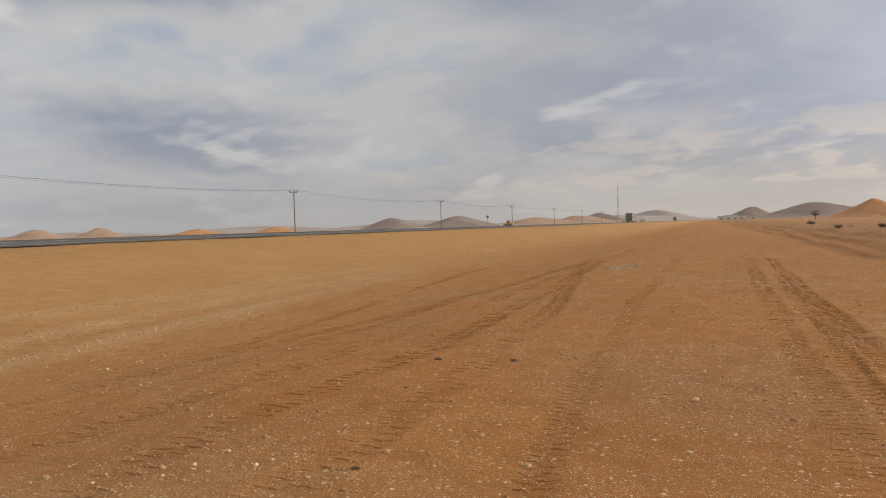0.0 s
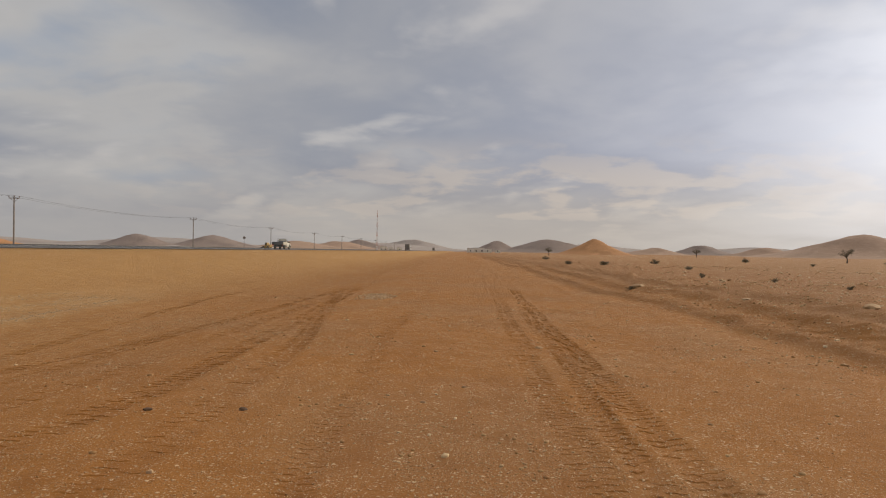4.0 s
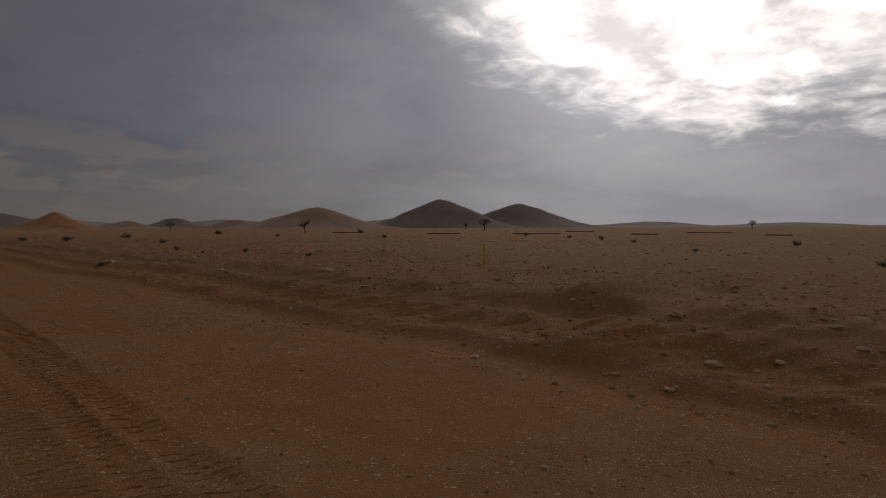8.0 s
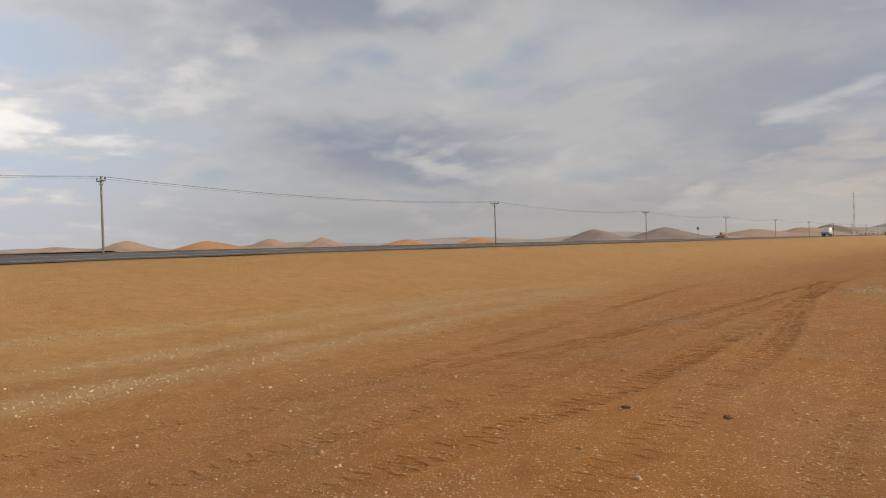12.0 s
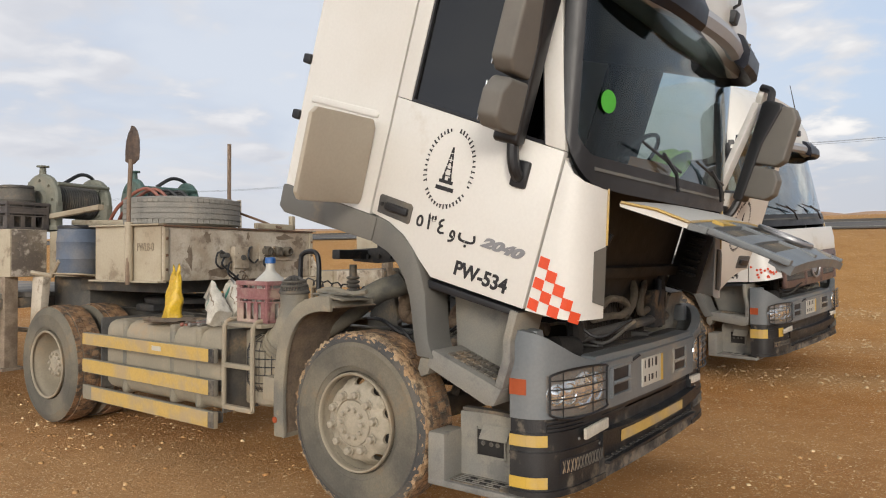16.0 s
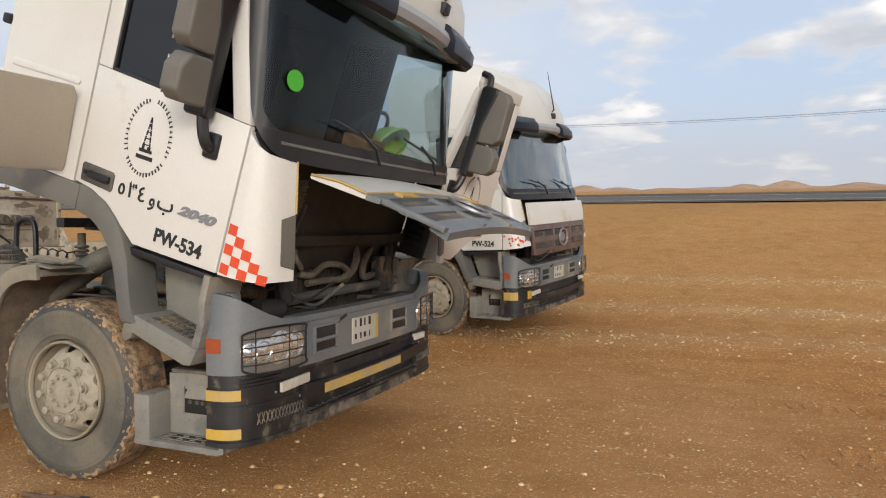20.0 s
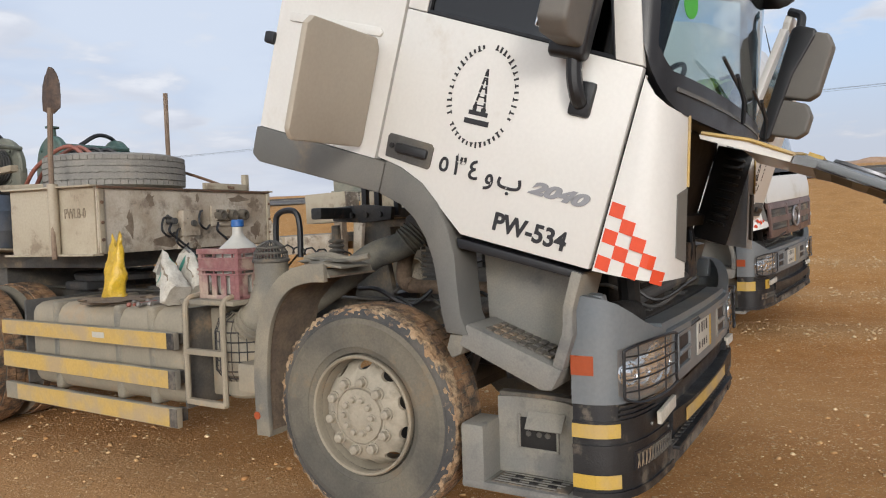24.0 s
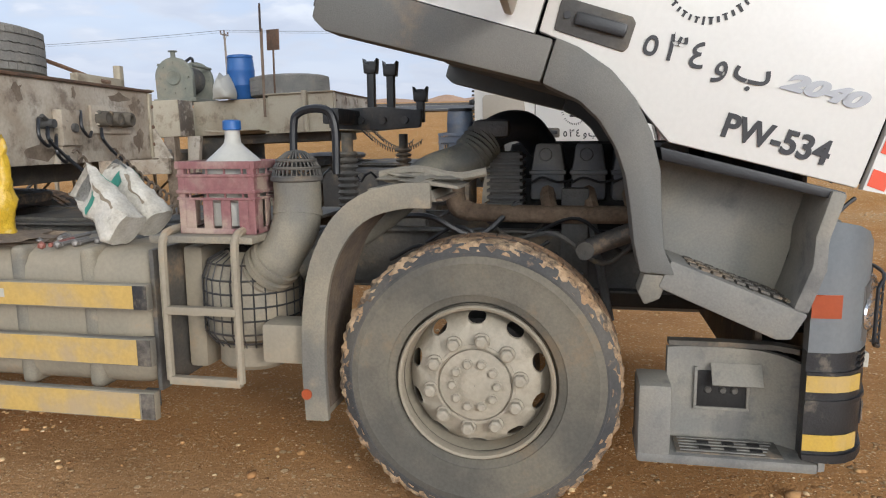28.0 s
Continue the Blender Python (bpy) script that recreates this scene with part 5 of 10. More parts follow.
    wall_strip(bm, both(GLASS), 1.985, 2.845, 0.008, RAKE)
    ws = cabpart("windscreen", bm, clear_glass if tilt else sky_glass)
    ws.visible_shadow = False
    # black band printed round the glass, rounded in the lower corners
    for s in (1, -1):
        fine_plan, rise = [], []
        for k in range(15):
            u = 1.203 - 0.20 * (k / 14) ** 1.4
            fine_plan.append((s * u, float(np.interp(-u, [-x for x, y in GLASS], [y for x, y in GLASS])) + 0.004))
            d = min(0.13, 1.203 - u + 0.004)
            rise.append(1.992 + 0.13 - math.sqrt(max(0.0, 0.13 ** 2 - (0.13 - d) ** 2)))
        bm = bm_new()
        wall_strip(bm, fine_plan, 1.975, rise, 0.006, RAKE)
        cabpart("glass_band", bm, black_plastic)
    bm = bm_new()
    wall_strip(bm, both([(1.245, 1.085), (1.225, 1.13), (1.17, 1.165), (1.06, 1.19), (0.6, 1.25), (0.0, 1.27)]), 2.845, 2.90, 0.03, RAKE)
    cabpart("windscreen_header", bm, black_plastic)
    vp = [(1.19, 0.86), (1.185, 0.98), (1.13, 1.075), (1.02, 1.135), (0.82, 1.185), (0.62, 1.212), (0.44, 1.228)]
    for s in (1, -1):
        bm = bm_new()
        rows = []
        for k, (x, y) in enumerate(vp):
            d = 0.012 * math.sin(math.pi * k / 6)
            rows.append([(s * x, y - 0.085, 2.965), (s * x, y - 0.045, 2.955), (s * x * 1.012, y + 0.022 + d, 2.87), (s * x * 1.015, y + 0.030 + d, 2.79), (s * x * 1.012, y + 0.012, 2.755), (s * x, y - 0.07, 2.80)])
        a_loft(bm, rows)
        visor = cabpart("sun_visor", bm, visor_dark, "dark tinted sun visor wing")
        for x, z in ((1.10, 2.90), (0.94, 2.915), (0.70, 2.90), (0.50, 2.91), (0.50, 2.83)):
            yy = float(np.interp(-x, [-p[0] for p in vp], [p[1] for p in vp])) - 0.004
            bm = bm_new()
            a_cyl(bm, (s * x, yy - 0.035, z), (s * x, yy + 0.004, z), 0.014, 0.011, 10)
            part("visor_stud", bm, galvanised, visor)
    bm = bm_new()
    rows = []
    for x in np.linspace(0.45, -0.45, 7):
        y = 1.240 - 0.05 * (x / 0.45) ** 2
        rows.append([(x, y - 0.06, 2.905), (x, y - 0.005, 2.90), (x, y + 0.02, 2.86), (x, y + 0.010, 2.81), (x, y - 0.03, 2.79), (x, y - 0.07, 2.81)])
    a_loft(bm, rows)
    cabpart("visor_middle", bm, visor_silver, "silver-grey middle of the sun visor")
    bm = bm_new()

    def roof_ring(z, w, y0, y1, r):
        out = []
        for cx, cy, a0 in ((w - r, y1 - r, 0), (-w + r, y1 - r, 90), (-w + r, y0 + 0.06, 180), (w - r, y0 + 0.06, 270)):
            rr = r if cy > y0 + 0.1 else 0.06
            cxx = cx if rr == r else (w - 0.06) * (1 if cx > 0 else -1)
            for k in range(5):
                a = radians(a0 + 90 * k / 4)
                out.append((cxx + rr * math.cos(a), cy + rr * math.sin(a), z))
        return out
    a_loft(bm, [roof_ring(2.80, 1.25, -0.74, 1.045, 0.22), roof_ring(2.94, 1.245, -0.74, 1.07, 0.30), roof_ring(3.15, 1.225, -0.735, 1.03, 0.33), roof_ring(3.43, 1.175, -0.73, 0.90, 0.34), roof_ring(3.64, 1.07, -0.70, 0.68, 0.34), roof_ring(3.73, 0.91, -0.64, 0.42, 0.32)])
    cabpart("roof", bm, white_paint)
    bm = bm_new()
    a_tube(bm, [(-0.55, 0.98, 3.10), (-0.57, 1.06, 3.17), (-0.62, 0.94, 3.75)], [0.018, 0.012, 0.004], 6)
    a_box(bm, (-0.60, 0.96, 3.04), (-0.50, 1.08, 3.12), 0.012)
    cabpart("roof_aerial", bm, black_plastic)
    # back wall, floor, inside
    blk("back_wall", (-1.205, -0.74, 1.38), (1.205, -0.70, 2.80), white_paint, 0.01)
    bm = bm_new()
    for k in range(14):
        a_box(bm, (0.60, -0.80, 1.30 + k * 0.05), (1.16, -0.745, 1.325 + k * 0.05), 0.004)
    cabpart("back_louvres", bm, chassis_grey)
    blk("cab_lining", (-1.20, -0.695, 1.42), (1.20, -0.675, 2.79), curtain_cloth, 0.004)
    blk("headlining", (-1.19, -0.67, 2.775), (1.19, 0.86, 2.795), seat_cloth, 0.004)
    bm = bm_new()
    rows = []
    for k in range(41):
        x = -0.46 + 1.60 * k / 40
        y = -0.12 + 0.022 * math.sin(k * 1.35)
        rows.append([(x, y, 1.60), (x, y, 2.77), (x, y - 0.006, 2.77), (x, y - 0.006, 1.60)])
    a_loft(bm, rows)
    cabpart("sleeper_curtain", bm, curtain_cloth, "dark blue curtain drawn behind the seats")
    blk("floor_pan", (-1.2, -0.74, 1.33), (1.2, 1.05, 1.40), shaded_black, 0.01)
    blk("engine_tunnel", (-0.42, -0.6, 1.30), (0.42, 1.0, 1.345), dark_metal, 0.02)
    blk("bulkhead", (-0.97, 0.96, 1.16), (0.97, 1.0, 1.86), shaded_black, 0.01)
    bm = bm_new()
    a_box(bm, (-1.12, 0.60, 1.42), (1.12, 0.95, 1.93), 0.05)
    a_box(bm, (-1.12, 0.80, 1.875), (1.12, 1.15, 1.93), 0.02)
    a_box(bm, (-0.95, 0.70, 1.90), (-0.35, 1.08, 2.00), 0.05)
    cabpart("dashboard", bm, dash_grey)
    for x in (-0.70, 0.70):
        bm = bm_new()
        a_box(bm, (x - 0.26, -0.30, 1.60), (x + 0.26, 0.22, 1.75), 0.05)
        a_box(bm, (x - 0.26, -0.40, 1.72), (x + 0.26, -0.24, 2.45), 0.06)
        a_box(bm, (x - 0.15, -0.38, 2.42), (x + 0.15, -0.25, 2.62), 0.05)
        a_box(bm, (x - 0.2, -0.2, 1.40), (x + 0.2, 0.15, 1.62), 0.03)
        cabpart("seat", bm, seat_cloth)
    bm = bm_new()
    for k in range(24):
        a, b = 2 * math.pi * k / 24, 2 * math.pi * (k + 1) / 24
        a_tube(bm, [(-0.68 + 0.23 * math.cos(q), 0.62 + 0.10 * math.sin(q), 2.06 + 0.207 * math.sin(q)) for q in (a, b)], 0.016, 6, False)
    a_tube(bm, [(-0.68, 0.62, 2.06), (-0.68, 0.80, 1.90)], 0.03, 8)
    a_tube(bm, [(-0.90, 0.62, 2.06), (-0.46, 0.62, 2.06)], 0.014, 6)
    cabpart("steering_wheel", bm, black_plastic)
    # dark curtain drawn beside the driver's seat
    bm = bm_new()
    rows = []
    for k in range(19):
        y = -0.02 + 0.46 * k / 18
        x = -1.13 + 0.018 * math.sin(k * 1.6)
        rows.append([(x, y, 1.90), (x, y + 0.02, 2.78), (x - 0.006, y + 0.02, 2.78), (x - 0.006, y, 1.90)])
    a_loft(bm, rows)
    cabpart("curtain", bm, curtain_cloth, "dark folded cab curtain")
    # wipers
    for x0, x1 in ((0.25, 0.80), (-0.62, -0.08)):
        bm = bm_new()
        a_tube(bm, [(x0, 1.30, 1.93), (x0 + 0.08, 1.29, 2.02), (x0 + 0.28, 1.265, 2.10)], 0.011, 6)
        a_tube(bm, [(x0 - 0.02, 1.278, 2.035), (x1, 1.245, 2.125)], 0.008, 6)
        cabpart("wiper", bm, black_plastic)
    if tilt:
        a = CAB
        bm = bm_new()
        c, n = Vector((1.052, 1.128, 2.262)), Vector((0.24, 0.94, 0.21)).normalized()
        a_cyl(bm, c - n * 0.003, c, 0.055, 0.055, 24)
        sticker = cabpart("windscreen_badge", bm, green_plastic, "round green sticker")
    if tilt:
        duct = blk("air_duct", (0.70, 0.98, 1.34), (1.00, 1.13, 1.76), black_plastic, 0.015)
        for k in range(9):
            bm = bm_new()
            a_box(bm, (0.71, 1.125, 1.365 + k * 0.044), (0.99, 1.142, 1.378 + k * 0.044), 0.003)
            part("duct_rib", bm, black_plastic, duct)
        for x in (0.78, 0.90):
            bm = bm_new()
            a_box(bm, (x, 1.125, 1.35), (x + 0.010, 1.144, 1.75), 0.002)
            part("duct_rib", bm, black_plastic, duct)
    # the radiator flap: white panel above, grille below; hangs on its upper edge
    swing = 82.7 if tilt else 2.0
    flap_m = CAB @ Matrix.Translation((0, 1.263 if tilt else 1.335, 1.835 if tilt else 1.819)) @ Matrix.Rotation(radians(swing), 4, "X") @ Matrix.Diagonal((0.95, 1, 1, 1) if tilt else (1.045, 1, 0.86, 1))
    bm = bm_new()
    rows = []
    for x in np.linspace(-0.955, 0.955, 15):
        k = (x / 0.955) ** 2
        rows.append([(x, -0.03 * k, 0.0), (x, 0.016 - 0.03 * k, -0.01), (x * 0.995, 0.048 - 0.034 * k, -0.18), (x * 0.985, 0.052 - 0.036 * k, -0.345), (x * 0.985, 0.022 - 0.036 * k, -0.345), (x, -0.012 - 0.03 * k, -0.01)])
    a_loft(bm, rows)
    flap = part("radiator_flap", bm, white_paint, truck, "white radiator flap propped open" if tilt else "white radiator flap, shut")
    flap.matrix_local = flap_m
    bm = bm_new()

    def slab(z0, z1, w0, w1, out0, out1, th):
        rows = []
        for u in np.linspace(-1, 1, 13):
            k = u * u
            rows.append([(u * w0, out0 - 0.036 * k, z0), (u * w1, out1 - 0.036 * k, z1), (u * w1, out1 - th - 0.036 * k, z1), (u * w0, out0 - th - 0.036 * k, z0)])
        a_loft(bm, rows)
    slab(-0.350, -0.432, 0.945, 0.935, 0.050, 0.060, 0.03)
    slab(-0.540, -0.620, 0.91, 0.895, 0.060, 0.062, 0.03)
    slab(-0.715, -0.815, 0.87, 0.84, 0.060, 0.042, 0.045)
    for x0, x1 in ((0.90, 0.86), (0.30, 0.27), (-0.30, -0.27), (-0.90, -0.86)):
        a_prism(bm, [(x0 - 0.03, -0.38), (x0 + 0.03, -0.38), (x1 + 0.03, -0.80), (x1 - 0.03, -0.80)], 0.0 if abs(x0) > 0.5 else 0.02, 0.030 if abs(x0) > 0.5 else 0.058, 0.006, None, "y")
    grille_paint = steel_blue if tilt else mat("grille_dark", (0.10, 0.07, 0.065), 0.4, other=(0.16, 0.10, 0.09), amount=0.6, scale=4, grain=0.05)
    part("grille_frame", bm, grille_paint, flap)
    bm = bm_new()
    slab(-0.43, -0.545, 0.92, 0.90, 0.036, 0.038, 0.006)
    slab(-0.61, -0.72, 0.89, 0.86, 0.040, 0.038, 0.006)
    part("grille_backing", bm, black_paint, flap)
    for z0 in (-0.452, -0.617):
        bm = bm_new()
        for k in range(50):
            x = -0.87 + k * 0.0352
            yy = 0.044 - 0.036 * (x / 0.9) ** 2
            a_tube(bm, [(x, yy, z0), (x + 0.03, yy + 0.004, z0 - 0.09)], 0.003, 3, False)
            a_tube(bm, [(x + 0.03, yy, z0), (x, yy + 0.004, z0 - 0.09)], 0.003, 3, False)
        part("grille_mesh", bm, chassis_grey, flap)
    bm = bm_new()
    a_lathe(bm, [(0.072, 0.118), (0.085, 0.125), (0.085, 0.145), (0.072, 0.150), (0.060, 0.142)], (0, 0, -0.585), "y", 40, True)
    a_lathe(bm, [(0.060, 0.001), (0.070, 0.06), (0.060, 0.075)], (0, 0, -0.585), "y", 24)
    part("grille_badge", bm, silver, flap, "plain round silver badge")
    if tilt:
        bm = bm_new()
        a_box(bm, (0.44, 0.036, -0.428), (0.68, 0.0535, -0.372), 0.0)
        part("reflective_tape", bm, yellow_tape, flap, "yellow reflective tape", flat=True)
        bm = bm_new()
        a_box(bm, (-0.68, 0.036, -0.428), (-0.52, 0.0515, -0.372), 0.0)
        part("reflective_tape", bm, yellow_tape, flap, "yellow reflective tape", flat=True)
        bm = bm_new()
        for s in (1, -1):
            a_tube(bm, [(s * 0.956, -0.02, -0.005), (s * 0.953, 0.014, -0.18), (s * 0.943, 0.017, -0.345)], 0.008, 6)
        a_tube(bm, [(x, 0.052 - 0.036 * (x / 0.955) ** 2, -0.345) for x in np.linspace(-0.94, 0.94, 13)], 0.008, 6)
        part("edge_line", bm, dusty_yellow, flap, "thin yellow edge line")
    return CAB


def make_chassis(truck, near, tilt):
    """Bumper, lamps, frame, engine, wheels, tank and side gear. near: with all that hangs on its right-hand side."""
    def P(name, bm, material, label="", parent=truck, flat=False):
        return part(name, bm, material, parent, label, flat=flat)

    def blk(name, lo, hi, material, bev=0.01, label="", parent=truck, m=None):
        return boxpart(name, lo, hi, material, parent, bev, m, label)

    def tape(plan, z0, z1, paint=yellow_tape):
        bm = bm_new()
        wall_strip(bm, plan, z0, z1, 0.003)
        part("reflective_tape", bm, paint, lower, "yellow reflective tape", flat=True)

    # black lower bumper: full corners, and between them two deep recesses with a bar across
    bm = bm_new()
    wall_strip(bm, [(0.74, 1.335), (0.4, 1.345), (-0.4, 1.345), (-0.74, 1.335)], 0.40, 0.70, 0.04)
    lower = P("lower_bumper", bm, bumper_black, "scuffed black lower bumper")
    mid_plan = [(0.80, 1.366), (0.5, 1.380), (0.2, 1.388), (-0.2, 1.388), (-0.5, 1.380), (-0.80, 1.366)]
    bm = bm_new()
    wall_strip(bm, off(mid_plan, 0.020), [0.52, 0.505, 0.50, 0.50, 0.505, 0.52], [0.60, 0.585, 0.58, 0.58, 0.585, 0.60], 0.07)
    part("tread_bar", bm, bumper_black, lower)
    bm = bm_new()
    wall_strip(bm, mid_plan, 0.345, [0.45, 0.42, 0.405, 0.405, 0.42, 0.45], 0.07)
    part("bottom_lip", bm, worn_black, lower, "bottom lip scraped grey along its edge")
    for z, y0, y1 in ((0.648, 1.16, 1.345), (0.418, 1.20, 1.40)):
        bm = bm_new()
        a_box(bm, (-0.74, y0, z), (0.74, y1, z + 0.016), 0.003)
        plate = part("foot_plate", bm, bumper_black, lower)
        for i in range(22):
            for jj in range(2):
                shared("grip_stud", ("grip", z), lambda: (lambda b: (a_box(b, (-0.018, -0.012, 0), (0.018, 0.012, 0.008), 0.003), b)[1])(bm_new()), worn_black, plate, Matrix.Translation((-0.69 + 0.064 * i + 0.02 * jj, y1 - 0.04 - 0.06 * jj, z + 0.015)))
    for s in (1, -1):
        half = [(s * x, y) for x, y in BUMPER[:9]] + [(s * 0.74, 1.366)]
        bm = bm_new()
        wall_strip(bm, half, [0.36, 0.352, 0.347, 0.345, 0.345, 0.345, 0.345, 0.345, 0.345, 0.345], 0.655, 0.06)
        corner = part("bumper_end", bm, bumper_black, lower, "scuffed black bumper end")
        bm = bm_new()
        wall_strip(bm, off(half, -0.010), 0.645, 0.728, 0.05)
        part("upper_band", bm, bumper_black, corner)
        bm = bm_new()
        wall_strip(bm, off(half, 0.010), [0.355, 0.35, 0.347, 0.345, 0.345, 0.345, 0.345, 0.345, 0.345, 0.345], 0.375, 0.03)
        wall_strip(bm, off(half, 0.008), 0.548, 0.562, 0.03)
        part("moulding", bm, bumper_black, corner)
        for z in (0.665, 0.685, 0.705):
            bm = bm_new()
            wall_strip(bm, off(half, 0.002)[4:8], z, z + 0.009, 0.02)
            part("rib", bm, bumper_black, corner)
        bm = bm_new()
        wall_strip(bm, off(half, 0.004)[5:9], 0.445, 0.52, 0.004)
        grid = part("mesh_vent", bm, black_paint, corner, "small meshed air slot")
        for i in range(13):
            f = i / 12
            x = 1.12 - 0.34 * f
            y = float(np.interp(-x, [-p[0] for p in BUMPER], [p[1] for p in BUMPER])) + 0.006
            for tilt_z in (0.03, -0.03):
                bm = bm_new()
                a_tube(bm, [(s * (x + 0.012), y, 0.4825 - tilt_z), (s * (x - 0.012), y + 0.001, 0.4825 + tilt_z)], 0.0028, 4)
                part("mesh_wire", bm, chassis_grey, grid)
        for x, z in ((1.0, 0.60), (0.84, 0.60), (0.84, 0.46), (0.80, 0.54)):
            y = float(np.interp(-x, [-p[0] for p in BUMPER], [p[1] for p in BUMPER]))
            bm = bm_new()
            a_cyl(bm, (s * x, y - 0.004, z), (s * x, y + 0.006, z), 0.009, 0.007, 8)
            part("bolt", bm, galvanised, corner)
    if tilt:
        tape(off([(0.59, 1.378), (0.3, 1.386), (0.0, 1.388), (-0.43, 1.382)], 0.024), 0.512, 0.570, dusty_yellow)
    for s in (1, -1):
        pl = off([(s * x, y) for x, y in BUMPER], 0.006)
        if tilt:
            tape(pl[0:5], 0.590, 0.645)
            tape(pl[0:5], 0.388, 0.443)
        else:
            tape(pl[0:5], 0.555, 0.665)
            tape(pl[6:8], 0.555, 0.665)
    for lo, hi in (((0.70, 1.366, 0.632), (0.97, 1.384, 0.685)), ((-0.92, 1.352, 0.628), (-0.74, 1.380, 0.675))):
        bm = bm_new()
        a_box(bm, lo, hi, 0.003, Matrix.Rotation(radians(2 if lo[0] > 0 else 0), 4, "Y"))
        part("worn_sticker", bm, sack_white, lower)
    # grey upper bumper with the slots and the plate, corners with the lamps
    bm = bm_new()
    wall_strip(bm, [(0.80, 1.364), (0.5, 1.376), (0.0, 1.382), (-0.5, 1.376), (-0.80, 1.364)], 0.70, 0.95, 0.07)
    upper = P("upper_bumper", bm, steel_blue, "grey-blue painted upper bumper")
    bm = bm_new()
    wall_strip(bm, [(0.80, 1.345), (0.5, 1.358), (0.0, 1.364), (-0.5, 1.358), (-0.80, 1.345)], 0.95, 0.985, 0.10)
    part("top_ledge", bm, steel_blue, upper)
    bm = bm_new()
    wall_strip(bm, [(0.79, 1.374), (0.5, 1.386), (0.0, 1.392), (-0.5, 1.386), (-0.79, 1.374)], 0.915, 0.948, 0.03)
    part("top_moulding", bm, steel_blue, upper)
    for x in (0.545, -0.45):
        # no hole is cut: a black block stands for the slot's shaded hollow
        bm = bm_new()
        a_box(bm, (x - 0.115, 1.3570, 0.765), (x + 0.115, 1.3805, 0.905), 0.012)
        part("slot", bm, black_paint, upper)
        bm = bm_new()
        for lo, hi in (((x - 0.13, 1.3620, 0.905), (x + 0.13, 1.3900, 0.922)), ((x - 0.13, 1.3620, 0.748), (x + 0.13, 1.3900, 0.765)), ((x - 0.13, 1.3620, 0.765), (x - 0.115, 1.3900, 0.905)), ((x + 0.115, 1.3620, 0.765), (x + 0.13, 1.3900, 0.905))):
            a_box(bm, lo, hi, 0.004)
        a_tube(bm, [(x - 0.11, 1.3860, 0.83), (x + 0.11, 1.3860, 0.83)], 0.012, 8)
        part("slot_rim", bm, steel_blue, upper)
    bm = bm_new()
    a_box(bm, (-0.115, 1.3770, 0.745), (0.235, 1.3860, 0.912), 0.004)
    plate = part("number_plate", bm, milk_plastic, upper, "pale plate with plain dark strokes")
    for i in range(4):
        for z in (0.875, 0.79):
            bm = bm_new()
            cx, half, tall = 0.195 - i * 0.060 - 0.006 * (i % 2), (0.006, 0.013, 0.008, 0.015)[(i + int(z < 0.8)) % 4], (0.024, 0.017, 0.026, 0.020)[(2 * i + int(z < 0.8)) % 4]
            a_box(bm, (cx - half, 1.3865, z - tall), (cx + half, 1.3880, z + tall), 0)
            part("plate_stroke", bm, black_paint, plate, flat=True)
    bm = bm_new()
    a_box(bm, (-0.113, 1.3865, 0.747), (-0.075, 1.3880, 0.910), 0)
    part("plate_edge", bm, yellow_tape, upper, flat=True)
    for s in (1, -1):
        bm = bm_new()
        pl = [(s * x, y) for x, y in BUMPER[:9]]
        wall_strip(bm, pl, 0.722, [1.15, 1.15, 1.145, 1.135, 1.115, 1.075, 1.03, 0.995, 0.965], 0.06)
        cn = P("bumper_corner", bm, steel_blue, "grey-blue bumper corner")
        bm = bm_new()
        a_box(bm, (min(s * 1.10, s * 1.18), 1.12, 1.02), (max(s * 1.10, s * 1.18), 1.21, 1.15), 0.03)
        part("corner_mount", bm, steel_blue, cn)
        bm = bm_new()
        wall_strip(bm, off(pl, 0.005)[0:3], 0.838, 0.915, 0.004)
        part("indicator", bm, amber_lens, cn, "amber indicator lens")
        lamp_plan = off([(s * x, y) for x, y in ((1.208, 1.270), (1.15, 1.306), (1.07, 1.331), (0.93, 1.352), (0.79, 1.364))], 0.004)
        bm = bm_new()
        wall_strip(bm, lamp_plan, [0.755, 0.735, 0.722, 0.715, 0.715], [0.935, 0.945, 0.95, 0.95, 0.945], 0.008)
        lamp = P("headlamp", bm, galvanised, "headlamp behind a wire guard")
        for k, (i, r) in enumerate(((0.75, 0.055), (1.75, 0.068), (2.72, 0.098), (3.55, 0.082))):
            a, b = lamp_plan[int(i)], lamp_plan[min(int(i) + 1, 4)]
            f = i - int(i)
            c = Vector((a[0] + (b[0] - a[0]) * f, a[1] + (b[1] - a[1]) * f, 0.838))
            n = Vector((b[1] - a[1], a[0] - b[0], 0)).normalized()
            n = n if n.y > 0 else -n
            bm = bm_new()
            u, w = ring_frame(n)
            rings = []
            for d, rr in ((0.002, r), (0.009, r * 0.96), (0.013, r * 0.78), (0.007, r * 0.66), (0.012, r * 0.40), (0.016, r * 0.18), (0.017, r * 0.04)):
                rings.append([c + n * d + (u * math.cos(2 * math.pi * q / 20) + w * math.sin(2 * math.pi * q / 20)) * rr for q in range(20)])
            a_loft(bm, rings)
            part("reflector", bm, lamp_chrome, lamp)
        bm = bm_new()
        wall_strip(bm, off(lamp_plan, 0.018), [0.757, 0.737, 0.724, 0.717, 0.717], [0.933, 0.943, 0.948, 0.948, 0.943], 0.004)
        lens = part("lens", bm, lens_glass, lamp)
        lens.visible_shadow = False
        gp = off(lamp_plan, 0.035)
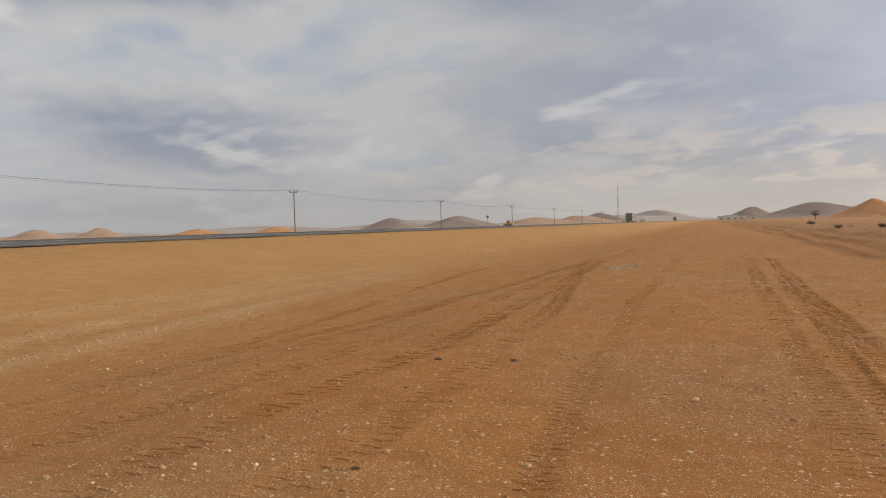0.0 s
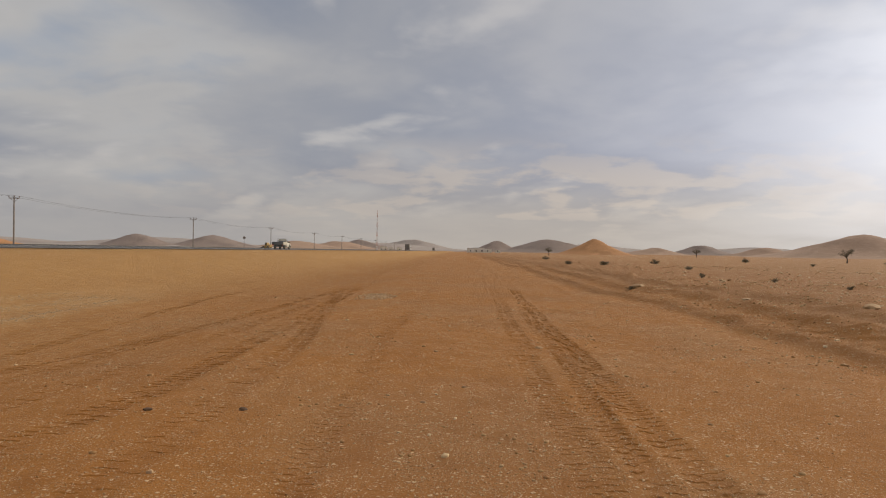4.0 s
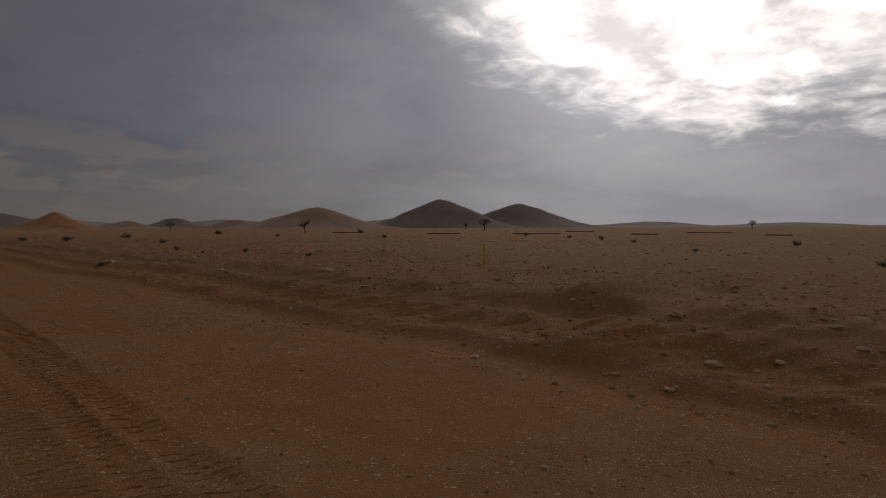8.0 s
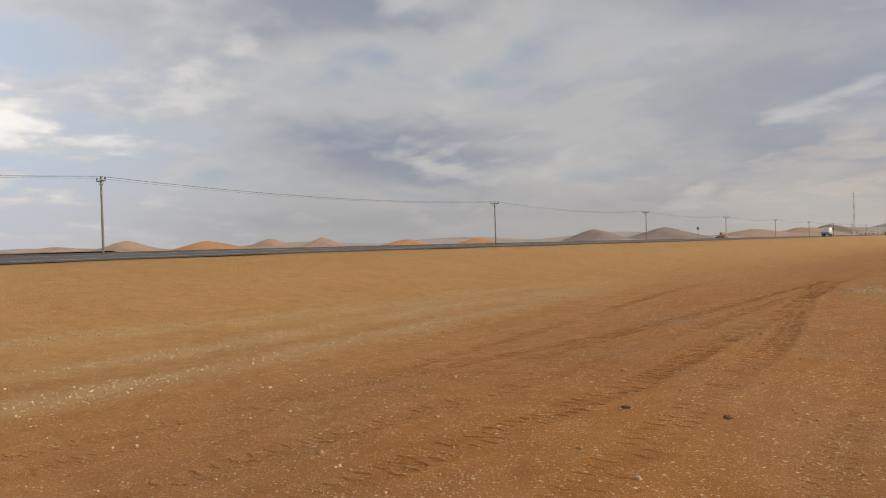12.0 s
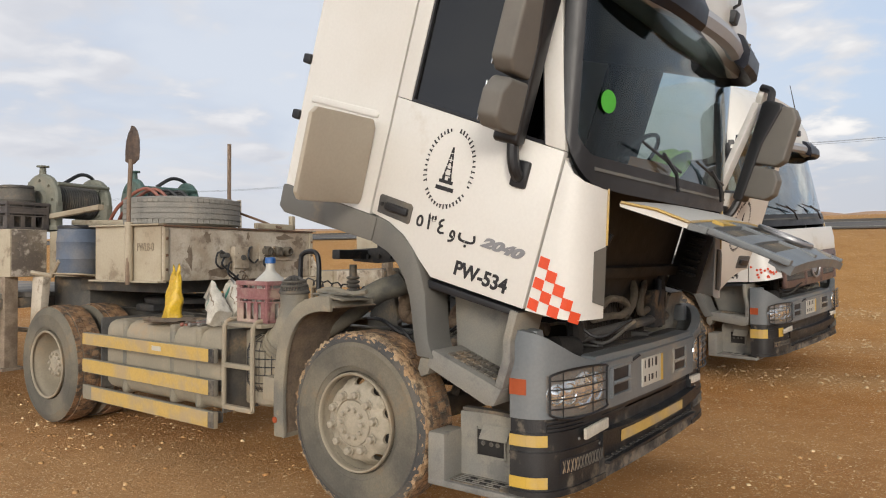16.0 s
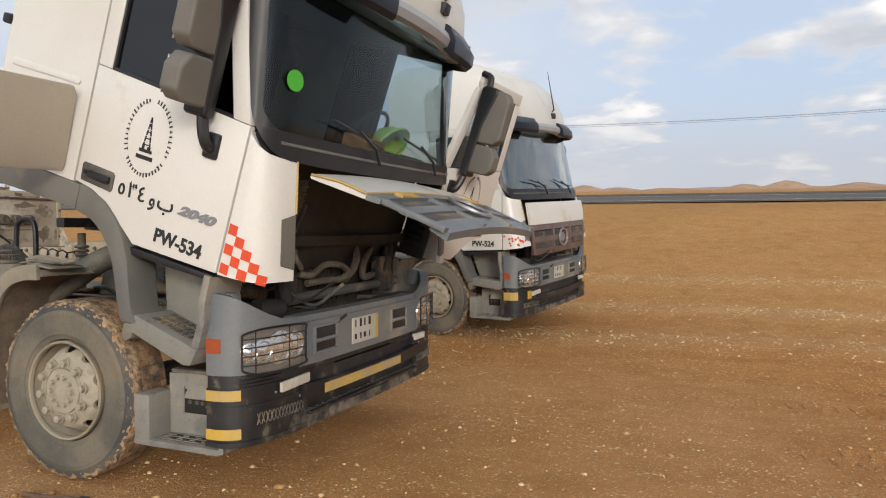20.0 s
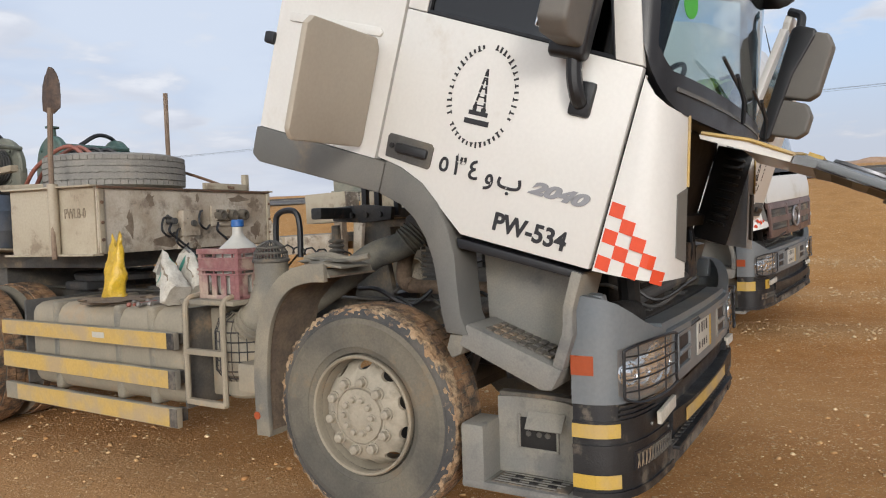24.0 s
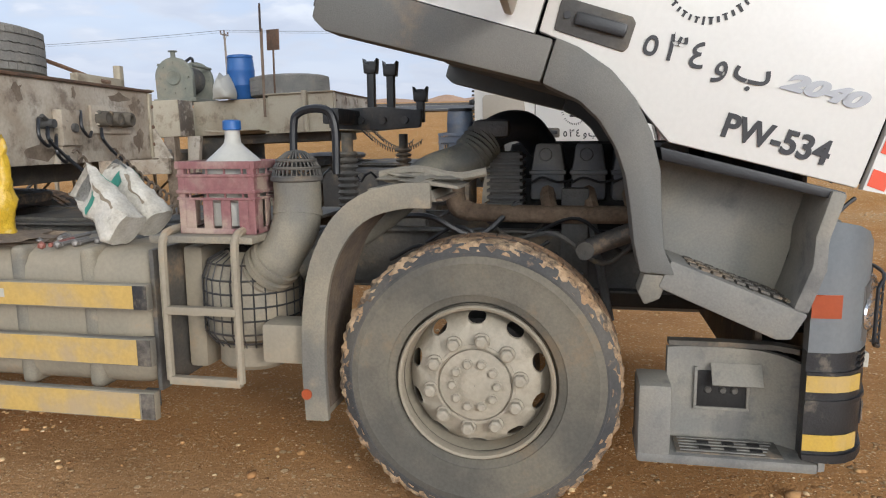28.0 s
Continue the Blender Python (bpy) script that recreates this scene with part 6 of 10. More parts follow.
        for z in (0.775, 0.822, 0.868, 0.912):
            tubepart("guard_wire", [(x, y, z) for x, y in gp], 0.0035, black_plastic, lamp, 5)
        for x, y in gp[1:4:2]:
            tubepart("guard_wire", [(x, y, 0.728), (x, y, 0.955)], 0.0035, black_plastic, lamp, 5)
        rim = [(*gp[0], 0.775), (*gp[0], 0.912), (gp[0][0] * 0.995, gp[0][1] + 0.004, 0.938), (*gp[1], 0.956), (*gp[2], 0.962), (*gp[3], 0.960), (gp[4][0], gp[4][1], 0.948), (*gp[4], 0.915), (*gp[4], 0.77), (gp[4][0], gp[4][1], 0.735), (*gp[3], 0.722), (*gp[2], 0.722), (*gp[1], 0.728), (gp[0][0] * 0.995, gp[0][1] + 0.004, 0.748), (*gp[0], 0.775)]
        tubepart("lamp_guard", rim, 0.0065, black_plastic, lamp, 6)
        # lower step
        bm = bm_new()
        lo, hi = (min(s * 1.0, s * 1.245), 0.575, 0.292), (max(s * 1.0, s * 1.245), 1.165, 0.330)
        a_box(bm, lo, hi, 0.014)
        a_box(bm, (min(s * 1.05, s * 1.243), 0.575, 0.31), (max(s * 1.05, s * 1.243), 0.688, 0.575), 0.018)
        step = P("lower_step", bm, step_dust, "dusty lower entrance step with a torn panel")
        bm = bm_new()
        wall_strip(bm, [(s * x, y) for x, y in ((1.085, 0.685), (1.078, 0.76), (1.076, 0.90), (1.082, 1.00), (1.10, 1.07), (1.14, 1.125), (1.19, 1.165), (1.236, 1.185))], 0.305, [0.668, 0.672, 0.672, 0.668, 0.655, 0.64, 0.62, 0.60], 0.025)
        part("step_panel", bm, step_dust, step)
        bm = bm_new()
        wall_strip(bm, [(s * x, y) for x, y in ((1.075, 0.69), (1.070, 0.90), (1.085, 1.05), (1.13, 1.115))], 0.672, 0.690, 0.05)
        part("panel_top", bm, chassis_grey, step)
        # the panel stays whole: a black block draws the shaded hole
        bm = bm_new()
        a_box(bm, (min(s * 1.074, s * 1.0835), 0.790, 0.450), (max(s * 1.074, s * 1.0835), 0.962, 0.585), 0.004)
        part("opening_dark", bm, shaded_black, step)
        for lo, hi in (((0.780, 0.440), (0.972, 0.452)), ((0.780, 0.452), (0.792, 0.600)), ((0.960, 0.452), (0.972, 0.560))):
            bm = bm_new()
            a_box(bm, (min(s * 1.076, s * 1.090), lo[0], lo[1]), (max(s * 1.076, s * 1.090), hi[0], hi[1]), 0.004)
            part("opening_rim", bm, step_dust, step)
        bm = bm_new()
        a_prism(bm, [(s * 1.085, 0.610), (s * 1.135, 0.548), (s * 1.139, 0.552), (s * 1.090, 0.618)], 0.835, 1.005, 0.0, None, "y")
        part("bent_flap", bm, step_dust, step, "bent-out flap of the torn panel")
        for y in (0.83, 0.88, 0.92):
            bm = bm_new()
            a_cyl(bm, (s * 1.0825, y, 0.515), (s * 1.092, y, 0.515), 0.014, 0.010, 8)
            part("bolt", bm, chassis_grey, step)
        bm = bm_new()
        a_box(bm, (min(s * 1.095, s * 1.225), 0.71, 0.329), (max(s * 1.095, s * 1.225), 1.06, 0.336), 0.003)
        tread = part("step_tread", bm, chassis_grey, step, "worn ribbed tread plate")
        for j in range(5):
            bm = bm_new()
            x = 1.108 + j * 0.025
            a_box(bm, (min(s * x, s * (x + 0.007)), 0.725, 0.3355), (max(s * x, s * (x + 0.007)), 1.045 - 0.01 * j, 0.340), 0.001)
            part("tread_rib", bm, step_dust, tread)
        # slots are not cut: raised black blocks draw their shaded insides
        for i in range(3):
            for j in range(2):
                bm = bm_new()
                x, y = 1.130 + j * 0.048, 0.79 + i * 0.085
                a_box(bm, (min(s * x, s * (x + 0.018)), y, 0.3345), (max(s * x, s * (x + 0.018)), y + 0.04, 0.3410), 0)
                part("tread_slot_dark", bm, shaded_black, tread, flat=True)
    # frame
    for s in (1, -1):
        bm = bm_new()
        a_prism(bm, [(s * 0.37, 0.72), (s * 0.45, 0.72), (s * 0.45, 0.73), (s * 0.38, 0.73), (s * 0.38, 0.99), (s * 0.45, 0.99), (s * 0.45, 1.0), (s * 0.37, 1.0)], -4.6, 1.2, 0, None, "y")
        rail = P("frame_rail", bm, chassis_grey)
        bm = bm_new()
        for k in range(38):
            a_cyl(bm, (s * 0.372, -4.4 + k * 0.15, 0.80 + 0.12 * (k % 2)), (s * 0.385, -4.4 + k * 0.15, 0.80 + 0.12 * (k % 2)), 0.014, None, 6)
        part("frame_bolts", bm, chassis_grey, rail)
    for y in (-4.5, -3.0, -1.8, -0.7):
        bm = bm_new()
        a_box(bm, (-0.37, y - 0.06, 0.75), (0.37, y + 0.06, 0.97), 0.01)
        P("cross_member", bm, chassis_grey)
    bm = bm_new()
    a_cyl(bm, (-0.95, 0, 0.50), (0.95, 0, 0.50), 0.065)
    a_box(bm, (-0.8, -0.05, 0.40), (0.8, 0.05, 0.52), 0.02)
    P("front_axle", bm, chassis_grey)
    bm = bm_new()
    a_cyl(bm, (-0.9, -3.78, 0.53), (0.9, -3.78, 0.53), 0.10)
    a_ball(bm, (0, -3.78, 0.53), 0.24)
    P("rear_axle", bm, chassis_grey)
    # engine
    head_grey = mat("head_grey", (0.065, 0.070, 0.078), 0.5, other=(0.130, 0.118, 0.098), amount=0.7, scale=6, grain=0.1, bump=0.15)
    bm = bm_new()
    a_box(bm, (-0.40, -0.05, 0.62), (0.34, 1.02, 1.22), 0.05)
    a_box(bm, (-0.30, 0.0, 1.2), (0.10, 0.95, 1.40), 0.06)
    eng = P("engine", bm, shaded_black, "black engine block, darkened for the shade of the bay")
    for k in range(4):
        y = 0.215 + k * 0.18
        bm = bm_new()
        a_prism(bm, [(y - 0.078, 1.14), (y + 0.078, 1.14), (y + 0.076, 1.28), (y + 0.058, 1.395), (y - 0.055, 1.395), (y - 0.074, 1.28)], 0.12, 0.44, 0.018)
        head = part("cylinder_head", bm, head_grey, eng)
        bm = bm_new()
        a_box(bm, (0.20, y - 0.082, 1.255), (0.452, y + 0.082, 1.275), 0.006)
        part("cover_flange", bm, head_grey, head)
        bm = bm_new()
        a_cyl(bm, (0.44, y - 0.01, 1.345), (0.452, y - 0.01, 1.345), 0.030, 0.026, 14)
        part("cover_boss", bm, head_grey, head)
        tubepart("fuel_line", [(0.45, y - 0.07, 1.22), (0.50, y - 0.02, 1.245), (0.50, y + 0.05, 1.225), (0.47, y + 0.11, 1.235)], 0.006, black_plastic, eng, 6)
        bm = bm_new()
        a_tube(bm, curve_pts([(0.42, y, 1.18), (0.50, y + 0.01, 1.13), (0.52, y + 0.03, 1.085)], 4), 0.035, 8)
        part("exhaust_branch", bm, manifold_rust, eng)
    tubepart("exhaust_manifold", [(0.52, -0.14, 1.09), (0.53, 0.2, 1.085), (0.53, 0.6, 1.085), (0.53, 0.92, 1.08)], 0.040, manifold_rust, eng, 12, "rusty exhaust manifold")
    tubepart("exhaust_elbow", [(0.52, -0.12, 1.09), (0.50, -0.19, 1.12), (0.47, -0.20, 1.24), (0.44, -0.16, 1.35)], 0.046, manifold_rust, eng, 12)
    bm = bm_new()
    a_box(bm, (0.34, -0.04, 1.08), (0.51, 0.10, 1.36), 0.02)
    comp = part("compressor", bm, chassis_grey, eng)
    for k in range(8):
        bm = bm_new()
        a_box(bm, (0.33, -0.05, 1.12 + k * 0.030), (0.53, 0.11, 1.135 + k * 0.030), 0.003)
        part("cooling_fin", bm, chassis_grey, comp)
    bm = bm_new()
    a_cyl(bm, (0.43, -0.05, 1.36), (0.43, -0.05, 1.47), 0.07, 0.06)
    a_box(bm, (0.36, -0.10, 1.42), (0.62, 0.06, 1.50), 0.03)
    part("turbo_cover", bm, dark_metal, eng)
    # the fat air pipe from the filter to the engine, with its folded sleeve
    bm = bm_new()
    pp = curve_pts([(0.98, -0.78, 0.92), (0.90, -0.62, 1.00), (0.80, -0.44, 1.13), (0.68, -0.28, 1.27), (0.60, -0.13, 1.33), (0.54, -0.05, 1.42), (0.49, 0.04, 1.47), (0.40, 0.12, 1.46), (0.28, 0.18, 1.38)], 6)
    a_tube(bm, pp[:28], 0.077, 18)
    pipe = P("air_pipe", bm, pipe_dust, "fat dusty air pipe")
    tubepart("pipe_elbow", pp[27:], 0.070, black_plastic, pipe, 18, "black rubber elbow into the engine", smooth=False)
    bm = bm_new()
    for k in range(6):
        c = pp[25 + k]
        d = (pp[26 + k] - pp[24 + k]).normalized()
        a_cyl(bm, c - d * 0.008, c, 0.079, 0.090, 18)
        a_cyl(bm, c, c + d * 0.008, 0.090, 0.079, 18)
    part("pipe_folds", bm, pipe_dust, pipe)
    # spring leg, tilt ram, hoses in the wheel house
    bm = bm_new()
    a_box(bm, (0.45, 0.28, 0.80), (0.52, 0.40, 1.20), 0.015)
    a_tube(bm, [(0.50, 0.30, 0.80), (0.52, 0.24, 0.62)], 0.03, 8)
    a_tube(bm, [(0.50, 0.40, 1.12), (0.56, 0.50, 0.62)], 0.02, 8)
    P("engine_mount", bm, chassis_grey)
    ram = tubepart("steering_ram", [(0.80, 0.40, 0.98), (0.80, 0.62, 1.07)], 0.038, dark_metal, truck, 14)
    bm = bm_new()
    a_cyl(bm, (0.76, 0.385, 0.972), (0.84, 0.385, 0.972), 0.036, None, 18)
    part("ram_eye", bm, chassis_grey, ram)
    tubepart("ram_rod", [(0.80, 0.61, 1.066), (0.80, 0.80, 1.14)], 0.020, galvanised, ram, 10)
    rnd = random.Random(11)
    for k in range(16):
        y = -0.6 + 1.5 * rnd.random()
        z = 0.75 + 0.4 * rnd.random()
        x = 0.40 + 0.25 * rnd.random()
        tubepart("hose", [(x, y, z), (x + 0.06, y + 0.18, z + 0.10 * rnd.random()), (x + 0.03, y + 0.38, z - 0.08), (x - 0.05, y + 0.55, z + 0.06 * rnd.random())], 0.007 + 0.007 * rnd.random(), black_plastic if k % 4 else chassis_grey, truck, 6)
    blk("fog_guard", (-0.9, 1.02, 0.45), (0.9, 1.05, 0.70), dark_metal, 0.01)
    # radiator and pipes behind the flap
    blk("radiator", (-0.62, 1.00, 0.80), (0.46, 1.08, 1.40), radiator_dust, 0.02, "dusty brown radiator")
    blk("header_tank", (-0.90, 1.02, 1.35), (-0.10, 1.13, 1.55), shaded_black, 0.02)
    blk("relay_box", (0.44, 1.06, 1.40), (0.56, 1.14, 1.47), milk_plastic, 0.02)
    for k in range(26):
        shared("radiator_fin", "radiator_fin", lambda: (lambda b: (a_box(b, (0, 1.08, 0.84), (0.006, 1.088, 1.36), 0), b)[1])(bm_new()), radiator_dust, truck, Matrix.Translation((-0.58 + k * 0.039, 0, 0)))
    for k, (pts, r, mt) in enumerate((
            ([(0.44, 1.12, 1.20), (0.36, 1.16, 1.19), (0.21, 1.17, 1.25), (0.02, 1.18, 1.235), (-0.05, 1.18, 1.185), (0.04, 1.18, 1.145), (0.20, 1.18, 1.15), (0.40, 1.15, 1.14)], 0.022, pipe_tan),
            ([(-0.26, 1.12, 1.36), (-0.22, 1.16, 1.29), (-0.14, 1.18, 1.21), (-0.02, 1.18, 1.14)], 0.026, pipe_tan),
            ([(-0.50, 1.12, 1.34), (-0.36, 1.17, 1.30), (-0.28, 1.18, 1.23), (-0.28, 1.18, 1.14), (-0.46, 1.16, 1.15)], 0.024, pipe_tan),
            ([(-0.55, 1.14, 1.10), (-0.58, 1.18, 1.2), (-0.66, 1.16, 1.34)], 0.03, black_plastic),
            ([(0.80, 1.10, 1.56), (0.74, 1.16, 1.40), (0.70, 1.17, 1.22), (0.66, 1.17, 1.05)], 0.05, shaded_black),
            ([(-0.75, 1.12, 1.02), (-0.70, 1.16, 1.2), (-0.78, 1.12, 1.45)], 0.045, shaded_black),
            ([(0.62, 1.15, 1.05), (0.2, 1.17, 1.065), (-0.4, 1.17, 1.075), (-0.85, 1.15, 1.08)], 0.032, chassis_grey),
            ([(0.60, 1.16, 1.62), (0.50, 1.17, 1.50), (0.48, 1.17, 1.42)], 0.012, black_plastic),
            ([(0.52, 1.14, 1.36), (0.56, 1.18, 1.30), (0.50, 1.18, 1.24)], 0.018, pipe_tan),
            ([(0.9, 1.12, 1.02), (0.84, 1.20, 1.03), (0.76, 1.20, 1.02)], 0.055, shaded_black))):
        tubepart("coolant_hose", pts, r, mt, truck, 10)
    bm = bm_new()
    a_cyl(bm, (0.80, 1.22, 1.02), (0.95, 1.18, 1.04), 0.065, 0.055)
    P("filler_neck", bm, shaded_black)
    bm = bm_new()
    a_box(bm, (-0.72, 1.12, 1.02), (-0.50, 1.20, 1.28), 0.02)
    P("bracket", bm, dark_metal)
    if tilt:
        tubepart("flap_stay", [(0.86, 1.25, 1.25), (0.90, 1.48, 1.62)], 0.012, black_plastic, truck, 8)
    blk("radiator_cross_bar", (-0.98, 1.12, 0.92), (0.98, 1.22, 0.98), dark_metal, 0.015)
    # wheels
    front_wheel(truck, Matrix.Translation((1.06, 0, 0.53)) @ Matrix.Rotation(radians(0.4), 4, "X"))
    front_wheel(truck, Matrix.Translation((-1.06, 0, 0.53)) @ Matrix.Rotation(math.pi, 4, "Z"))
    dual_wheel(truck, Matrix.Translation((1.09, -3.79, 0.53)))
    dual_wheel(truck, Matrix.Translation((-1.09, -3.79, 0.53)) @ Matrix.Rotation(math.pi, 4, "Z"))
    # fifth wheel
    bm = bm_new()
    a_lathe(bm, [(1.10, 0.05), (1.115, 0.06), (1.115, 0.46), (1.10, 0.48), (1.06, 0.47), (1.05, 0.10)], (0, -3.35, 0), "z", 40)
    a_box(bm, (-0.55, -3.5, 0.99), (0.55, -3.2, 1.06), 0.02)
    P("fifth_wheel", bm, dark_metal, "greasy coupling plate")
    blk("deck_plate", (-0.37, -2.7, 1.0), (0.37, -1.0, 1.02), chassis_grey, 0.004)
    # rear cab support with its locks
    bm = bm_new()
    a_box(bm, (-0.95, -0.78, 1.49), (0.62, -0.70, 1.56), 0.012)
    a_prism(bm, [(-0.86, 1.475), (-0.62, 1.46), (-0.40, 1.475), (-0.39, 1.555), (-0.60, 1.575), (-0.86, 1.565)], 0.28, 0.32, 0.008)
    for k in range(4):
        a_cyl(bm, (0.325, -0.80 + k * 0.11, 1.51), (0.345, -0.80 + k * 0.11, 1.51), 0.018)
    sup = P("cab_support", bm, dark_metal, "black cab support beam")
    for y, h in ((-0.67, 1.80), (-0.57, 1.785), (-0.42, 1.66)):
        bm = bm_new()
        a_box(bm, (0.19, y - 0.019, 1.50), (0.23, y + 0.019, h), 0.006)
        a_prism(bm, [(y - 0.030, h - 0.06), (y + 0.030, h - 0.06), (y + 0.036, h + 0.015), (y + 0.014, h - 0.015), (y - 0.014, h - 0.015), (y - 0.036, h + 0.015)], 0.18, 0.24, 0.005)
        part("cab_lock", bm, black_plastic, sup)
    for x in (0.46, -0.60):
        bm = bm_new()
        a_cyl(bm, (x, -0.72, 1.05), (x, -0.72, 1.45), 0.028)
        for k in range(9):
            a_lathe(bm, [(0.0, 0.040), (0.012, 0.052), (0.024, 0.040)], (x, -0.72, 1.10 + k * 0.030), "z", 16)
        part("cab_spring", bm, chassis_grey, sup)
        bm = bm_new()
        a_prism(bm, [(-0.66, 1.0), (-0.36, 1.0), (-0.40, 1.22), (-0.50, 1.28), (-0.60, 1.22)], x - 0.14, x - 0.09, 0.01)
        part("spring_bracket", bm, chassis_grey, sup)
    tubepart("air_coil", [(0.1 + 0.03 * math.cos(k * 1.3), -1.6 + k * 0.022, 1.30 - 0.002 * k + 0.03 * math.sin(k * 1.3)) for k in range(46)], 0.007, black_plastic, truck, 5, smooth=False)
    # mudguard behind the front wheel
    for s in (1, -1):
        arc = [(-0.615, 0.365), (-0.622, 0.60), (-0.610, 0.80), (-0.575, 0.97), (-0.50, 1.11), (-0.40, 1.195), (-0.27, 1.235), (-0.15, 1.24)]
        arc = [(p.y, p.z) for p in curve_pts([(0, y, z) for y, z in arc], 4)]
        inn = [(y + 0.030 * (1 if i < 16 else 0.5), z - 0.012 - 0.001 * i) for i, (y, z) in enumerate(arc)]
        bm = bm_new()
        a_prism(bm, arc + inn[::-1], s * 0.88, s * 1.236, 0.0)
        rim_out, rim_in = [], []
        for k in range(len(arc)):
            (ya, za), (yb, zb) = arc[max(k - 1, 0)], arc[min(k + 1, len(arc) - 1)]
            ln = math.hypot(yb - ya, zb - za)
            ny, nz = -(zb - za) / ln, (yb - ya) / ln
            rim_out.append((arc[k][0] + ny * 0.030, arc[k][1] + nz * 0.030))
            rim_in.append((arc[k][0] - ny * 0.062, arc[k][1] - nz * 0.062))
        a_prism(bm, rim_out + rim_in[::-1], s * 1.232, s * 1.262, 0.006)
        guard = P("mudguard", bm, dusty_plastic, "dusty broken-edged mudguard" if s > 0 else "")
        if s > 0:
            bm = bm_new()
            a_prism(bm, [(-0.38, 1.228), (-0.15, 1.258), (-0.05, 1.245), (-0.05, 1.256), (-0.16, 1.274), (-0.38, 1.246)], 1.02, 1.25, 0.003)
            a_ball(bm, (1.15, -0.22, 1.278), 0.10, None, 3, (0.8, 1.3, 0.20), 0.8)
            a_tube(bm, curve_pts([(1.15, -0.36, 1.29), (1.16, -0.22, 1.31), (1.14, -0.08, 1.285), (1.13, 0.03, 1.30)], 4), 0.016, 7)
            part("torn_flap", bm, dusty_plastic, guard, "torn end of the mudguard wrapped with rag")
            bm = bm_new()
            a_cyl(bm, (1.258, -0.635, 0.47), (1.268, -0.635, 0.47), 0.022, 0.020, 16)
            part("reflector", bm, amber_lens, guard, "small round reflector")
            bm = bm_new()
            a_prism(bm, [(y + 0.034, z - 0.03) for y, z in arc[1:]] + [(y + 0.040, z - 0.038) for y, z in arc[:0:-1]], 0.89, 1.23, 0.0)
            part("guard_lining", bm, rag_brown, guard, "rough dark lining")
    if not near:
        blk("fuel_tank", (0.52, -2.95, 0.40), (1.14, -1.35, 0.98), chassis_grey, 0.12)
        return
    # fuel tank with its straps
    bm = bm_new()
    a_box(bm, (0.52, -2.97, 0.40), (1.15, -1.33, 0.985), 0.13, None, 4)
    tank = P("fuel_tank", bm, rim_paint, "dust-covered fuel tank")
    for y in (-2.62, -1.95, -1.62):
        bm = bm_new()
        a_box(bm, (0.51, y - 0.035, 0.392), (1.158, y + 0.035, 0.993), 0.13, None, 4)
        part("tank_strap", bm, dusty_plastic, tank)
    bm = bm_new()
    a_box(bm, (0.52, -1.335, 0.40), (1.15, -1.315, 0.99), 0.004)
    part("tank_bracket", bm, chassis_grey, tank)
    bm = bm_new()
    a_box(bm, (0.52, -3.0, 0.40), (1.15, -2.98, 0.99), 0.004)
    part("tank_bracket", bm, chassis_grey, tank)
    bm = bm_new()
    a_cyl(bm, (0.98, -2.35, 0.985), (0.98, -2.35, 1.02), 0.06)
    part("tank_cap", bm, black_plastic, tank)
    for z0, z1, tape in ((0.765, 0.868, 0), (0.535, 0.650, 1), (0.312, 0.428, 2)):
        bm = bm_new()
        a_box(bm, (1.215, -3.10, z0), (1.252, -1.285, z1), 0.006)
        board = P("side_guard_board", bm, dusty_plastic, "side guard board with yellow tape")
        bm = bm_new()
        y0 = -3.10 if tape < 2 else -2.95
        a_box(bm, (1.252, y0, z0 + 0.006), (1.255, -1.335 - 0.01 * tape, z1 - 0.006), 0)
        part("yellow_tape", bm, dusty_yellow, board, flat=True)
        bm = bm_new()
        a_box(bm, (1.14, -2.73, z0 + 0.02), (1.216, -2.67, z1 - 0.02), 0.004)
        part("board_bracket", bm, chassis_grey, board)
        bm = bm_new()
        a_box(bm, (1.14, -1.39, z0 + 0.02), (1.216, -1.33, z1 - 0.02), 0.004)
        part("board_bracket", bm, chassis_grey, board)
        bm = bm_new()
        a_box(bm, (1.2515, -1.345, z0 + 0.004), (1.2575, -1.287, z1 - 0.004), 0.002)
        part("end_cap", bm, worn_black, board, "scuffed dark board end")
    bm = bm_new()
    a_box(bm, (1.255, -2.05, 0.80), (1.258, -1.93, 0.835), 0)
    P("guard_label", bm, milk_plastic, flat=True)
    # ladder frame
    bm = bm_new()
    for y in (-1.235, -0.93):
        a_tube(bm, curve_pts([(0.80, y, 1.072), (1.10, y, 1.072), (1.19, y, 1.045), (1.205, y, 0.93), (1.205, y, 0.475)], 4), 0.017, 8)
    for z in (0.478, 0.765):
        a_box(bm, (1.185, -1.235, z - 0.02), (1.222, -0.93, z + 0.012), 0.004)
    P("ladder_frame", bm, rim_paint, "grey steel step frame")
    bm = bm_new()
    a_box(bm, (0.55, -1.30, 1.026), (1.19, -0.86, 1.054), 0.006)
    a_box(bm, (0.55, -1.29, 0.42), (0.60, -0.92, 1.035), 0.006)
    P("battery_shelf", bm, dusty_plastic)
    blk("battery_box", (0.55, -1.29, 0.45), (0.98, -1.20, 0.98), rim_paint, 0.02)
    # air filter in its wire basket, elbow and grated intake
    bm = bm_new()
    a_lathe(bm, [(0.60, 0.001), (0.60, 0.15), (0.62, 0.185), (0.70, 0.20), (0.86, 0.20), (0.93, 0.17), (0.97, 0.10)], (0.94, -0.99, 0), "z", 32)
    filt = P("air_filter", bm, dusty_plastic, "round air filter in a wire basket")
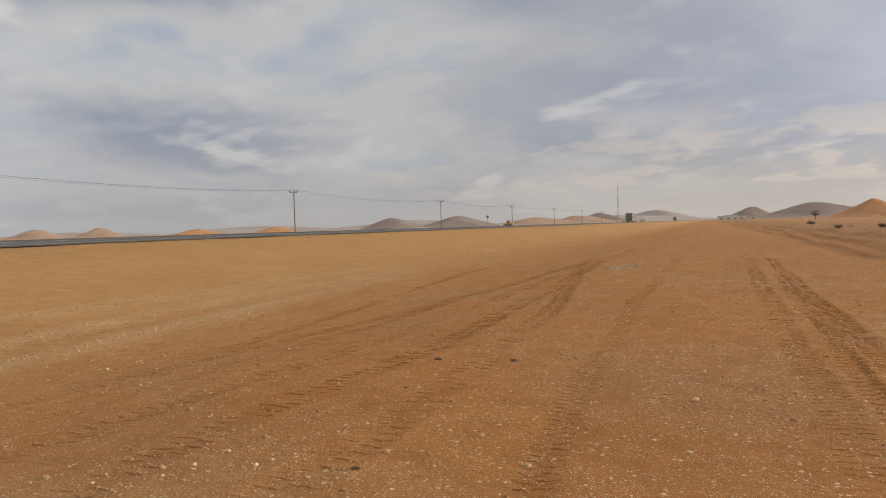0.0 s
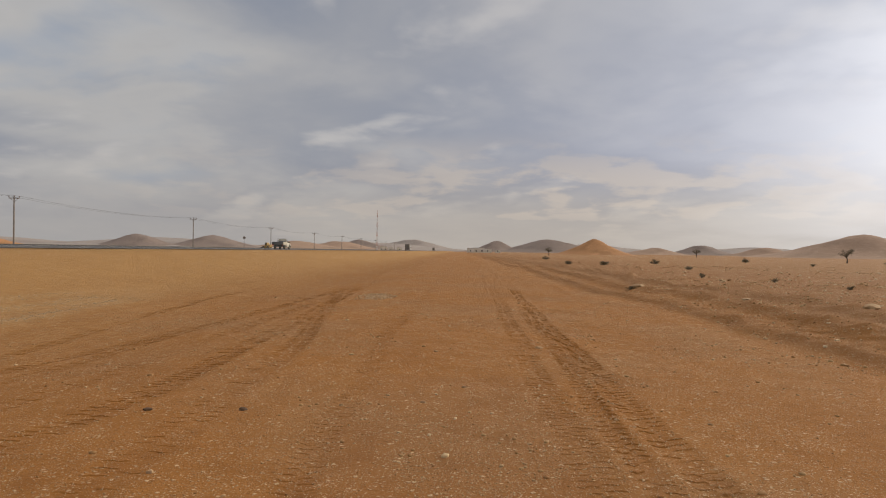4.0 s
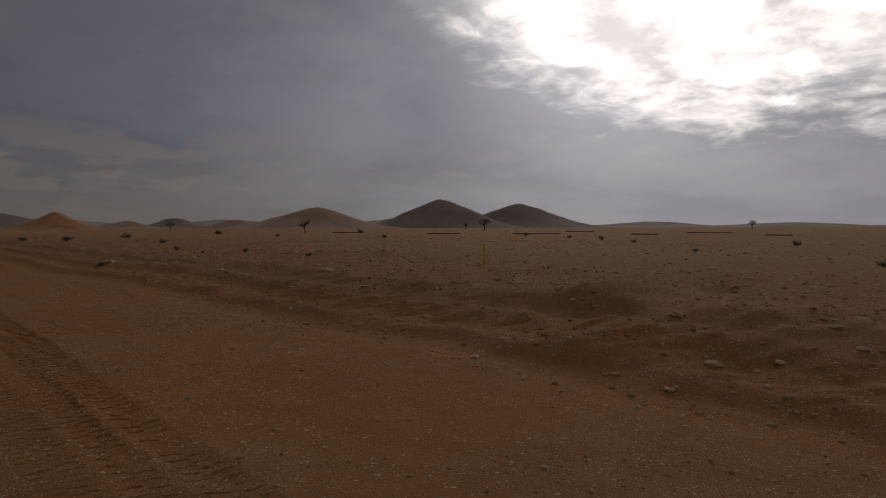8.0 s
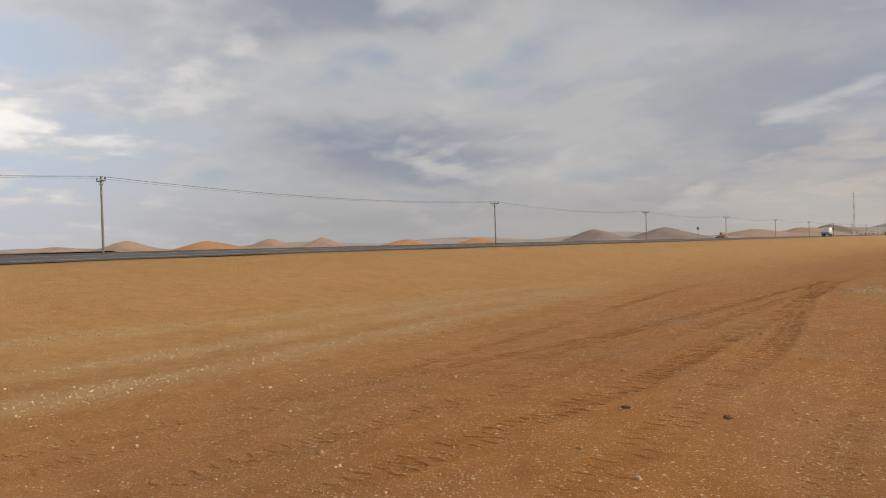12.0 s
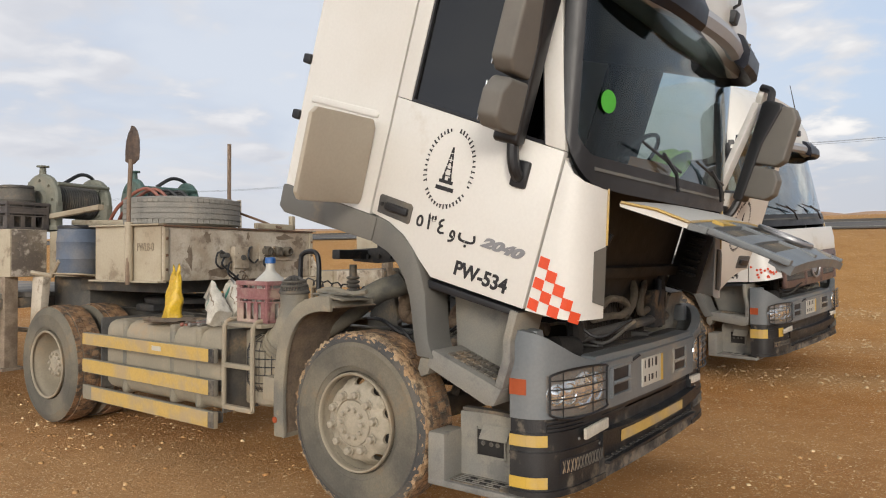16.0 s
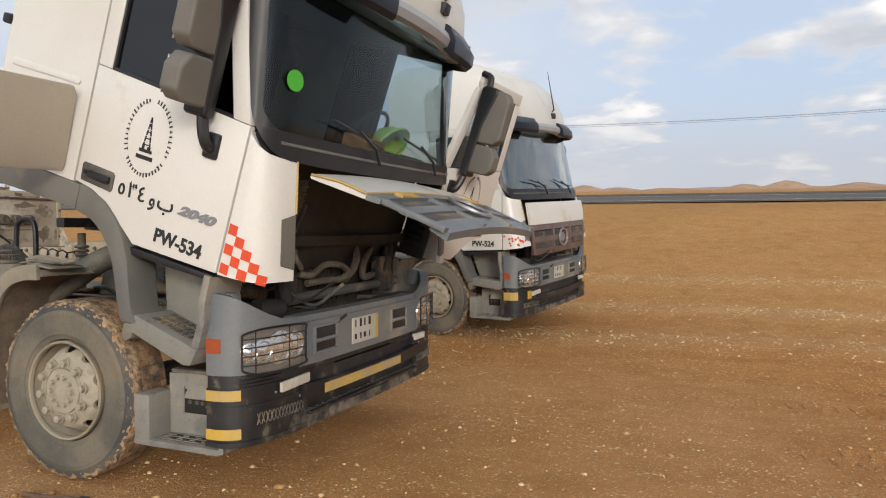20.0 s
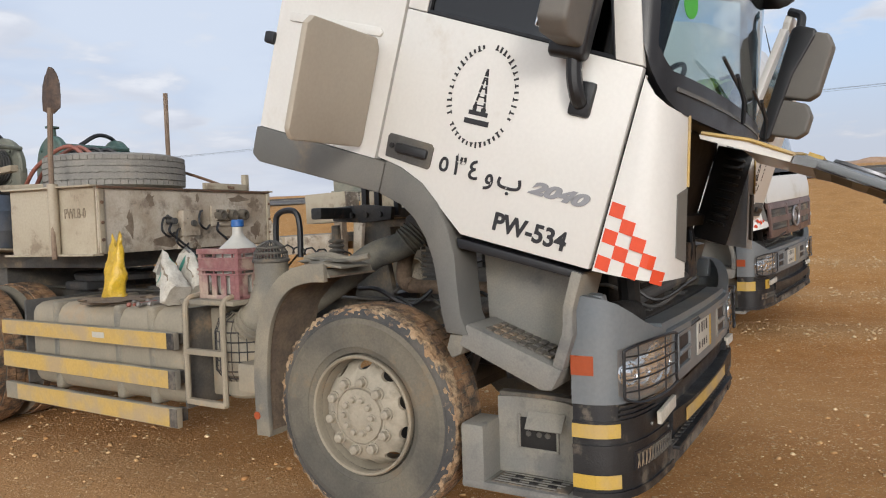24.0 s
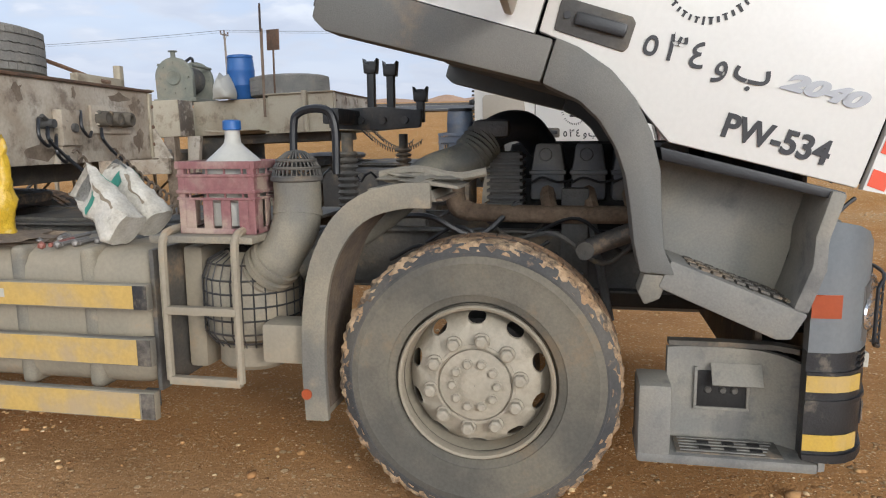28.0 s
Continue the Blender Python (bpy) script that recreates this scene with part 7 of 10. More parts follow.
    for k in range(28):
        a = 2 * math.pi * k / 28
        tubepart("basket_wire", [(0.94 + q * math.cos(a), -0.99 + q * math.sin(a), z) for q, z in ((0.165, 0.585), (0.205, 0.64), (0.205, 0.86), (0.178, 0.935), (0.12, 0.965))], 0.0030, dark_metal, filt, 4, smooth=False)
    for z, q in ((0.60, 0.178), (0.645, 0.206), (0.70, 0.206), (0.755, 0.206), (0.81, 0.206), (0.865, 0.204), (0.925, 0.183)):
        bm = bm_new()
        a_lathe(bm, [(z, q), (z + 0.004, q + 0.003), (z + 0.008, q)], (0.94, -0.99, 0), "z", 28)
        part("basket_ring", bm, dark_metal, filt)
    bm = bm_new()
    a_lathe(bm, [(0.48, 0.001), (0.48, 0.13), (0.50, 0.15), (0.58, 0.15), (0.60, 0.12)], (0.94, -0.99, 0), "z", 28)
    part("dust_bowl", bm, rim_paint, filt)
    bm = bm_new()
    course = curve_pts([(0.985, -0.965, 0.84), (1.03, -0.88, 0.90), (1.045, -0.80, 0.98), (1.02, -0.755, 1.08), (1.0, -0.75, 1.16), (1.0, -0.75, 1.262)], 6)
    a_tube(bm, course, [0.090] * 6 + [0.096] * 4 + [0.098, 0.094, 0.090, 0.088, 0.088, 0.090] + [0.094] * (len(course) - 16), 22)
    for k, q in ((5, 0.108), (7, 0.112), (9, 0.110), (22, 0.099)):
        d = (course[k + 1] - course[k - 1]).normalized()
        a_cyl(bm, course[k] - d * 0.012, course[k] + d * 0.012, q, q, 24)
    part("intake_elbow", bm, dusty_plastic, filt, "cracked intake elbow")
    bm = bm_new()
    a_lathe(bm, [(1.255, 0.090), (1.262, 0.104), (1.275, 0.104), (1.282, 0.094)], (1.0, -0.75, 0), "z", 28, True)
    cage = part("intake_cage", bm, chassis_grey, filt, "domed wire intake cage")
    for k in range(16):
        a = math.pi * k / 16
        pts = []
        for q in np.linspace(-1, 1, 9):
            r = 0.096 * math.sin(q * math.pi / 2)
            pts.append((1.0 + r * math.cos(a), -0.75 + r * math.sin(a), 1.275 + 0.105 * math.cos(q * math.pi / 2)))
        tubepart("cage_wire", pts, 0.0035, chassis_grey, cage, 4, smooth=False)
    for h, r in ((0.03, 0.093), (0.06, 0.080)):
        bm = bm_new()
        a_lathe(bm, [(1.275 + h, r), (1.281 + h, r + 0.003), (1.287 + h, r)], (1.0, -0.75, 0), "z", 24)
        part("cage_ring", bm, chassis_grey, cage)
    tubepart("grab_hoop", [(0.90, -0.80, 1.05), (0.90, -0.80, 1.44), (0.90, -0.77, 1.53), (0.90, -0.66, 1.54), (0.90, -0.62, 1.47), (0.90, -0.62, 1.28)], 0.017, black_plastic, truck, 8, "bent black tube hoop")
    bm = bm_new()
    a_box(bm, (1.05, -0.84, 0.56), (1.20, -0.66, 0.72), 0.02)
    P("bracket_plate", bm, rim_paint)


def make_truck(m, tilt, number, near, label):
    t = empty("tractor_truck", m, label, "truck", "tractor trucks parked side by side")
    make_cab(t, tilt, tilt == 0, number)
    make_chassis(t, near, tilt)
    return t


TRUCK_ONE = pose(-6.5, -6.0, -0.058, 0, -3.0, 0)
TRUCK_TWO = pose(-12.48, -5.99, -0.30, 0, 0, -8.9)
truck_one = make_truck(TRUCK_ONE, 17.0, "PW-534", True, "dusty white tractor truck, cab tipped forward, radiator flap open")
truck_two = make_truck(TRUCK_TWO, 0.0, "PW-524", False, "white and grey tractor truck, cab down, parked on sand")

# ---- low-bed trailers; X to their right, Y ahead, the origin under the middle of the gooseneck's front face ----
def make_trailer(m, label):
    t = empty("lowbed_trailer", m, label, "trailer", "low-bed trailers behind the trucks")

    def P(name, bm, material, lab="", parent=t, flat=False):
        return part(name, bm, material, parent, lab, flat=flat)

    # gooseneck: front box, narrower back part, shoulder boxes over the bed's front
    bm = bm_new()
    a_box(bm, (-0.95, -0.86, 1.30), (0.95, 0.0, 1.77), 0.008)
    neck = P("gooseneck", bm, cream_paint, "cream gooseneck box with chipped paint")
    bm = bm_new()
    a_box(bm, (-0.64, -2.05, 1.31), (0.64, -0.86, 1.76), 0.008)
    part("neck_back", bm, cream_paint, neck)
    bm = bm_new()
    a_box(bm, (-0.94, 0.002, 1.30), (0.94, 0.012, 1.765), 0.004)
    part("front_plate", bm, worn_cream, neck, "front plate with paint flaked to bare metal")
    writing("PWLB-0", 0.10, on_side(0.953, -0.19, 1.555), faded_ink, neck, 0.0, 0.62, 0.0, "faded stencilled fleet mark")
    for s in (1, -1):
        bm = bm_new()
        for z in (1.29, 1.768):
            a_box(bm, (s * 0.955 - 0.05, -0.90, z), (s * 0.955 + 0.035, 0.015, z + 0.014), 0.003)
        part("flange", bm, cream_paint, neck)
        bm = bm_new()
        a_cyl(bm, (s * 0.985, -0.36, 1.30), (s * 0.985, -0.36, 1.80), 0.035, None, 12)
        part("socket_pipe", bm, cream_paint, neck)
        bm = bm_new()
        a_box(bm, (min(s * 0.66, s * 1.02), -2.85, 1.31), (max(s * 0.66, s * 1.02), -2.06, 1.775), 0.008)
        P("shoulder_box", bm, cream_paint, "cream side box")
        bm = bm_new()
        a_box(bm, (min(s * 0.67, s * 1.01), -2.058, 1.315), (max(s * 0.67, s * 1.01), -2.05, 1.77), 0.002)
        P("shoulder_plate", bm, peeling_paint, "steel plate with peeling cream paint")
        bm = bm_new()
        a_prism(bm, [(s * 0.64, 1.315), (s * 1.00, 1.345), (s * 1.00, 1.36), (s * 0.64, 1.33)], -1.62, -1.0, 0.004, None, "y")
        a_tube(bm, [(s * 1.02, -1.70, 1.36), (s * 0.98, -1.45, 1.33), (s * 1.0, -1.30, 1.47)], 0.022, 6)
        P("barrel_bracket", bm, cream_paint)
        bm = bm_new()
        a_box(bm, (min(s * 0.89, s * 1.02), -2.30, 0.42), (max(s * 0.89, s * 1.02), -2.15, 1.31), 0.01)
        a_box(bm, (min(s * 0.85, s * 1.06), -2.34, 0.40), (max(s * 0.85, s * 1.06), -2.11, 0.43), 0.004)
        P("landing_leg", bm, flaked_steel, "rusty landing leg")
        bm = bm_new()
        a_prism(bm, [(-2.10, 1.31), (-1.92, 1.31), (-2.02, 0.62), (-2.16, 0.62)], s * 0.70, s * 0.78, 0.006)
        P("neck_post", bm, worn_cream)
    # hoses, couplings and welded plates on the front
    bm = bm_new()
    a_box(bm, (0.02, 0.012, 1.40), (0.20, 0.07, 1.60), 0.01)
    part("welded_plate", bm, worn_cream, neck)
    bm = bm_new()
    a_box(bm, (-0.45, 0.012, 1.52), (-0.20, 0.05, 1.60), 0.008)
    part("welded_plate", bm, worn_cream, neck)
    bm = bm_new()
    a_prism(bm, [(0.05, 1.30), (0.22, 1.30), (0.16, 1.46), (0.08, 1.46)], 0.01, 0.05, 0.004, None, "y")
    part("welded_plate", bm, worn_cream, neck)
    for x, z in ((0.30, 1.52), (0.10, 1.50), (-0.25, 1.56), (-0.38, 1.56)):
        bm = bm_new()
        a_cyl(bm, (x, 0.01, z), (x, 0.09, z), 0.028, 0.024, 12)
        a_tube(bm, [(x - 0.03, 0.05, z), (x + 0.06, 0.06, z + 0.04)], 0.012, 6)
        part("hose_coupling", bm, chassis_grey, neck)
    bm = bm_new()
    a_box(bm, (-0.62, 0.012, 1.47), (-0.16, 0.030, 1.64), 0.006)
    socket_plate = part("socket_plate", bm, worn_cream, neck)
    for x in (-0.24, -0.38, -0.52):
        bm = bm_new()
        a_lathe(bm, [(0.028, 0.050), (0.085, 0.047), (0.095, 0.040), (0.095, 0.026), (0.050, 0.022), (0.050, 0.001)], (x, 0, 1.56), "y", 18)
        part("socket", bm, pipe_tan, socket_plate)
    bm = bm_new()
    a_prism(bm, [(0.0, 1.58), (0.0, 1.30), (0.16, 1.30)], -0.93, -0.915, 0.0)
    part("gusset", bm, worn_cream, neck)
    bm = bm_new()
    a_box(bm, (-0.94, 0.012, 1.757), (0.94, 0.030, 1.775), 0.004)
    part("top_flange", bm, rust, neck, "rusty top flange")
    for s in (1, -1):
        bm = bm_new()
        a_box(bm, (s * 0.915 - 0.022, 0.013, 1.31), (s * 0.915 + 0.022, 0.030, 1.752), 0.004)
        part("edge_strip", bm, cream_paint, neck, "pale welded edge strip")
        for z in (1.40, 1.52, 1.66):
            bm = bm_new()
            a_cyl(bm, (s * 0.915, 0.030, z), (s * 0.915, 0.040, z), 0.013, 0.011, 8)
            part("strip_bolt", bm, rust, neck)
    for x, z, w, d in ((-0.72, 1.66, 0.075, 0.06), (-0.50, 1.70, 0.16, 0.035), (0.46, 1.68, 0.05, 0.07), (-0.02, 1.70, 0.03, 0.045), (-0.74, 1.42, 0.10, 0.09), (0.30, 1.37, 0.14, 0.06), (0.66, 1.50, 0.06, 0.11)):
        bm = bm_new()
        rr = random.Random(int(x * 100) + 300)
        ring = [(x + w * (0.3 + 0.9 * rr.random()) * math.cos(q * math.pi / 7), z + d * (0.3 + 0.9 * rr.random()) * math.sin(q * math.pi / 7)) for q in range(14)]
        a_prism(bm, ring, 0.0122, 0.0136, 0.0, None, "y")
        part("bare_patch", bm, flaked_steel, neck, "patch of bare rusty metal")
    for k, (x, z) in enumerate(((0.34, 1.55), (0.20, 1.46), (-0.05, 1.60))):
        tubepart("cable", [(x, 0.03, z), (x + 0.07, 0.07, z - 0.02), (x + 0.10, 0.09, z - 0.10), (x + 0.02, 0.08, z - 0.15), (x - 0.06, 0.05, z - 0.12)], 0.009, black_plastic, neck, 6)
    for k, x in enumerate((0.32, -0.2)):
        tubepart("cable", [(x, 0.06, 1.50), (x + 0.06, 0.10, 1.44), (x - 0.03, 0.09, 1.38), (x - 0.12, 0.12, 1.30), (x - 0.2, 0.25, 1.15)], 0.010, black_plastic, neck, 6)
    for x, swing in ((0.12, 0.10), (-0.28, -0.06)):
        pts = []
        for k in range(150):
            f = k / 149
            c = Vector((x + swing * f, 0.08 + 0.75 * f, 1.36 - 0.34 * math.sin(math.pi * f * 0.75)))
            pts.append(c + Vector((0.028 * math.cos(k * 0.9), 0, 0.028 * math.sin(k * 0.9))))
        bm = bm_new()
        a_tube(bm, pts, 0.008, 5)
        part("coiled_air_line", bm, rag_brown, neck, "dusty coiled air line")
    # king-pin plate, bed with its planks, side beams, truss
    bm = bm_new()
    a_box(bm, (-0.6, -1.6, 1.18), (0.6, -0.2, 1.30), 0.02)
    a_box(bm, (-0.5, -2.2, 0.90), (0.5, -1.6, 1.31), 0.02)
    P("king_pin_plate", bm, chassis_grey)
    for s in (1, -1):
        bm = bm_new()
        a_box(bm, (min(s * 1.10, s * 1.16), -8.4, 0.84), (max(s * 1.10, s * 1.16), -2.18, 1.13), 0.006)
        beam = P("side_beam", bm, worn_cream if s < 0 else cream_paint, "cream side beam with chipped front end")
        bm = bm_new()
        a_box(bm, (min(s * 1.10, s * 1.163), -3.2, 0.845), (max(s * 1.10, s * 1.163), -2.177, 1.125), 0.004)
        part("chipped_end", bm, worn_cream, beam)
        for k in range(6):
            bm = bm_new()
            y = -3.3 - 0.8 * k
            a_box(bm, (min(s * 1.15, s * 1.19), y - 0.02, 0.86), (max(s * 1.15, s * 1.19), y + 0.02, 1.12), 0.004)
            part("beam_rib", bm, cream_paint, beam)
            bm = bm_new()
            a_cyl(bm, (s * 1.16, y - 0.3, 1.02), (s * 1.185, y - 0.3, 1.02), 0.035, 0.03, 10)
            part("lashing_ring", bm, chassis_grey, beam)
        bm = bm_new()
        a_box(bm, (min(s * 1.10, s * 1.16), -8.3, 0.40), (max(s * 1.10, s * 1.16), -3.75, 0.465), 0.004)
        rail = P("lower_rail", bm, cream_paint)
        for k in range(5):
            y = -3.85 - 0.75 * k
            bm = bm_new()
            a_box(bm, (min(s * 1.11, s * 1.15), y - 0.02, 0.46), (max(s * 1.11, s * 1.15), y + 0.02, 0.85), 0.003)
            part("rail_post", bm, cream_paint, rail)
            bm = bm_new()
            a_tube(bm, [(s * 1.13, y, 0.47), (s * 1.13, y + 0.45, 0.84)], 0.02, 5)
            part("rail_brace", bm, chassis_grey, rail)
    bm = bm_new()
    a_box(bm, (-1.10, -8.4, 1.0), (1.10, -2.18, 1.10), 0.004)
    P("bed_floor", bm, chassis_grey)
    for k in range(26):
        x0 = -1.155 + k * 0.0888
        shared("bed_plank", "bed_plank", lambda: (lambda b: (a_box(b, (0, -8.4, 1.102), (0.083, -2.2, 1.148), 0.005), b)[1])(bm_new()), deck_wood, t, Matrix.Translation((x0, 0, 0.0005 * ((k * 7) % 5))))
    for y in (-7.1, -7.95):
        for s in (1, -1):
            w = new("wheel")
            w.parent, w.matrix_local = t, Matrix.Translation((s * 0.98, y, 0.42)) @ Matrix.Rotation(0 if s > 0 else math.pi, 4, "Z") @ Matrix.Scale(0.79, 4)
            tagged(w, "dusty trailer wheel")
            shared("tyre", ("rt", 0.53), lambda: tyre_mesh(0.53, 0.30, 0.29), rubber, w)
            shared("tread", ("rtr", 0.53), lambda: tread_mesh(0.53, 0.29), tread_rubber, w)
            shared("rim", "rear_rim", bm_new, rim_paint, w)
            shared("hub", "rear_hub", bm_new, rim_paint, w)
    # raised loading ramps at the back end
    for s in (1, -1):
        bm = bm_new()
        for x in (-0.27, 0.0, 0.27):
            a_box(bm, (s * 0.70 + x - 0.03, -8.5, 1.12), (s * 0.70 + x + 0.03, -8.42, 2.92), 0.005)
        ramp_ob = P("loading_ramp", bm, worn_cream, "upright ladder-like loading ramp")
        for k in range(15):
            bm = bm_new()
            a_box(bm, (s * 0.70 - 0.27, -8.54, 1.2 + k * 0.118), (s * 0.70 + 0.27, -8.40, 1.235 + k * 0.118), 0.004)
            part("ramp_rung", bm, chassis_grey, ramp_ob)
        bm = bm_new()
        a_tube(bm, [(s * 0.70, -8.3, 1.9), (s * 0.70, -7.9, 1.15)], 0.02, 6)
        part("ramp_stay", bm, chassis_grey, ramp_ob)
    return t


def ribbed_tread(R, W):
    """Worn road tread: closed ribs with narrow grooves, notched along both shoulders."""
    bm = bm_new()
    h = W / 2
    edges = (-0.54, -0.20, 0.16, 0.54)
    for a, b in zip(edges, edges[1:]):
        rings = []
        for i in range(108):
            g = 2 * math.pi * i / 108
            z = 0.022 * (1 if i % 2 else -1)
            lo, hi = (a + 0.02 + z) * h, (b - 0.02 + z) * h
            rings.append([(x, r * math.cos(g), r * math.sin(g)) for x, r in ((lo, R - 0.016), (lo, R), (hi, R), (hi, R - 0.016))])
        vs = [[bm.verts.new(p) for p in ring] for ring in rings]
        for i in range(108):
            u, v = vs[i], vs[(i + 1) % 108]
            for j in range(3):
                bm.faces.new((u[j], u[j + 1], v[j + 1], v[j]))
    for i in range(60):
        m = Matrix.Rotation(2 * math.pi * i / 60, 4, "X")
        w = math.pi * R / 60 * 0.93
        for lo, hi in ((-0.84, -0.58), (0.58, 0.84)):
            a_box(bm, (lo * h, -w, R - 0.020), (hi * h, w, R - 0.003), 0.0, m)
    bmesh.ops.recalc_face_normals(bm, faces=bm.faces)
    return bm


def spare_tyre(m):
    t = empty("spare_tyre", m, "worn grey truck tyre lying flat on the gooseneck", "tyre", "spare tyres")
    b = part("casing", tyre_mesh(0.53, 0.30, 0.27), old_tyre, t)
    tr = shared("tread", "spare_tread", lambda: ribbed_tread(0.53, 0.27), old_tyre, t)
    for o in (b, tr):
        o.matrix_local = Matrix.Rotation(radians(90), 4, "Y")
    return t


def winch(m, paint, label):
    t = empty("winch", m, label, "winch", "winches on the goosenecks")

    def P(name, bm, material, lab=""):
        return part(name, bm, material, t, lab)
    for x in (-0.30, 0.30):
        bm = bm_new()
        a_lathe(bm, [(x - 0.035, 0.001), (x - 0.035, 0.25), (x - 0.02, 0.27), (x + 0.02, 0.27), (x + 0.035, 0.25), (x + 0.035, 0.001)], (0, 0, 0.32), "x", 32)
        a_box(bm, (x - 0.04, -0.26, 0.0), (x + 0.04, 0.26, 0.30), 0.01)
        P("end_housing", bm, paint)
        bm = bm_new()
        a_lathe(bm, [(x + 0.03, 0.001), (x + 0.06, 0.09), (x + 0.03, 0.11)], (0, 0, 0.32), "x", 20)
        for k in range(8):
            a = 2 * math.pi * k / 8
            a_cyl(bm, (x + 0.03, 0.20 * math.cos(a), 0.32 + 0.20 * math.sin(a)), (x + 0.055, 0.20 * math.cos(a), 0.32 + 0.20 * math.sin(a)), 0.016, None, 6)
        P("end_cover", bm, paint)
    bm = bm_new()
    prof = []
    for k in range(18):
        x = -0.24 + k * 0.028
        prof += [(x, 0.17), (x + 0.007, 0.183), (x + 0.021, 0.183)]
    a_lathe(bm, prof, (0, 0, 0.32), "x", 28)
    P("cable_drum", bm, chassis_grey, "drum wound with steel cable")
    bm = bm_new()
    a_tube(bm, [(-0.30, 0.24, 0.48), (0.30, 0.24, 0.48)], 0.02, 8)
    P("tie_bar", bm, paint)
    bm = bm_new()
    a_tube(bm, [(-0.30, -0.22, 0.50), (0.30, -0.22, 0.50)], 0.02, 8)
    P("tie_bar", bm, paint)
    bm = bm_new()
    a_box(bm, (-0.36, -0.30, 0.0), (0.36, 0.30, 0.05), 0.008)
    P("base_plate", bm, paint)
    bm = bm_new()
    a_cyl(bm, (0.30, 0, 0.57), (0.30, 0, 0.66), 0.035, 0.03, 12)
    a_cyl(bm, (0.30, 0, 0.66), (0.30, 0, 0.675), 0.06, 0.06, 12)
    P("filler_cap", bm, paint)
    tubepart("hose", [(0.05, 0.0, 0.52), (-0.1, 0.05, 0.62), (-0.28, 0.0, 0.60), (-0.34, -0.05, 0.50)], 0.02, black_plastic, t, 7)
    return t


def barrel(m, material, label, r=0.2, h=0.5):
    t = empty("plastic_barrel", m, label, "barrel")
    bm = bm_new()
    a_lathe(bm, [(0, 0.001), (0, r * 0.9), (0.02, r * 0.97), (h * 0.3, r), (h * 0.32, r * 1.03), (h * 0.36, r), (h * 0.64, r), (h * 0.67, r * 1.03), (h * 0.70, r), (h * 0.93, r * 0.95), (h * 0.96, r * 0.86), (h * 0.965, r * 0.7)], (0, 0, 0), "z", 28)
    part("drum", bm, material, t)
    bm = bm_new()
    a_lathe(bm, [(h * 0.955, r * 0.90), (h * 0.96, r * 0.95), (h * 1.0, r * 0.95), (h * 1.02, r * 0.90), (h * 1.02, 0.001)], (0, 0, 0), "z", 28)
    part("lid", bm, black_plastic if material is dull_blue else material, t)
    return t


def crate(m, material, label, sx=0.36, sy=0.30, h=0.27):
    """Plastic crate: rims, closed upper panels, broad slats below and ribs at the corners."""
    t = empty("plastic_crate", m, label, "crate")

    def ring(name, z, tall, out, thick):
        bm = bm_new()
        x, y = sx / 2 + out, sy / 2 + out
        for lo, hi in (((-x, -y, z), (x, -y + thick, z + tall)), ((-x, y - thick, z), (x, y, z + tall)), ((-x, -y + thick, z), (-x + thick, y - thick, z + tall)), ((x - thick, -y + thick, z), (x, y - thick, z + tall))):
            a_box(bm, lo, hi, 0.003)
        bmesh.ops.remove_doubles(bm, verts=bm.verts, dist=1e-4)
        part(name, bm, material, t)
    ring("top_rim", h - 0.030, 0.030, 0.006, 0.018)
    ring("upper_band", h - 0.062, 0.012, 0.004, 0.014)
    ring("middle_band", h * 0.56, 0.014, 0.006, 0.016)
    ring("lower_band", h * 0.47, 0.010, 0.004, 0.014)
    ring("foot", 0.0, 0.022, 0.0, 0.014)
    ring("side_panel", h * 0.59, h * 0.20, -0.001, 0.006)
    bm = bm_new()
    a_box(bm, (-sx / 2 + 0.012, -sy / 2 + 0.012, 0.0), (sx / 2 - 0.012, sy / 2 - 0.012, 0.012), 0)
    part("bottom", bm, material, t)
    for k in range(4):
        u = -sx / 2 + 0.05 + k * (sx - 0.10) / 3
        v = -sy / 2 + 0.05 + k * (sy - 0.10) / 3
        for x, y, a, b in ((u, -sy / 2 + 0.005, 0.020, 0.004), (u, sy / 2 - 0.005, 0.020, 0.004), (-sx / 2 + 0.005, v, 0.004, 0.020), (sx / 2 - 0.005, v, 0.004, 0.020)):
            bm = bm_new()
            a_box(bm, (x - a, y - b, 0.02), (x + a, y + b, h * 0.48), 0.002)
            part("slat", bm, material, t)
            bm = bm_new()
            q = 1.5 if b > a else 0.25
            g = 1.5 if a > b else 0.25
            a_box(bm, (x - a * q * 0.3 - 0.002, y - b * g * 0.3 - 0.002, 0.02), (x + a * q * 0.3 + 0.002, y + b * g * 0.3 + 0.002, h - 0.03), 0.001)
            part("rib", bm, material, t)
    for x in (-1, 1):
        for y in (-1, 1):
            bm = bm_new()
            a_box(bm, (min(x * sx / 2, x * (sx / 2 - 0.030)), min(y * sy / 2, y * (sy / 2 - 0.030)), 0.0), (max(x * sx / 2, x * (sx / 2 - 0.030)), max(y * sy / 2, y * (sy / 2 - 0.030)), h - 0.02), 0.006)
            part("corner_post", bm, material, t)
    return t


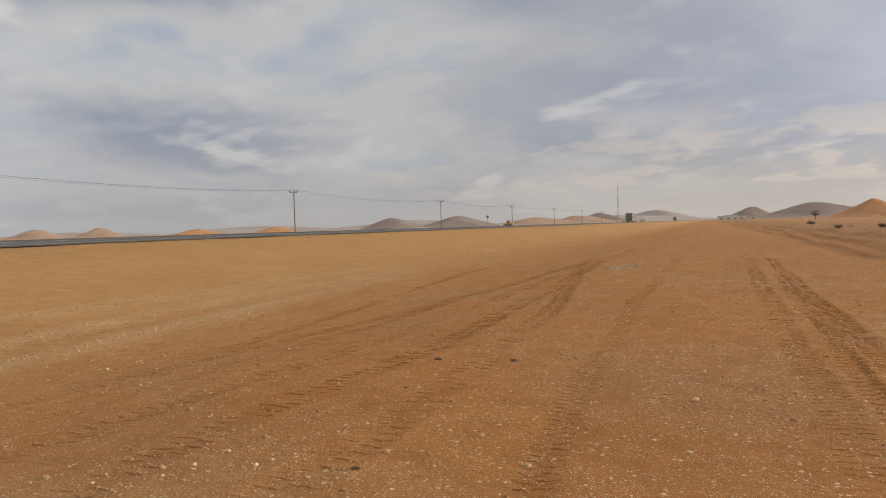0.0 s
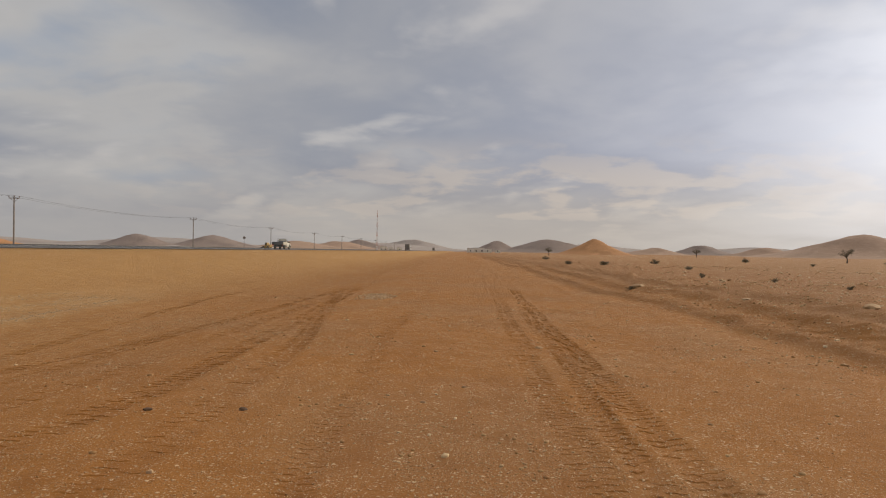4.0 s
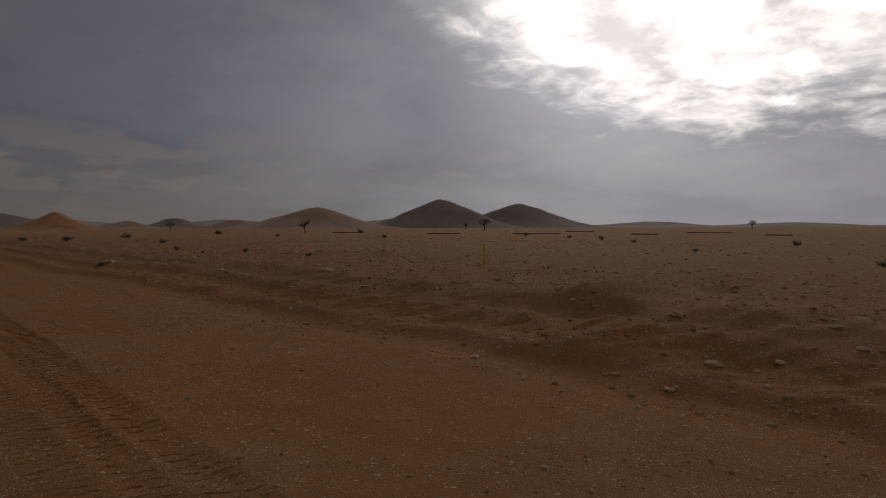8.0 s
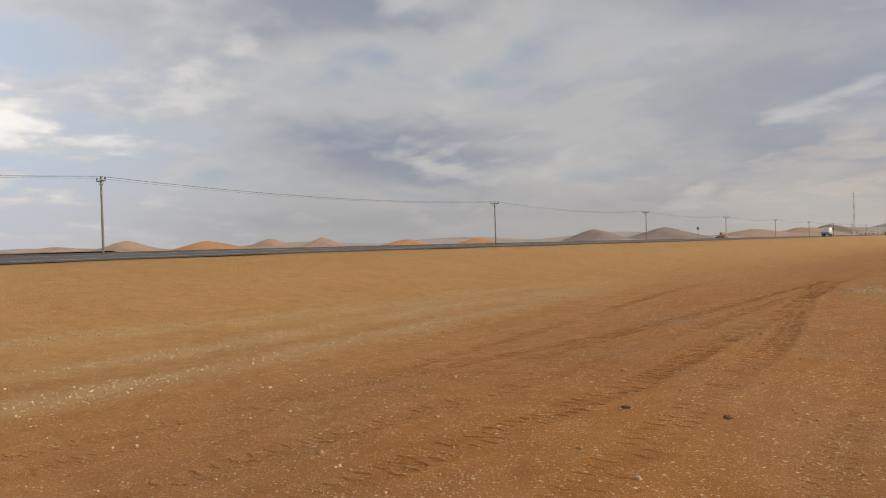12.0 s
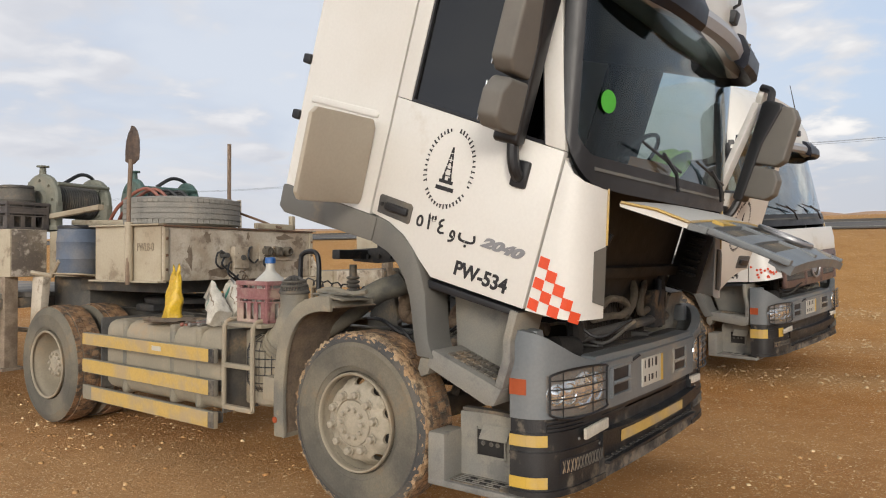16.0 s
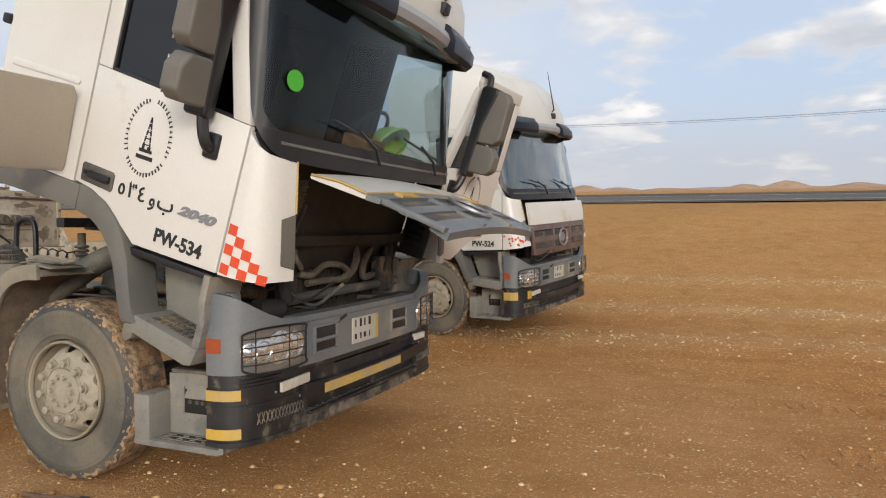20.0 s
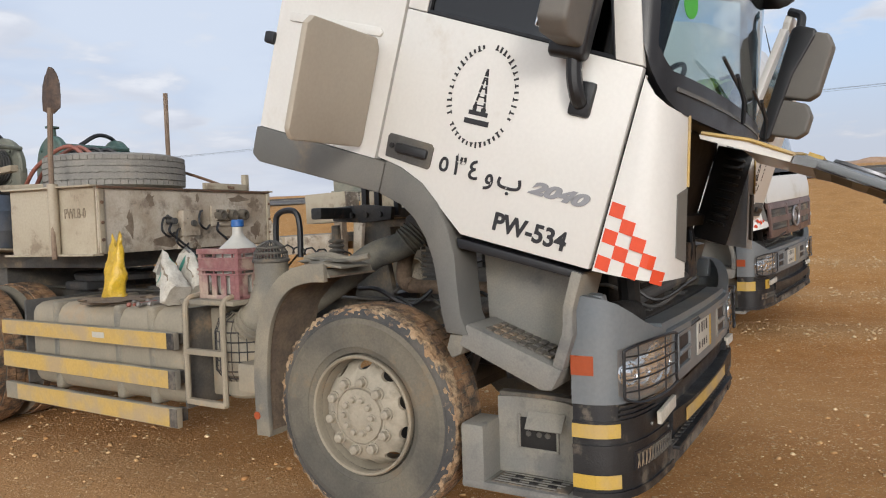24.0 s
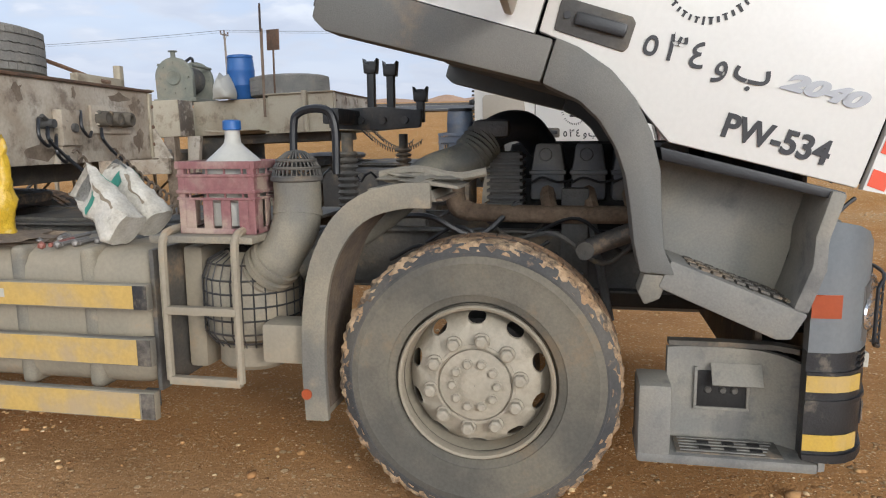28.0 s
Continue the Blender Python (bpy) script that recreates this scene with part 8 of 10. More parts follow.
def jug(m, label, s=1.0):
    t = empty("water_jug", m, label, "jug")
    bm = bm_new()
    prof = [(0, 0.001), (0, 0.10), (0.015, 0.125), (0.10, 0.130), (0.11, 0.126), (0.12, 0.130), (0.20, 0.13), (0.215, 0.125), (0.23, 0.132), (0.252, 0.131), (0.268, 0.124), (0.290, 0.105), (0.315, 0.077), (0.340, 0.050), (0.356, 0.036), (0.375, 0.032), (0.42, 0.031)]
    a_lathe(bm, [(a * s, b * s) for a, b in prof], (0, 0, 0), "z", 24)
    part("bottle", bm, milk_plastic, t, "milky plastic bottle")
    bm = bm_new()
    a_lathe(bm, [(0.408 * s, 0.034 * s), (0.412 * s, 0.039 * s), (0.446 * s, 0.038 * s), (0.452 * s, 0.032 * s), (0.453 * s, 0.001)], (0, 0, 0), "z", 20)
    part("cap", bm, blue_plastic, t, "blue screw cap")
    return t


def sack(m, material, label, w=0.30, h=0.36, d=0.15, seed=1, stripe=None):
    """A crumpled, half-filled sack."""
    t = empty("plastic_sack", m, label, "sack")
    bm = bm_new()
    rings = []
    for j in range(19):
        k = j / 18
        ww = w / 2 * (0.80 + 0.28 * math.sin(min(1, k * 1.5) * math.pi * 0.6) - 0.20 * max(0, k - 0.55))
        dd = d / 2 * (1.0 - 0.93 * k ** 1.8) + 0.004
        ring = []
        for i in range(32):
            a = 2 * math.pi * i / 32
            p = Vector((ww * math.copysign(abs(math.cos(a)) ** 0.55, math.cos(a)), dd * math.copysign(abs(math.sin(a)) ** 0.7, math.sin(a)), k * h))
            q = noise.noise(p * 9 + Vector((seed, 0, 0))) * 0.026 + (0.5 - abs(noise.noise(p * 17 + Vector((0, seed, 0))))) * 0.022 + noise.noise(p * 40 + Vector((0, 0, seed))) * 0.006
            fold = 0.006 * math.sin(9 * k + 2 * math.sin(a) + seed)
            ring.append(p + Vector((q * 0.7, q + fold * (1 if math.sin(a) > 0 else -1), 0.4 * q)) + Vector((0, 0, (0.05 * math.sin(a * 2 + seed) + 0.035 * noise.noise(Vector((5 * math.cos(a), 3 * math.sin(a), seed)))) * k ** 2)))
        rings.append(ring)
    a_loft(bm, rings)
    part("bag", bm, material, t, angle=60)
    if stripe:
        # printed patch and lines of print, laid on the bag's own surface
        grid = [[Vector(p) for p in r] for r in rings]
        for i0, i1, j0, j1, paint in ((22, 25, 12, 15, stripe), (18, 19, 4, 13, faded_ink), (20, 21, 5, 12, faded_ink), (26, 27, 4, 14, faded_ink), (2, 4, 11, 15, stripe), (6, 7, 4, 13, faded_ink)):
            bm = bm_new()
            rows = []
            for j in range(j0, j1 + 1):
                c = sum(grid[j], Vector()) / 32
                rows.append([grid[j][i] + (grid[j][i] - c).normalized() * 0.0025 for i in range(i0, i1 + 1)])
            a_loft(bm, rows, False, False)
            part("printed_patch" if paint is stripe else "line_of_print", bm, paint, t)
    return t


# ---- the trailers and what lies on them ----
TRAILER_ONE = TRUCK_ONE @ pose(0.007, -2.546, 0.0, 0, 0, 7.0)
TRAILER_TWO = TRUCK_ONE @ Matrix.Translation((-5.73, -0.04, 0.0)) @ pose(0.0, -2.60, 0.24, 1.9, 0, 1.0)
trailer_one = make_trailer(TRAILER_ONE, "long cream low-bed trailer with chipped paint and raised ramps")
trailer_two = copy_thing(trailer_one, TRAILER_TWO)
tagged(trailer_two, "cream low-bed trailer behind the second truck")
for ref, back in ((TRAILER_ONE, -0.72), (TRAILER_TWO, -0.95)):
    spare_tyre(ref @ pose(0.20, back + 0.10, 1.785 + 0.135))
    winch(ref @ pose(0.24, -2.36, 1.777, 0, 0, 4), winch_green, "grey-green winch wound with cable")
winch(TRAILER_ONE @ pose(-0.45, -1.75, 1.765, 0, 0, -12), teal_paint, "small teal winch tangled in hoses")
crate(TRAILER_ONE @ pose(0.80, -2.34, 1.778), dark_crate, "dark slatted plastic crate on the side box", 0.42, 0.40, 0.27)
barrel(TRAILER_ONE @ pose(0.80, -2.34, 1.792), chassis_grey, "grey metal drum standing in the crate", 0.16, 0.42)
barrel(TRAILER_ONE @ pose(0.83, -1.30, 1.345), dull_blue, "dull blue plastic barrel on its bracket", 0.175, 0.44)
barrel(TRAILER_TWO @ pose(0.30, -1.50, 1.77), blue_plastic, "bright blue plastic barrel behind the spare tyre", 0.18, 0.58)
sack(TRAILER_TWO @ pose(0.72, -1.55, 1.77), milk_plastic, "white water container on the gooseneck", 0.34, 0.26, 0.26, 4)


def shovel(m, label, up=0.0):
    t = empty("shovel", m, label, "shovel")
    bm = bm_new()
    a_tube(bm, [(0, 0, -0.45), (0.01, 0, 0.25), (0.0, 0, 0.62)], [0.017, 0.018, 0.019], 8)
    part("handle", bm, wood, t)
    bm = bm_new()
    rows = []
    for z, w in ((0.58, 0.026), (0.60, 0.055), (0.615, 0.086), (0.70, 0.090), (0.79, 0.084), (0.86, 0.060), (0.90, 0.030), (0.915, 0.010)):
        rows.append([(u * w, 0.018 * (1 - u * u) - 0.012, z) for u in (-1, -0.5, 0, 0.5, 1)] + [(u * w, 0.018 * (1 - u * u) - 0.016, z) for u in (1, 0.5, 0, -0.5, -1)])
    a_loft(bm, rows)
    part("blade", bm, blade_rust, t, "dark rusty pointed blade")
    return t


shovel(TRAILER_ONE @ pose(0.985, -0.36, 1.72, 4, 3, -88), "shovel standing blade up in a pipe socket")
shovel(TRAILER_TWO @ pose(0.985, -0.88, 1.95, -2, 4, 20), "shovel standing upright in a pipe socket")
bm = bm_new()
a_cyl(bm, (0, 0, 0), (0, 0, 0.98), 0.022, 0.022, 10)
pole = part("steel_post", bm, wood)
pole.matrix_world = TRAILER_ONE @ pose(-0.73, -0.98, 1.77)
tagged(pole, "plain steel post standing on the gooseneck", "post")
bm = bm_new()
a_box(bm, (-0.10, -0.008, 0.55), (0.10, 0.008, 0.80), 0.004)
a_tube(bm, [(0, 0, 0), (0, 0, 0.6)], 0.012, 6)
sign = part("warning_board", bm, rust)
sign.matrix_world = TRAILER_TWO @ pose(0.85, -0.80, 1.775, 0, 3, 70)
tagged(sign, "small rusty board on a rod", "board")
bm = bm_new()
a_box(bm, (-0.04, 0, 0), (0.04, 1.0, 0.05), 0.006, pose(0, 0, 0.06, 0, 0, 20))
a_box(bm, (-0.03, -0.1, 0), (0.03, 0.9, 0.05), 0.006, pose(0.25, 0.1, 0.12, 3, 0, -8))
rack = part("bar_frame", bm, cream_paint)
rack.matrix_world = TRAILER_ONE @ pose(0.35, -2.1, 1.777)
tagged(rack, "loose cream steel bars on the gooseneck", "frame")
for k, (x, c) in enumerate(((-0.2, black_plastic), (-0.05, copper_red), (0.05, copper_red), (-0.35, black_plastic))):
    h = tubepart("rubber_hose", [(x, -2.0, 1.80), (x + 0.05, -1.7, 2.05), (x - 0.05, -1.4, 2.22), (x - 0.12, -1.15, 2.0), (x - 0.05, -0.9, 1.95)], 0.018, c, None, 7)
    h.matrix_world = TRAILER_ONE @ Matrix.Identity(4)
    tagged(h, "loose rubber hose over the gooseneck", "hose", "loose hoses")
h = tubepart("chain", [(-0.3, -0.4, 1.95), (-0.42, -0.25, 1.88), (-0.5, -0.12, 1.82), (-0.55, -0.05, 1.80)], 0.014, rust, None, 6)
h.matrix_world = TRAILER_ONE
tagged(h, "rusty chain over the spare tyre", "chain")
bm = bm_new()
a_box(bm, (-0.80, -0.14, 1.785), (-0.25, -0.09, 1.84), 0.006)
a_box(bm, (-0.80, -0.14, 1.785), (-0.75, -0.09, 1.93), 0.006)
h = part("steel_bracket", bm, cream_paint)
h.matrix_world = TRAILER_ONE
tagged(h, "cream steel bracket on the gooseneck's front edge", "bracket")

# ---- what stands on the tank, the shelf and the dashboard of the first truck ----
crate(TRUCK_ONE @ pose(0.97, -1.035, 1.056, 0, 0, 0), crate_red, "dusty red slatted plastic crate holding a jug", 0.32, 0.325, 0.285)
jug(TRUCK_ONE @ pose(0.97, -1.035, 1.069), "milky water jug with blue cap in a crate", 0.96)
sack(TRUCK_ONE @ pose(1.04, -1.50, 1.050, -8, -54, 84), sack_white, "crumpled white printed sack on the tank", 0.17, 0.31, 0.13, 2, sack_green)
sack(TRUCK_ONE @ pose(0.90, -1.47, 1.055, -6, -50, 80), sack_white, "crumpled white sack with a green print on the tank", 0.16, 0.33, 0.11, 5, sack_green)
sack(TRUCK_ONE @ pose(1.0, -2.18, 1.0, -4, -6, 70), sack_yellow, "torn yellow bag standing on the tank", 0.20, 0.40, 0.12, 7)
bm = bm_new()
a_ball(bm, (0, 0, 0), 0.19, None, 3, (1.0, 1.5, 0.16), 0.55)
rag = part("oily_rag", bm, rag_brown)
rag.matrix_world = TRUCK_ONE @ pose(0.98, -2.18, 0.998)
tagged(rag, "dark oily rag spread on the tank", "rag")
rnd = random.Random(4)
for k in range(7):
    w = bm_new()
    y = -1.98 + 0.05 * k
    x = 0.85 + 0.2 * rnd.random()
    a_tube(w, [(x - 0.10, y - 0.02, 0.995), (x + 0.10, y + 0.04 * rnd.random(), 0.997)], 0.010, 6)
    a_ball(w, (x + 0.11, y, 0.997), 0.018, None, 1)
    o = part("spanner", w, copper_red if k == 3 else galvanised)
    o.matrix_world = TRUCK_ONE
    tagged(o, "worn steel spanner lying on the tank", "spanner", "spanners on the tank")
piv = Matrix.Translation((0, 1.2, 1.0))
CAB_ONE = TRUCK_ONE @ Matrix.Translation((0.05, 0.05, 0.015)) @ piv @ Matrix.Rotation(radians(-17.0), 4, "X") @ piv.inverted()
bm = bm_new()
a_lathe(bm, [(0.0, 0.165), (0.012, 0.17), (0.02, 0.14), (0.09, 0.12), (0.14, 0.07), (0.16, 0.001)], (0, 0, 0), "z", 28)
hat = part("safety_helmet", bm, lime_cloth)
hat.matrix_world = CAB_ONE @ pose(-0.42, 1.00, 2.04, 62, -12, 0)
tagged(hat, "lime green safety helmet leaning on the dashboard", "helmet")
o = boxpart("cardboard_box", (-0.13, -0.09, 0), (0.13, 0.09, 0.13), mat("cardboard", (0.33, 0.16, 0.09), 0.85, grain=0.06), None, 0.006)
o.matrix_world = CAB_ONE @ pose(-0.02, 1.0, 1.935)
tagged(o, "brown box on the dashboard", "box")
o = boxpart("paper_pad", (-0.14, -0.08, 0), (0.14, 0.08, 0.03), green_plastic, None, 0.004)
o.matrix_world = CAB_ONE @ pose(-0.27, 1.06, 1.940, 16, 0, 8)
tagged(o, "green pad lying on the dashboard", "pad")

# side gear of the truck behind: a blue crate and a drum, on an added unseen support
boxpart("crate_support", (0.78, -1.22, 0.55), (1.12, -0.86, 1.20), chassis_grey, truck_two, 0.03)
crate(TRUCK_TWO @ pose(0.95, -1.045, 1.202), dull_blue, "dull blue slatted plastic crate on the truck's side", 0.37, 0.40, 0.26)
barrel(TRUCK_TWO @ pose(0.95, -1.02, 1.215), dull_blue, "dull blue plastic barrel standing in the blue crate", 0.165, 0.54)

# ---- highway, power line, hills ----
def lane_xy(l, a):
    """World place of a point given sideways and along the highway."""
    return l * UY + a * UX, a * UY - l * UX


def ribbon(name, l0, l1, up, material, stations, label, thick=0.05):
    bm = bm_new()
    rings = []
    for a in stations:
        pts = []
        for l, dz in ((l0, up), (l1, up), (l1, up - thick), (l0, up - thick)):
            x, y = lane_xy(l, a)
            pts.append((x, y, road_z(l, a) + dz))
        rings.append(pts)
    a_loft(bm, rings)
    ob = part(name, bm, material)
    return tagged(ob, label, name.replace("_", " "), kind="structure")


def road_z(l, a):
    return ROAD_Z + 0.10 * float(smooth(-28.0, -38.5, np.array(l))) - 0.08 + float(fall(np.array(float(a)))) + 0.06


road_stations = [-900, -500, -250, -120] + list(range(-80, 200, 10)) + [230, 270, 320, 400, 500, 650, 850, 1200, 1700, 2400]
ribbon("road", ROAD_IN - 0.8, ROAD_OUT + 0.6, 0.03, asphalt, road_stations, "dark grey asphalt highway across the desert plain")
line_white = mat("road_line", (0.55, 0.52, 0.46), 0.8, other=(0.30, 0.26, 0.2), amount=0.8, scale=1.5, grain=0.1)
ribbon("road_edge_line", ROAD_IN - 1.6, ROAD_IN - 1.75, 0.036, line_white, road_stations, "worn white edge line on the asphalt", 0.004)
ribbon("road_edge_line", ROAD_OUT + 1.5, ROAD_OUT + 1.35, 0.036, line_white, road_stations, "worn white edge line on the asphalt", 0.004)
ribbon("road_kerb", ROAD_OUT + 0.2, ROAD_OUT - 0.1, 0.14, asphalt, road_stations, "low dark kerb along the highway's far edge", 0.25)

pole_steel = mat("pole_steel", (0.17, 0.15, 0.13), 0.75, other=(0.24, 0.20, 0.16), amount=0.7, scale=1.5, grain=0.1, bump=0.1)
insulator_brown = mat("insulator_brown", (0.10, 0.055, 0.04), 0.35, grain=0.05, bump=0.0)


def make_pole(x, y, tall):
    p = empty("power_pole", pose(x, y, gz(x, y) - 0.1, 0, 0, 2.1), "slim dark power pole with a short crossarm and insulators", "power pole", "power line poles")
    bm = bm_new()
    a_cyl(bm, (0, 0, 0), (0, 0, tall), 0.17, 0.12, 10)
    part("pole", bm, pole_steel, p)
    bm = bm_new()
    a_box(bm, (-1.1, -0.07, tall - 0.30), (1.1, 0.07, tall - 0.14), 0.01)
    part("crossarm", bm, pole_steel, p)
    for sx in (-1, 1):
        bm = bm_new()
        a_cyl(bm, (sx * 0.75, 0.02, tall - 0.25), (sx * 0.10, 0.02, tall - 0.95), 0.03, seg=6)
        part("brace", bm, pole_steel, p)
    for dx in (-1.02, 0.0, 1.02):
        bm = bm_new()
        z0 = tall - 0.14 + (0.14 if dx == 0 else 0)
        a_lathe(bm, [(0.0, 0.03), (0.08, 0.03), (0.10, 0.11), (0.18, 0.09), (0.22, 0.12), (0.32, 0.07), (0.36, 0.02)], (dx, 0, z0), "z", 10)
        part("insulator", bm, insulator_brown, p)
    return p


POLES = [(-92.6 - 2.2 * k, 38.9 + 90.5 * k) for k in (-4, -3, -2, -1, 0, 1, 2, 3, 4, 5, 6, 7, 8, 9)]
POLE_TALL = 9.8
for px, py in POLES:
    make_pole(px, py, POLE_TALL)
cable = mat("cable", (0.05, 0.05, 0.05), 0.6, grain=0.05, bump=0.0)
power_line = empty("power_line", pose(0, 0, 0), "thin dark sagging power cables strung between the poles", "cable")
for dx, dz in ((-1.02, 0.20), (0.0, 0.36), (1.02, 0.20)):
    bm = bm_new()
    course = []
    for (x0, y0), (x1, y1) in zip(POLES, POLES[1:]):
        za, zb = gz(x0, y0) + POLE_TALL + dz - 0.1, gz(x1, y1) + POLE_TALL + dz - 0.1
        for k in range(12):
            f = k / 12
            course.append((x0 + (x1 - x0) * f + dx, y0 + (y1 - y0) * f, za + (zb - za) * f - 1.2 * 4 * f * (1 - f)))
    a_tube(bm, course, 0.014, 5)
    part("wire", bm, cable, power_line)

sign = empty("road_sign", pose(-62.0, 168.0, gz(-62, 168), 0, 0, 10), "round road sign on a thin post beside the highway", "sign")
bm = bm_new()
a_cyl(bm, (0, 0, 0), (0, 0, 3.2), 0.05, seg=8)
part("post", bm, pole_steel, sign)
bm = bm_new()
a_cyl(bm, (0, -0.03, 2.9), (0, -0.06, 2.9), 0.34, seg=24)
part("plate", bm, galvanised, sign)


def make_far_pole(left, dist, tall):
    x, y = -2.6 - dist * math.sin(radians(left)), -3.5 + dist * math.cos(radians(left))
    make_pole(x, y, tall)


make_far_pole(160.9, 170, 5.6)
make_far_pole(166.2, 215, 5.6)


def make_mast(x, y, tall):
    m = empty("radio_mast", pose(x, y, gz(x, y) - 1, 0, 0, 10), "tall slim red and white lattice radio mast", "mast")
    # the red is dulled by distance haze, put into the paint colour
    mast_red_hazed = mat("mast_red_hazed", (0.46, 0.27, 0.22), 0.7, grain=0.05)
    mast_white = mat("mast_white", (0.55, 0.52, 0.50), 0.7, grain=0.05)
    n, w = 8, 1.5
    for k in range(n):
        z0, z1 = tall * k / n, tall * (k + 1) / n
        w0, w1 = w * (1 - 0.7 * k / n), w * (1 - 0.7 * (k + 1) / n)
        bm = bm_new()
        legs = [(-1, -1), (1, -1), (1, 1), (-1, 1)]
        for sx, sy in legs:
            a_cyl(bm, (sx * w0, sy * w0, z0), (sx * w1, sy * w1, z1), 0.22, 0.2, 6)
        steps = 3
        for j in range(steps):
            f, g = j / steps, (j + 1) / steps
            for (ax, ay), (bx, by) in zip(legs, legs[1:] + legs[:1]):
                wf, wg = w0 + (w1 - w0) * f, w0 + (w1 - w0) * g
                a_cyl(bm, (ax * wf, ay * wf, z0 + (z1 - z0) * f), (bx * wg, by * wg, z0 + (z1 - z0) * g), 0.12, seg=4)
        part("lattice_section", bm, mast_red_hazed if k % 2 else mast_white, m)
    bm = bm_new()
    a_cyl(bm, (0, 0, tall), (0, 0, tall + 5), 0.12, seg=6)
    part("aerial", bm, mast_red_hazed, m)


make_mast(-195, 1250, 68)


def make_hill(left, up, wide, dist, colour, seed, deep=None, peaky=False):
    """A rocky or sandy hill: heading left of +Y, height of its top over the eye in degrees, its width in degrees."""
    cx, cy = -2.5 - dist * math.sin(radians(left)), -3.5 + dist * math.cos(radians(left))
    half = dist * radians(wide) / 2 * (1.5 if peaky else 1.32)
    deep = half * 0.8 if deep is None else deep
    base = float(height(np.array([cx]), np.array([cy]))[0]) - 1.0
    top = 1.6 + dist * math.tan(radians(up)) - base
    ax = np.linspace(-1.15, 1.15, 66)
    ay = np.linspace(-1.15, 1.15, 30)
    ca, sa = math.cos(radians(left)), math.sin(radians(left))

    def zf(u, v):
        r = np.sqrt((u + 0.10 * np.sin(3 * v + seed)) ** 2 + v ** 2)
        body = (0.5 + 0.5 * np.cos(math.pi * np.minimum(r, 1.0))) ** 0.85
        body = (0.55 * np.exp(-(r * 2.7) ** 2) + 0.45 * body) if peaky else (0.50 * np.exp(-(r * 2.5) ** 2) + 0.50 * np.maximum(0.0, 1.0 - r) ** 1.15)
        rough = 1 + 0.5 * (0.16 * wob(u, v, 5.0, seed) + 0.10 * wob(u, v, 11.0, seed + 2) + 0.05 * wob(u, v, 27.0, seed + 4))
        return top * (body * rough) / 1.02 - 0.4 * (r > 1.0)

    def cf(u, v):
        c = np.zeros(u.shape + (3,)) + np.array(colour)
        return lerp3(c, [k * 0.72 for k in colour], 0.6 * smooth(-0.1, 0.6, wob(u, v, 8.0, seed + 1)))

    ob = sheet("hill", ax, ay, zf, cf, hill_mat)
    co = np.empty(len(ob.data.vertices) * 3, dtype=np.float32)
    ob.data.vertices.foreach_get("co", co)
    co = co.reshape(-1, 3)
    u, v = co[:, 0] * half, co[:, 1] * deep
    co[:, 0], co[:, 1] = cx + u * ca - v * sa, cy + u * sa + v * ca
    co[:, 2] += base
    ob.data.vertices.foreach_set("co", co.ravel())
    ob.data.update()
    return ob


# distance haze is put into the sandy, rocky and far ridge colours
SANDY, ROCKY, DUNE, HAZY = (0.46, 0.31, 0.215), (0.33, 0.255, 0.21), (0.54, 0.28, 0.13), (0.44, 0.37, 0.32)
HILLS = [(53, 0.41, 5, 1500, SANDY), (48.6, 0.46, 4, 1500, SANDY), (42.2, 0.16, 5.5, 800, DUNE), (36.5, 0.14, 5, 800, DUNE), (26.7, 0.54, 5.5, 1500, ROCKY), (21.1, 0.49, 7, 1500, ROCKY),
         (15.6, 0.12, 9, 1600, SANDY), (6.3, 0.37, 8, 2600, HAZY), (9.8, 0.36, 5, 2200, ROCKY), (11.5, 0.22, 6, 1900, SANDY), (-0.7, 0.41, 4, 2000, ROCKY), (-5.1, 0.55, 8.5, 2000, ROCKY), (-9.25, 0.62, 6.6, 420, DUNE),
         (-16.8, 0.25, 5, 1500, ROCKY), (-26.5, 1.22, 13.5, 520, SANDY), (-37.8, 2.10, 11.5, 620, ROCKY), (-44.7, 1.56, 13, 680, ROCKY), (-54, 0.10, 12, 1700, HAZY), (-64, 0.08, 14, 1500, HAZY), (-76, 0.1, 14, 1500, HAZY),
         (-21.5, 0.2, 6, 900, SANDY), (-13.0, 0.05, 6, 900, SANDY), (57.7, 0.43, 6, 1400, DUNE), (62.9, 0.52, 6, 1400, SANDY), (67.9, 0.27, 6, 1400, SANDY), (74, 0.2, 8, 1400, SANDY), (81.7, 0.32, 6, 1300, SANDY),
         (86, 0.57, 4.5, 1300, SANDY), (89.2, 0.38, 4, 1300, SANDY), (95, 0.2, 6, 1300, SANDY), (100.7, 0.5, 4.5, 1300, SANDY), (98.2, 0.3, 5, 1300, SANDY), (106, 0.3, 8, 1300, SANDY), (118, 0.35, 14, 1500, SANDY), (140, 0.3, 18, 1700, SANDY), (170, 0.3, 22, 1700, SANDY), (-150, 0.3, 24, 1700, SANDY), (-110, 0.3, 24, 1700, SANDY),
         (24, 0.26, 20, 1650, HAZY), (38, 0.2, 20, 1750, HAZY), (52, 0.2, 18, 1700, HAZY), (9, 0.17, 18, 2500, HAZY), (-9, 0.2, 16, 2600, HAZY), (-20, 0.12, 16, 2100, HAZY), (-34, 0.3, 14, 1900, HAZY), (68, 0.2, 22, 1650, HAZY), (88, 0.2, 22, 1650, HAZY), (103, 0.2, 18, 1650, HAZY)]
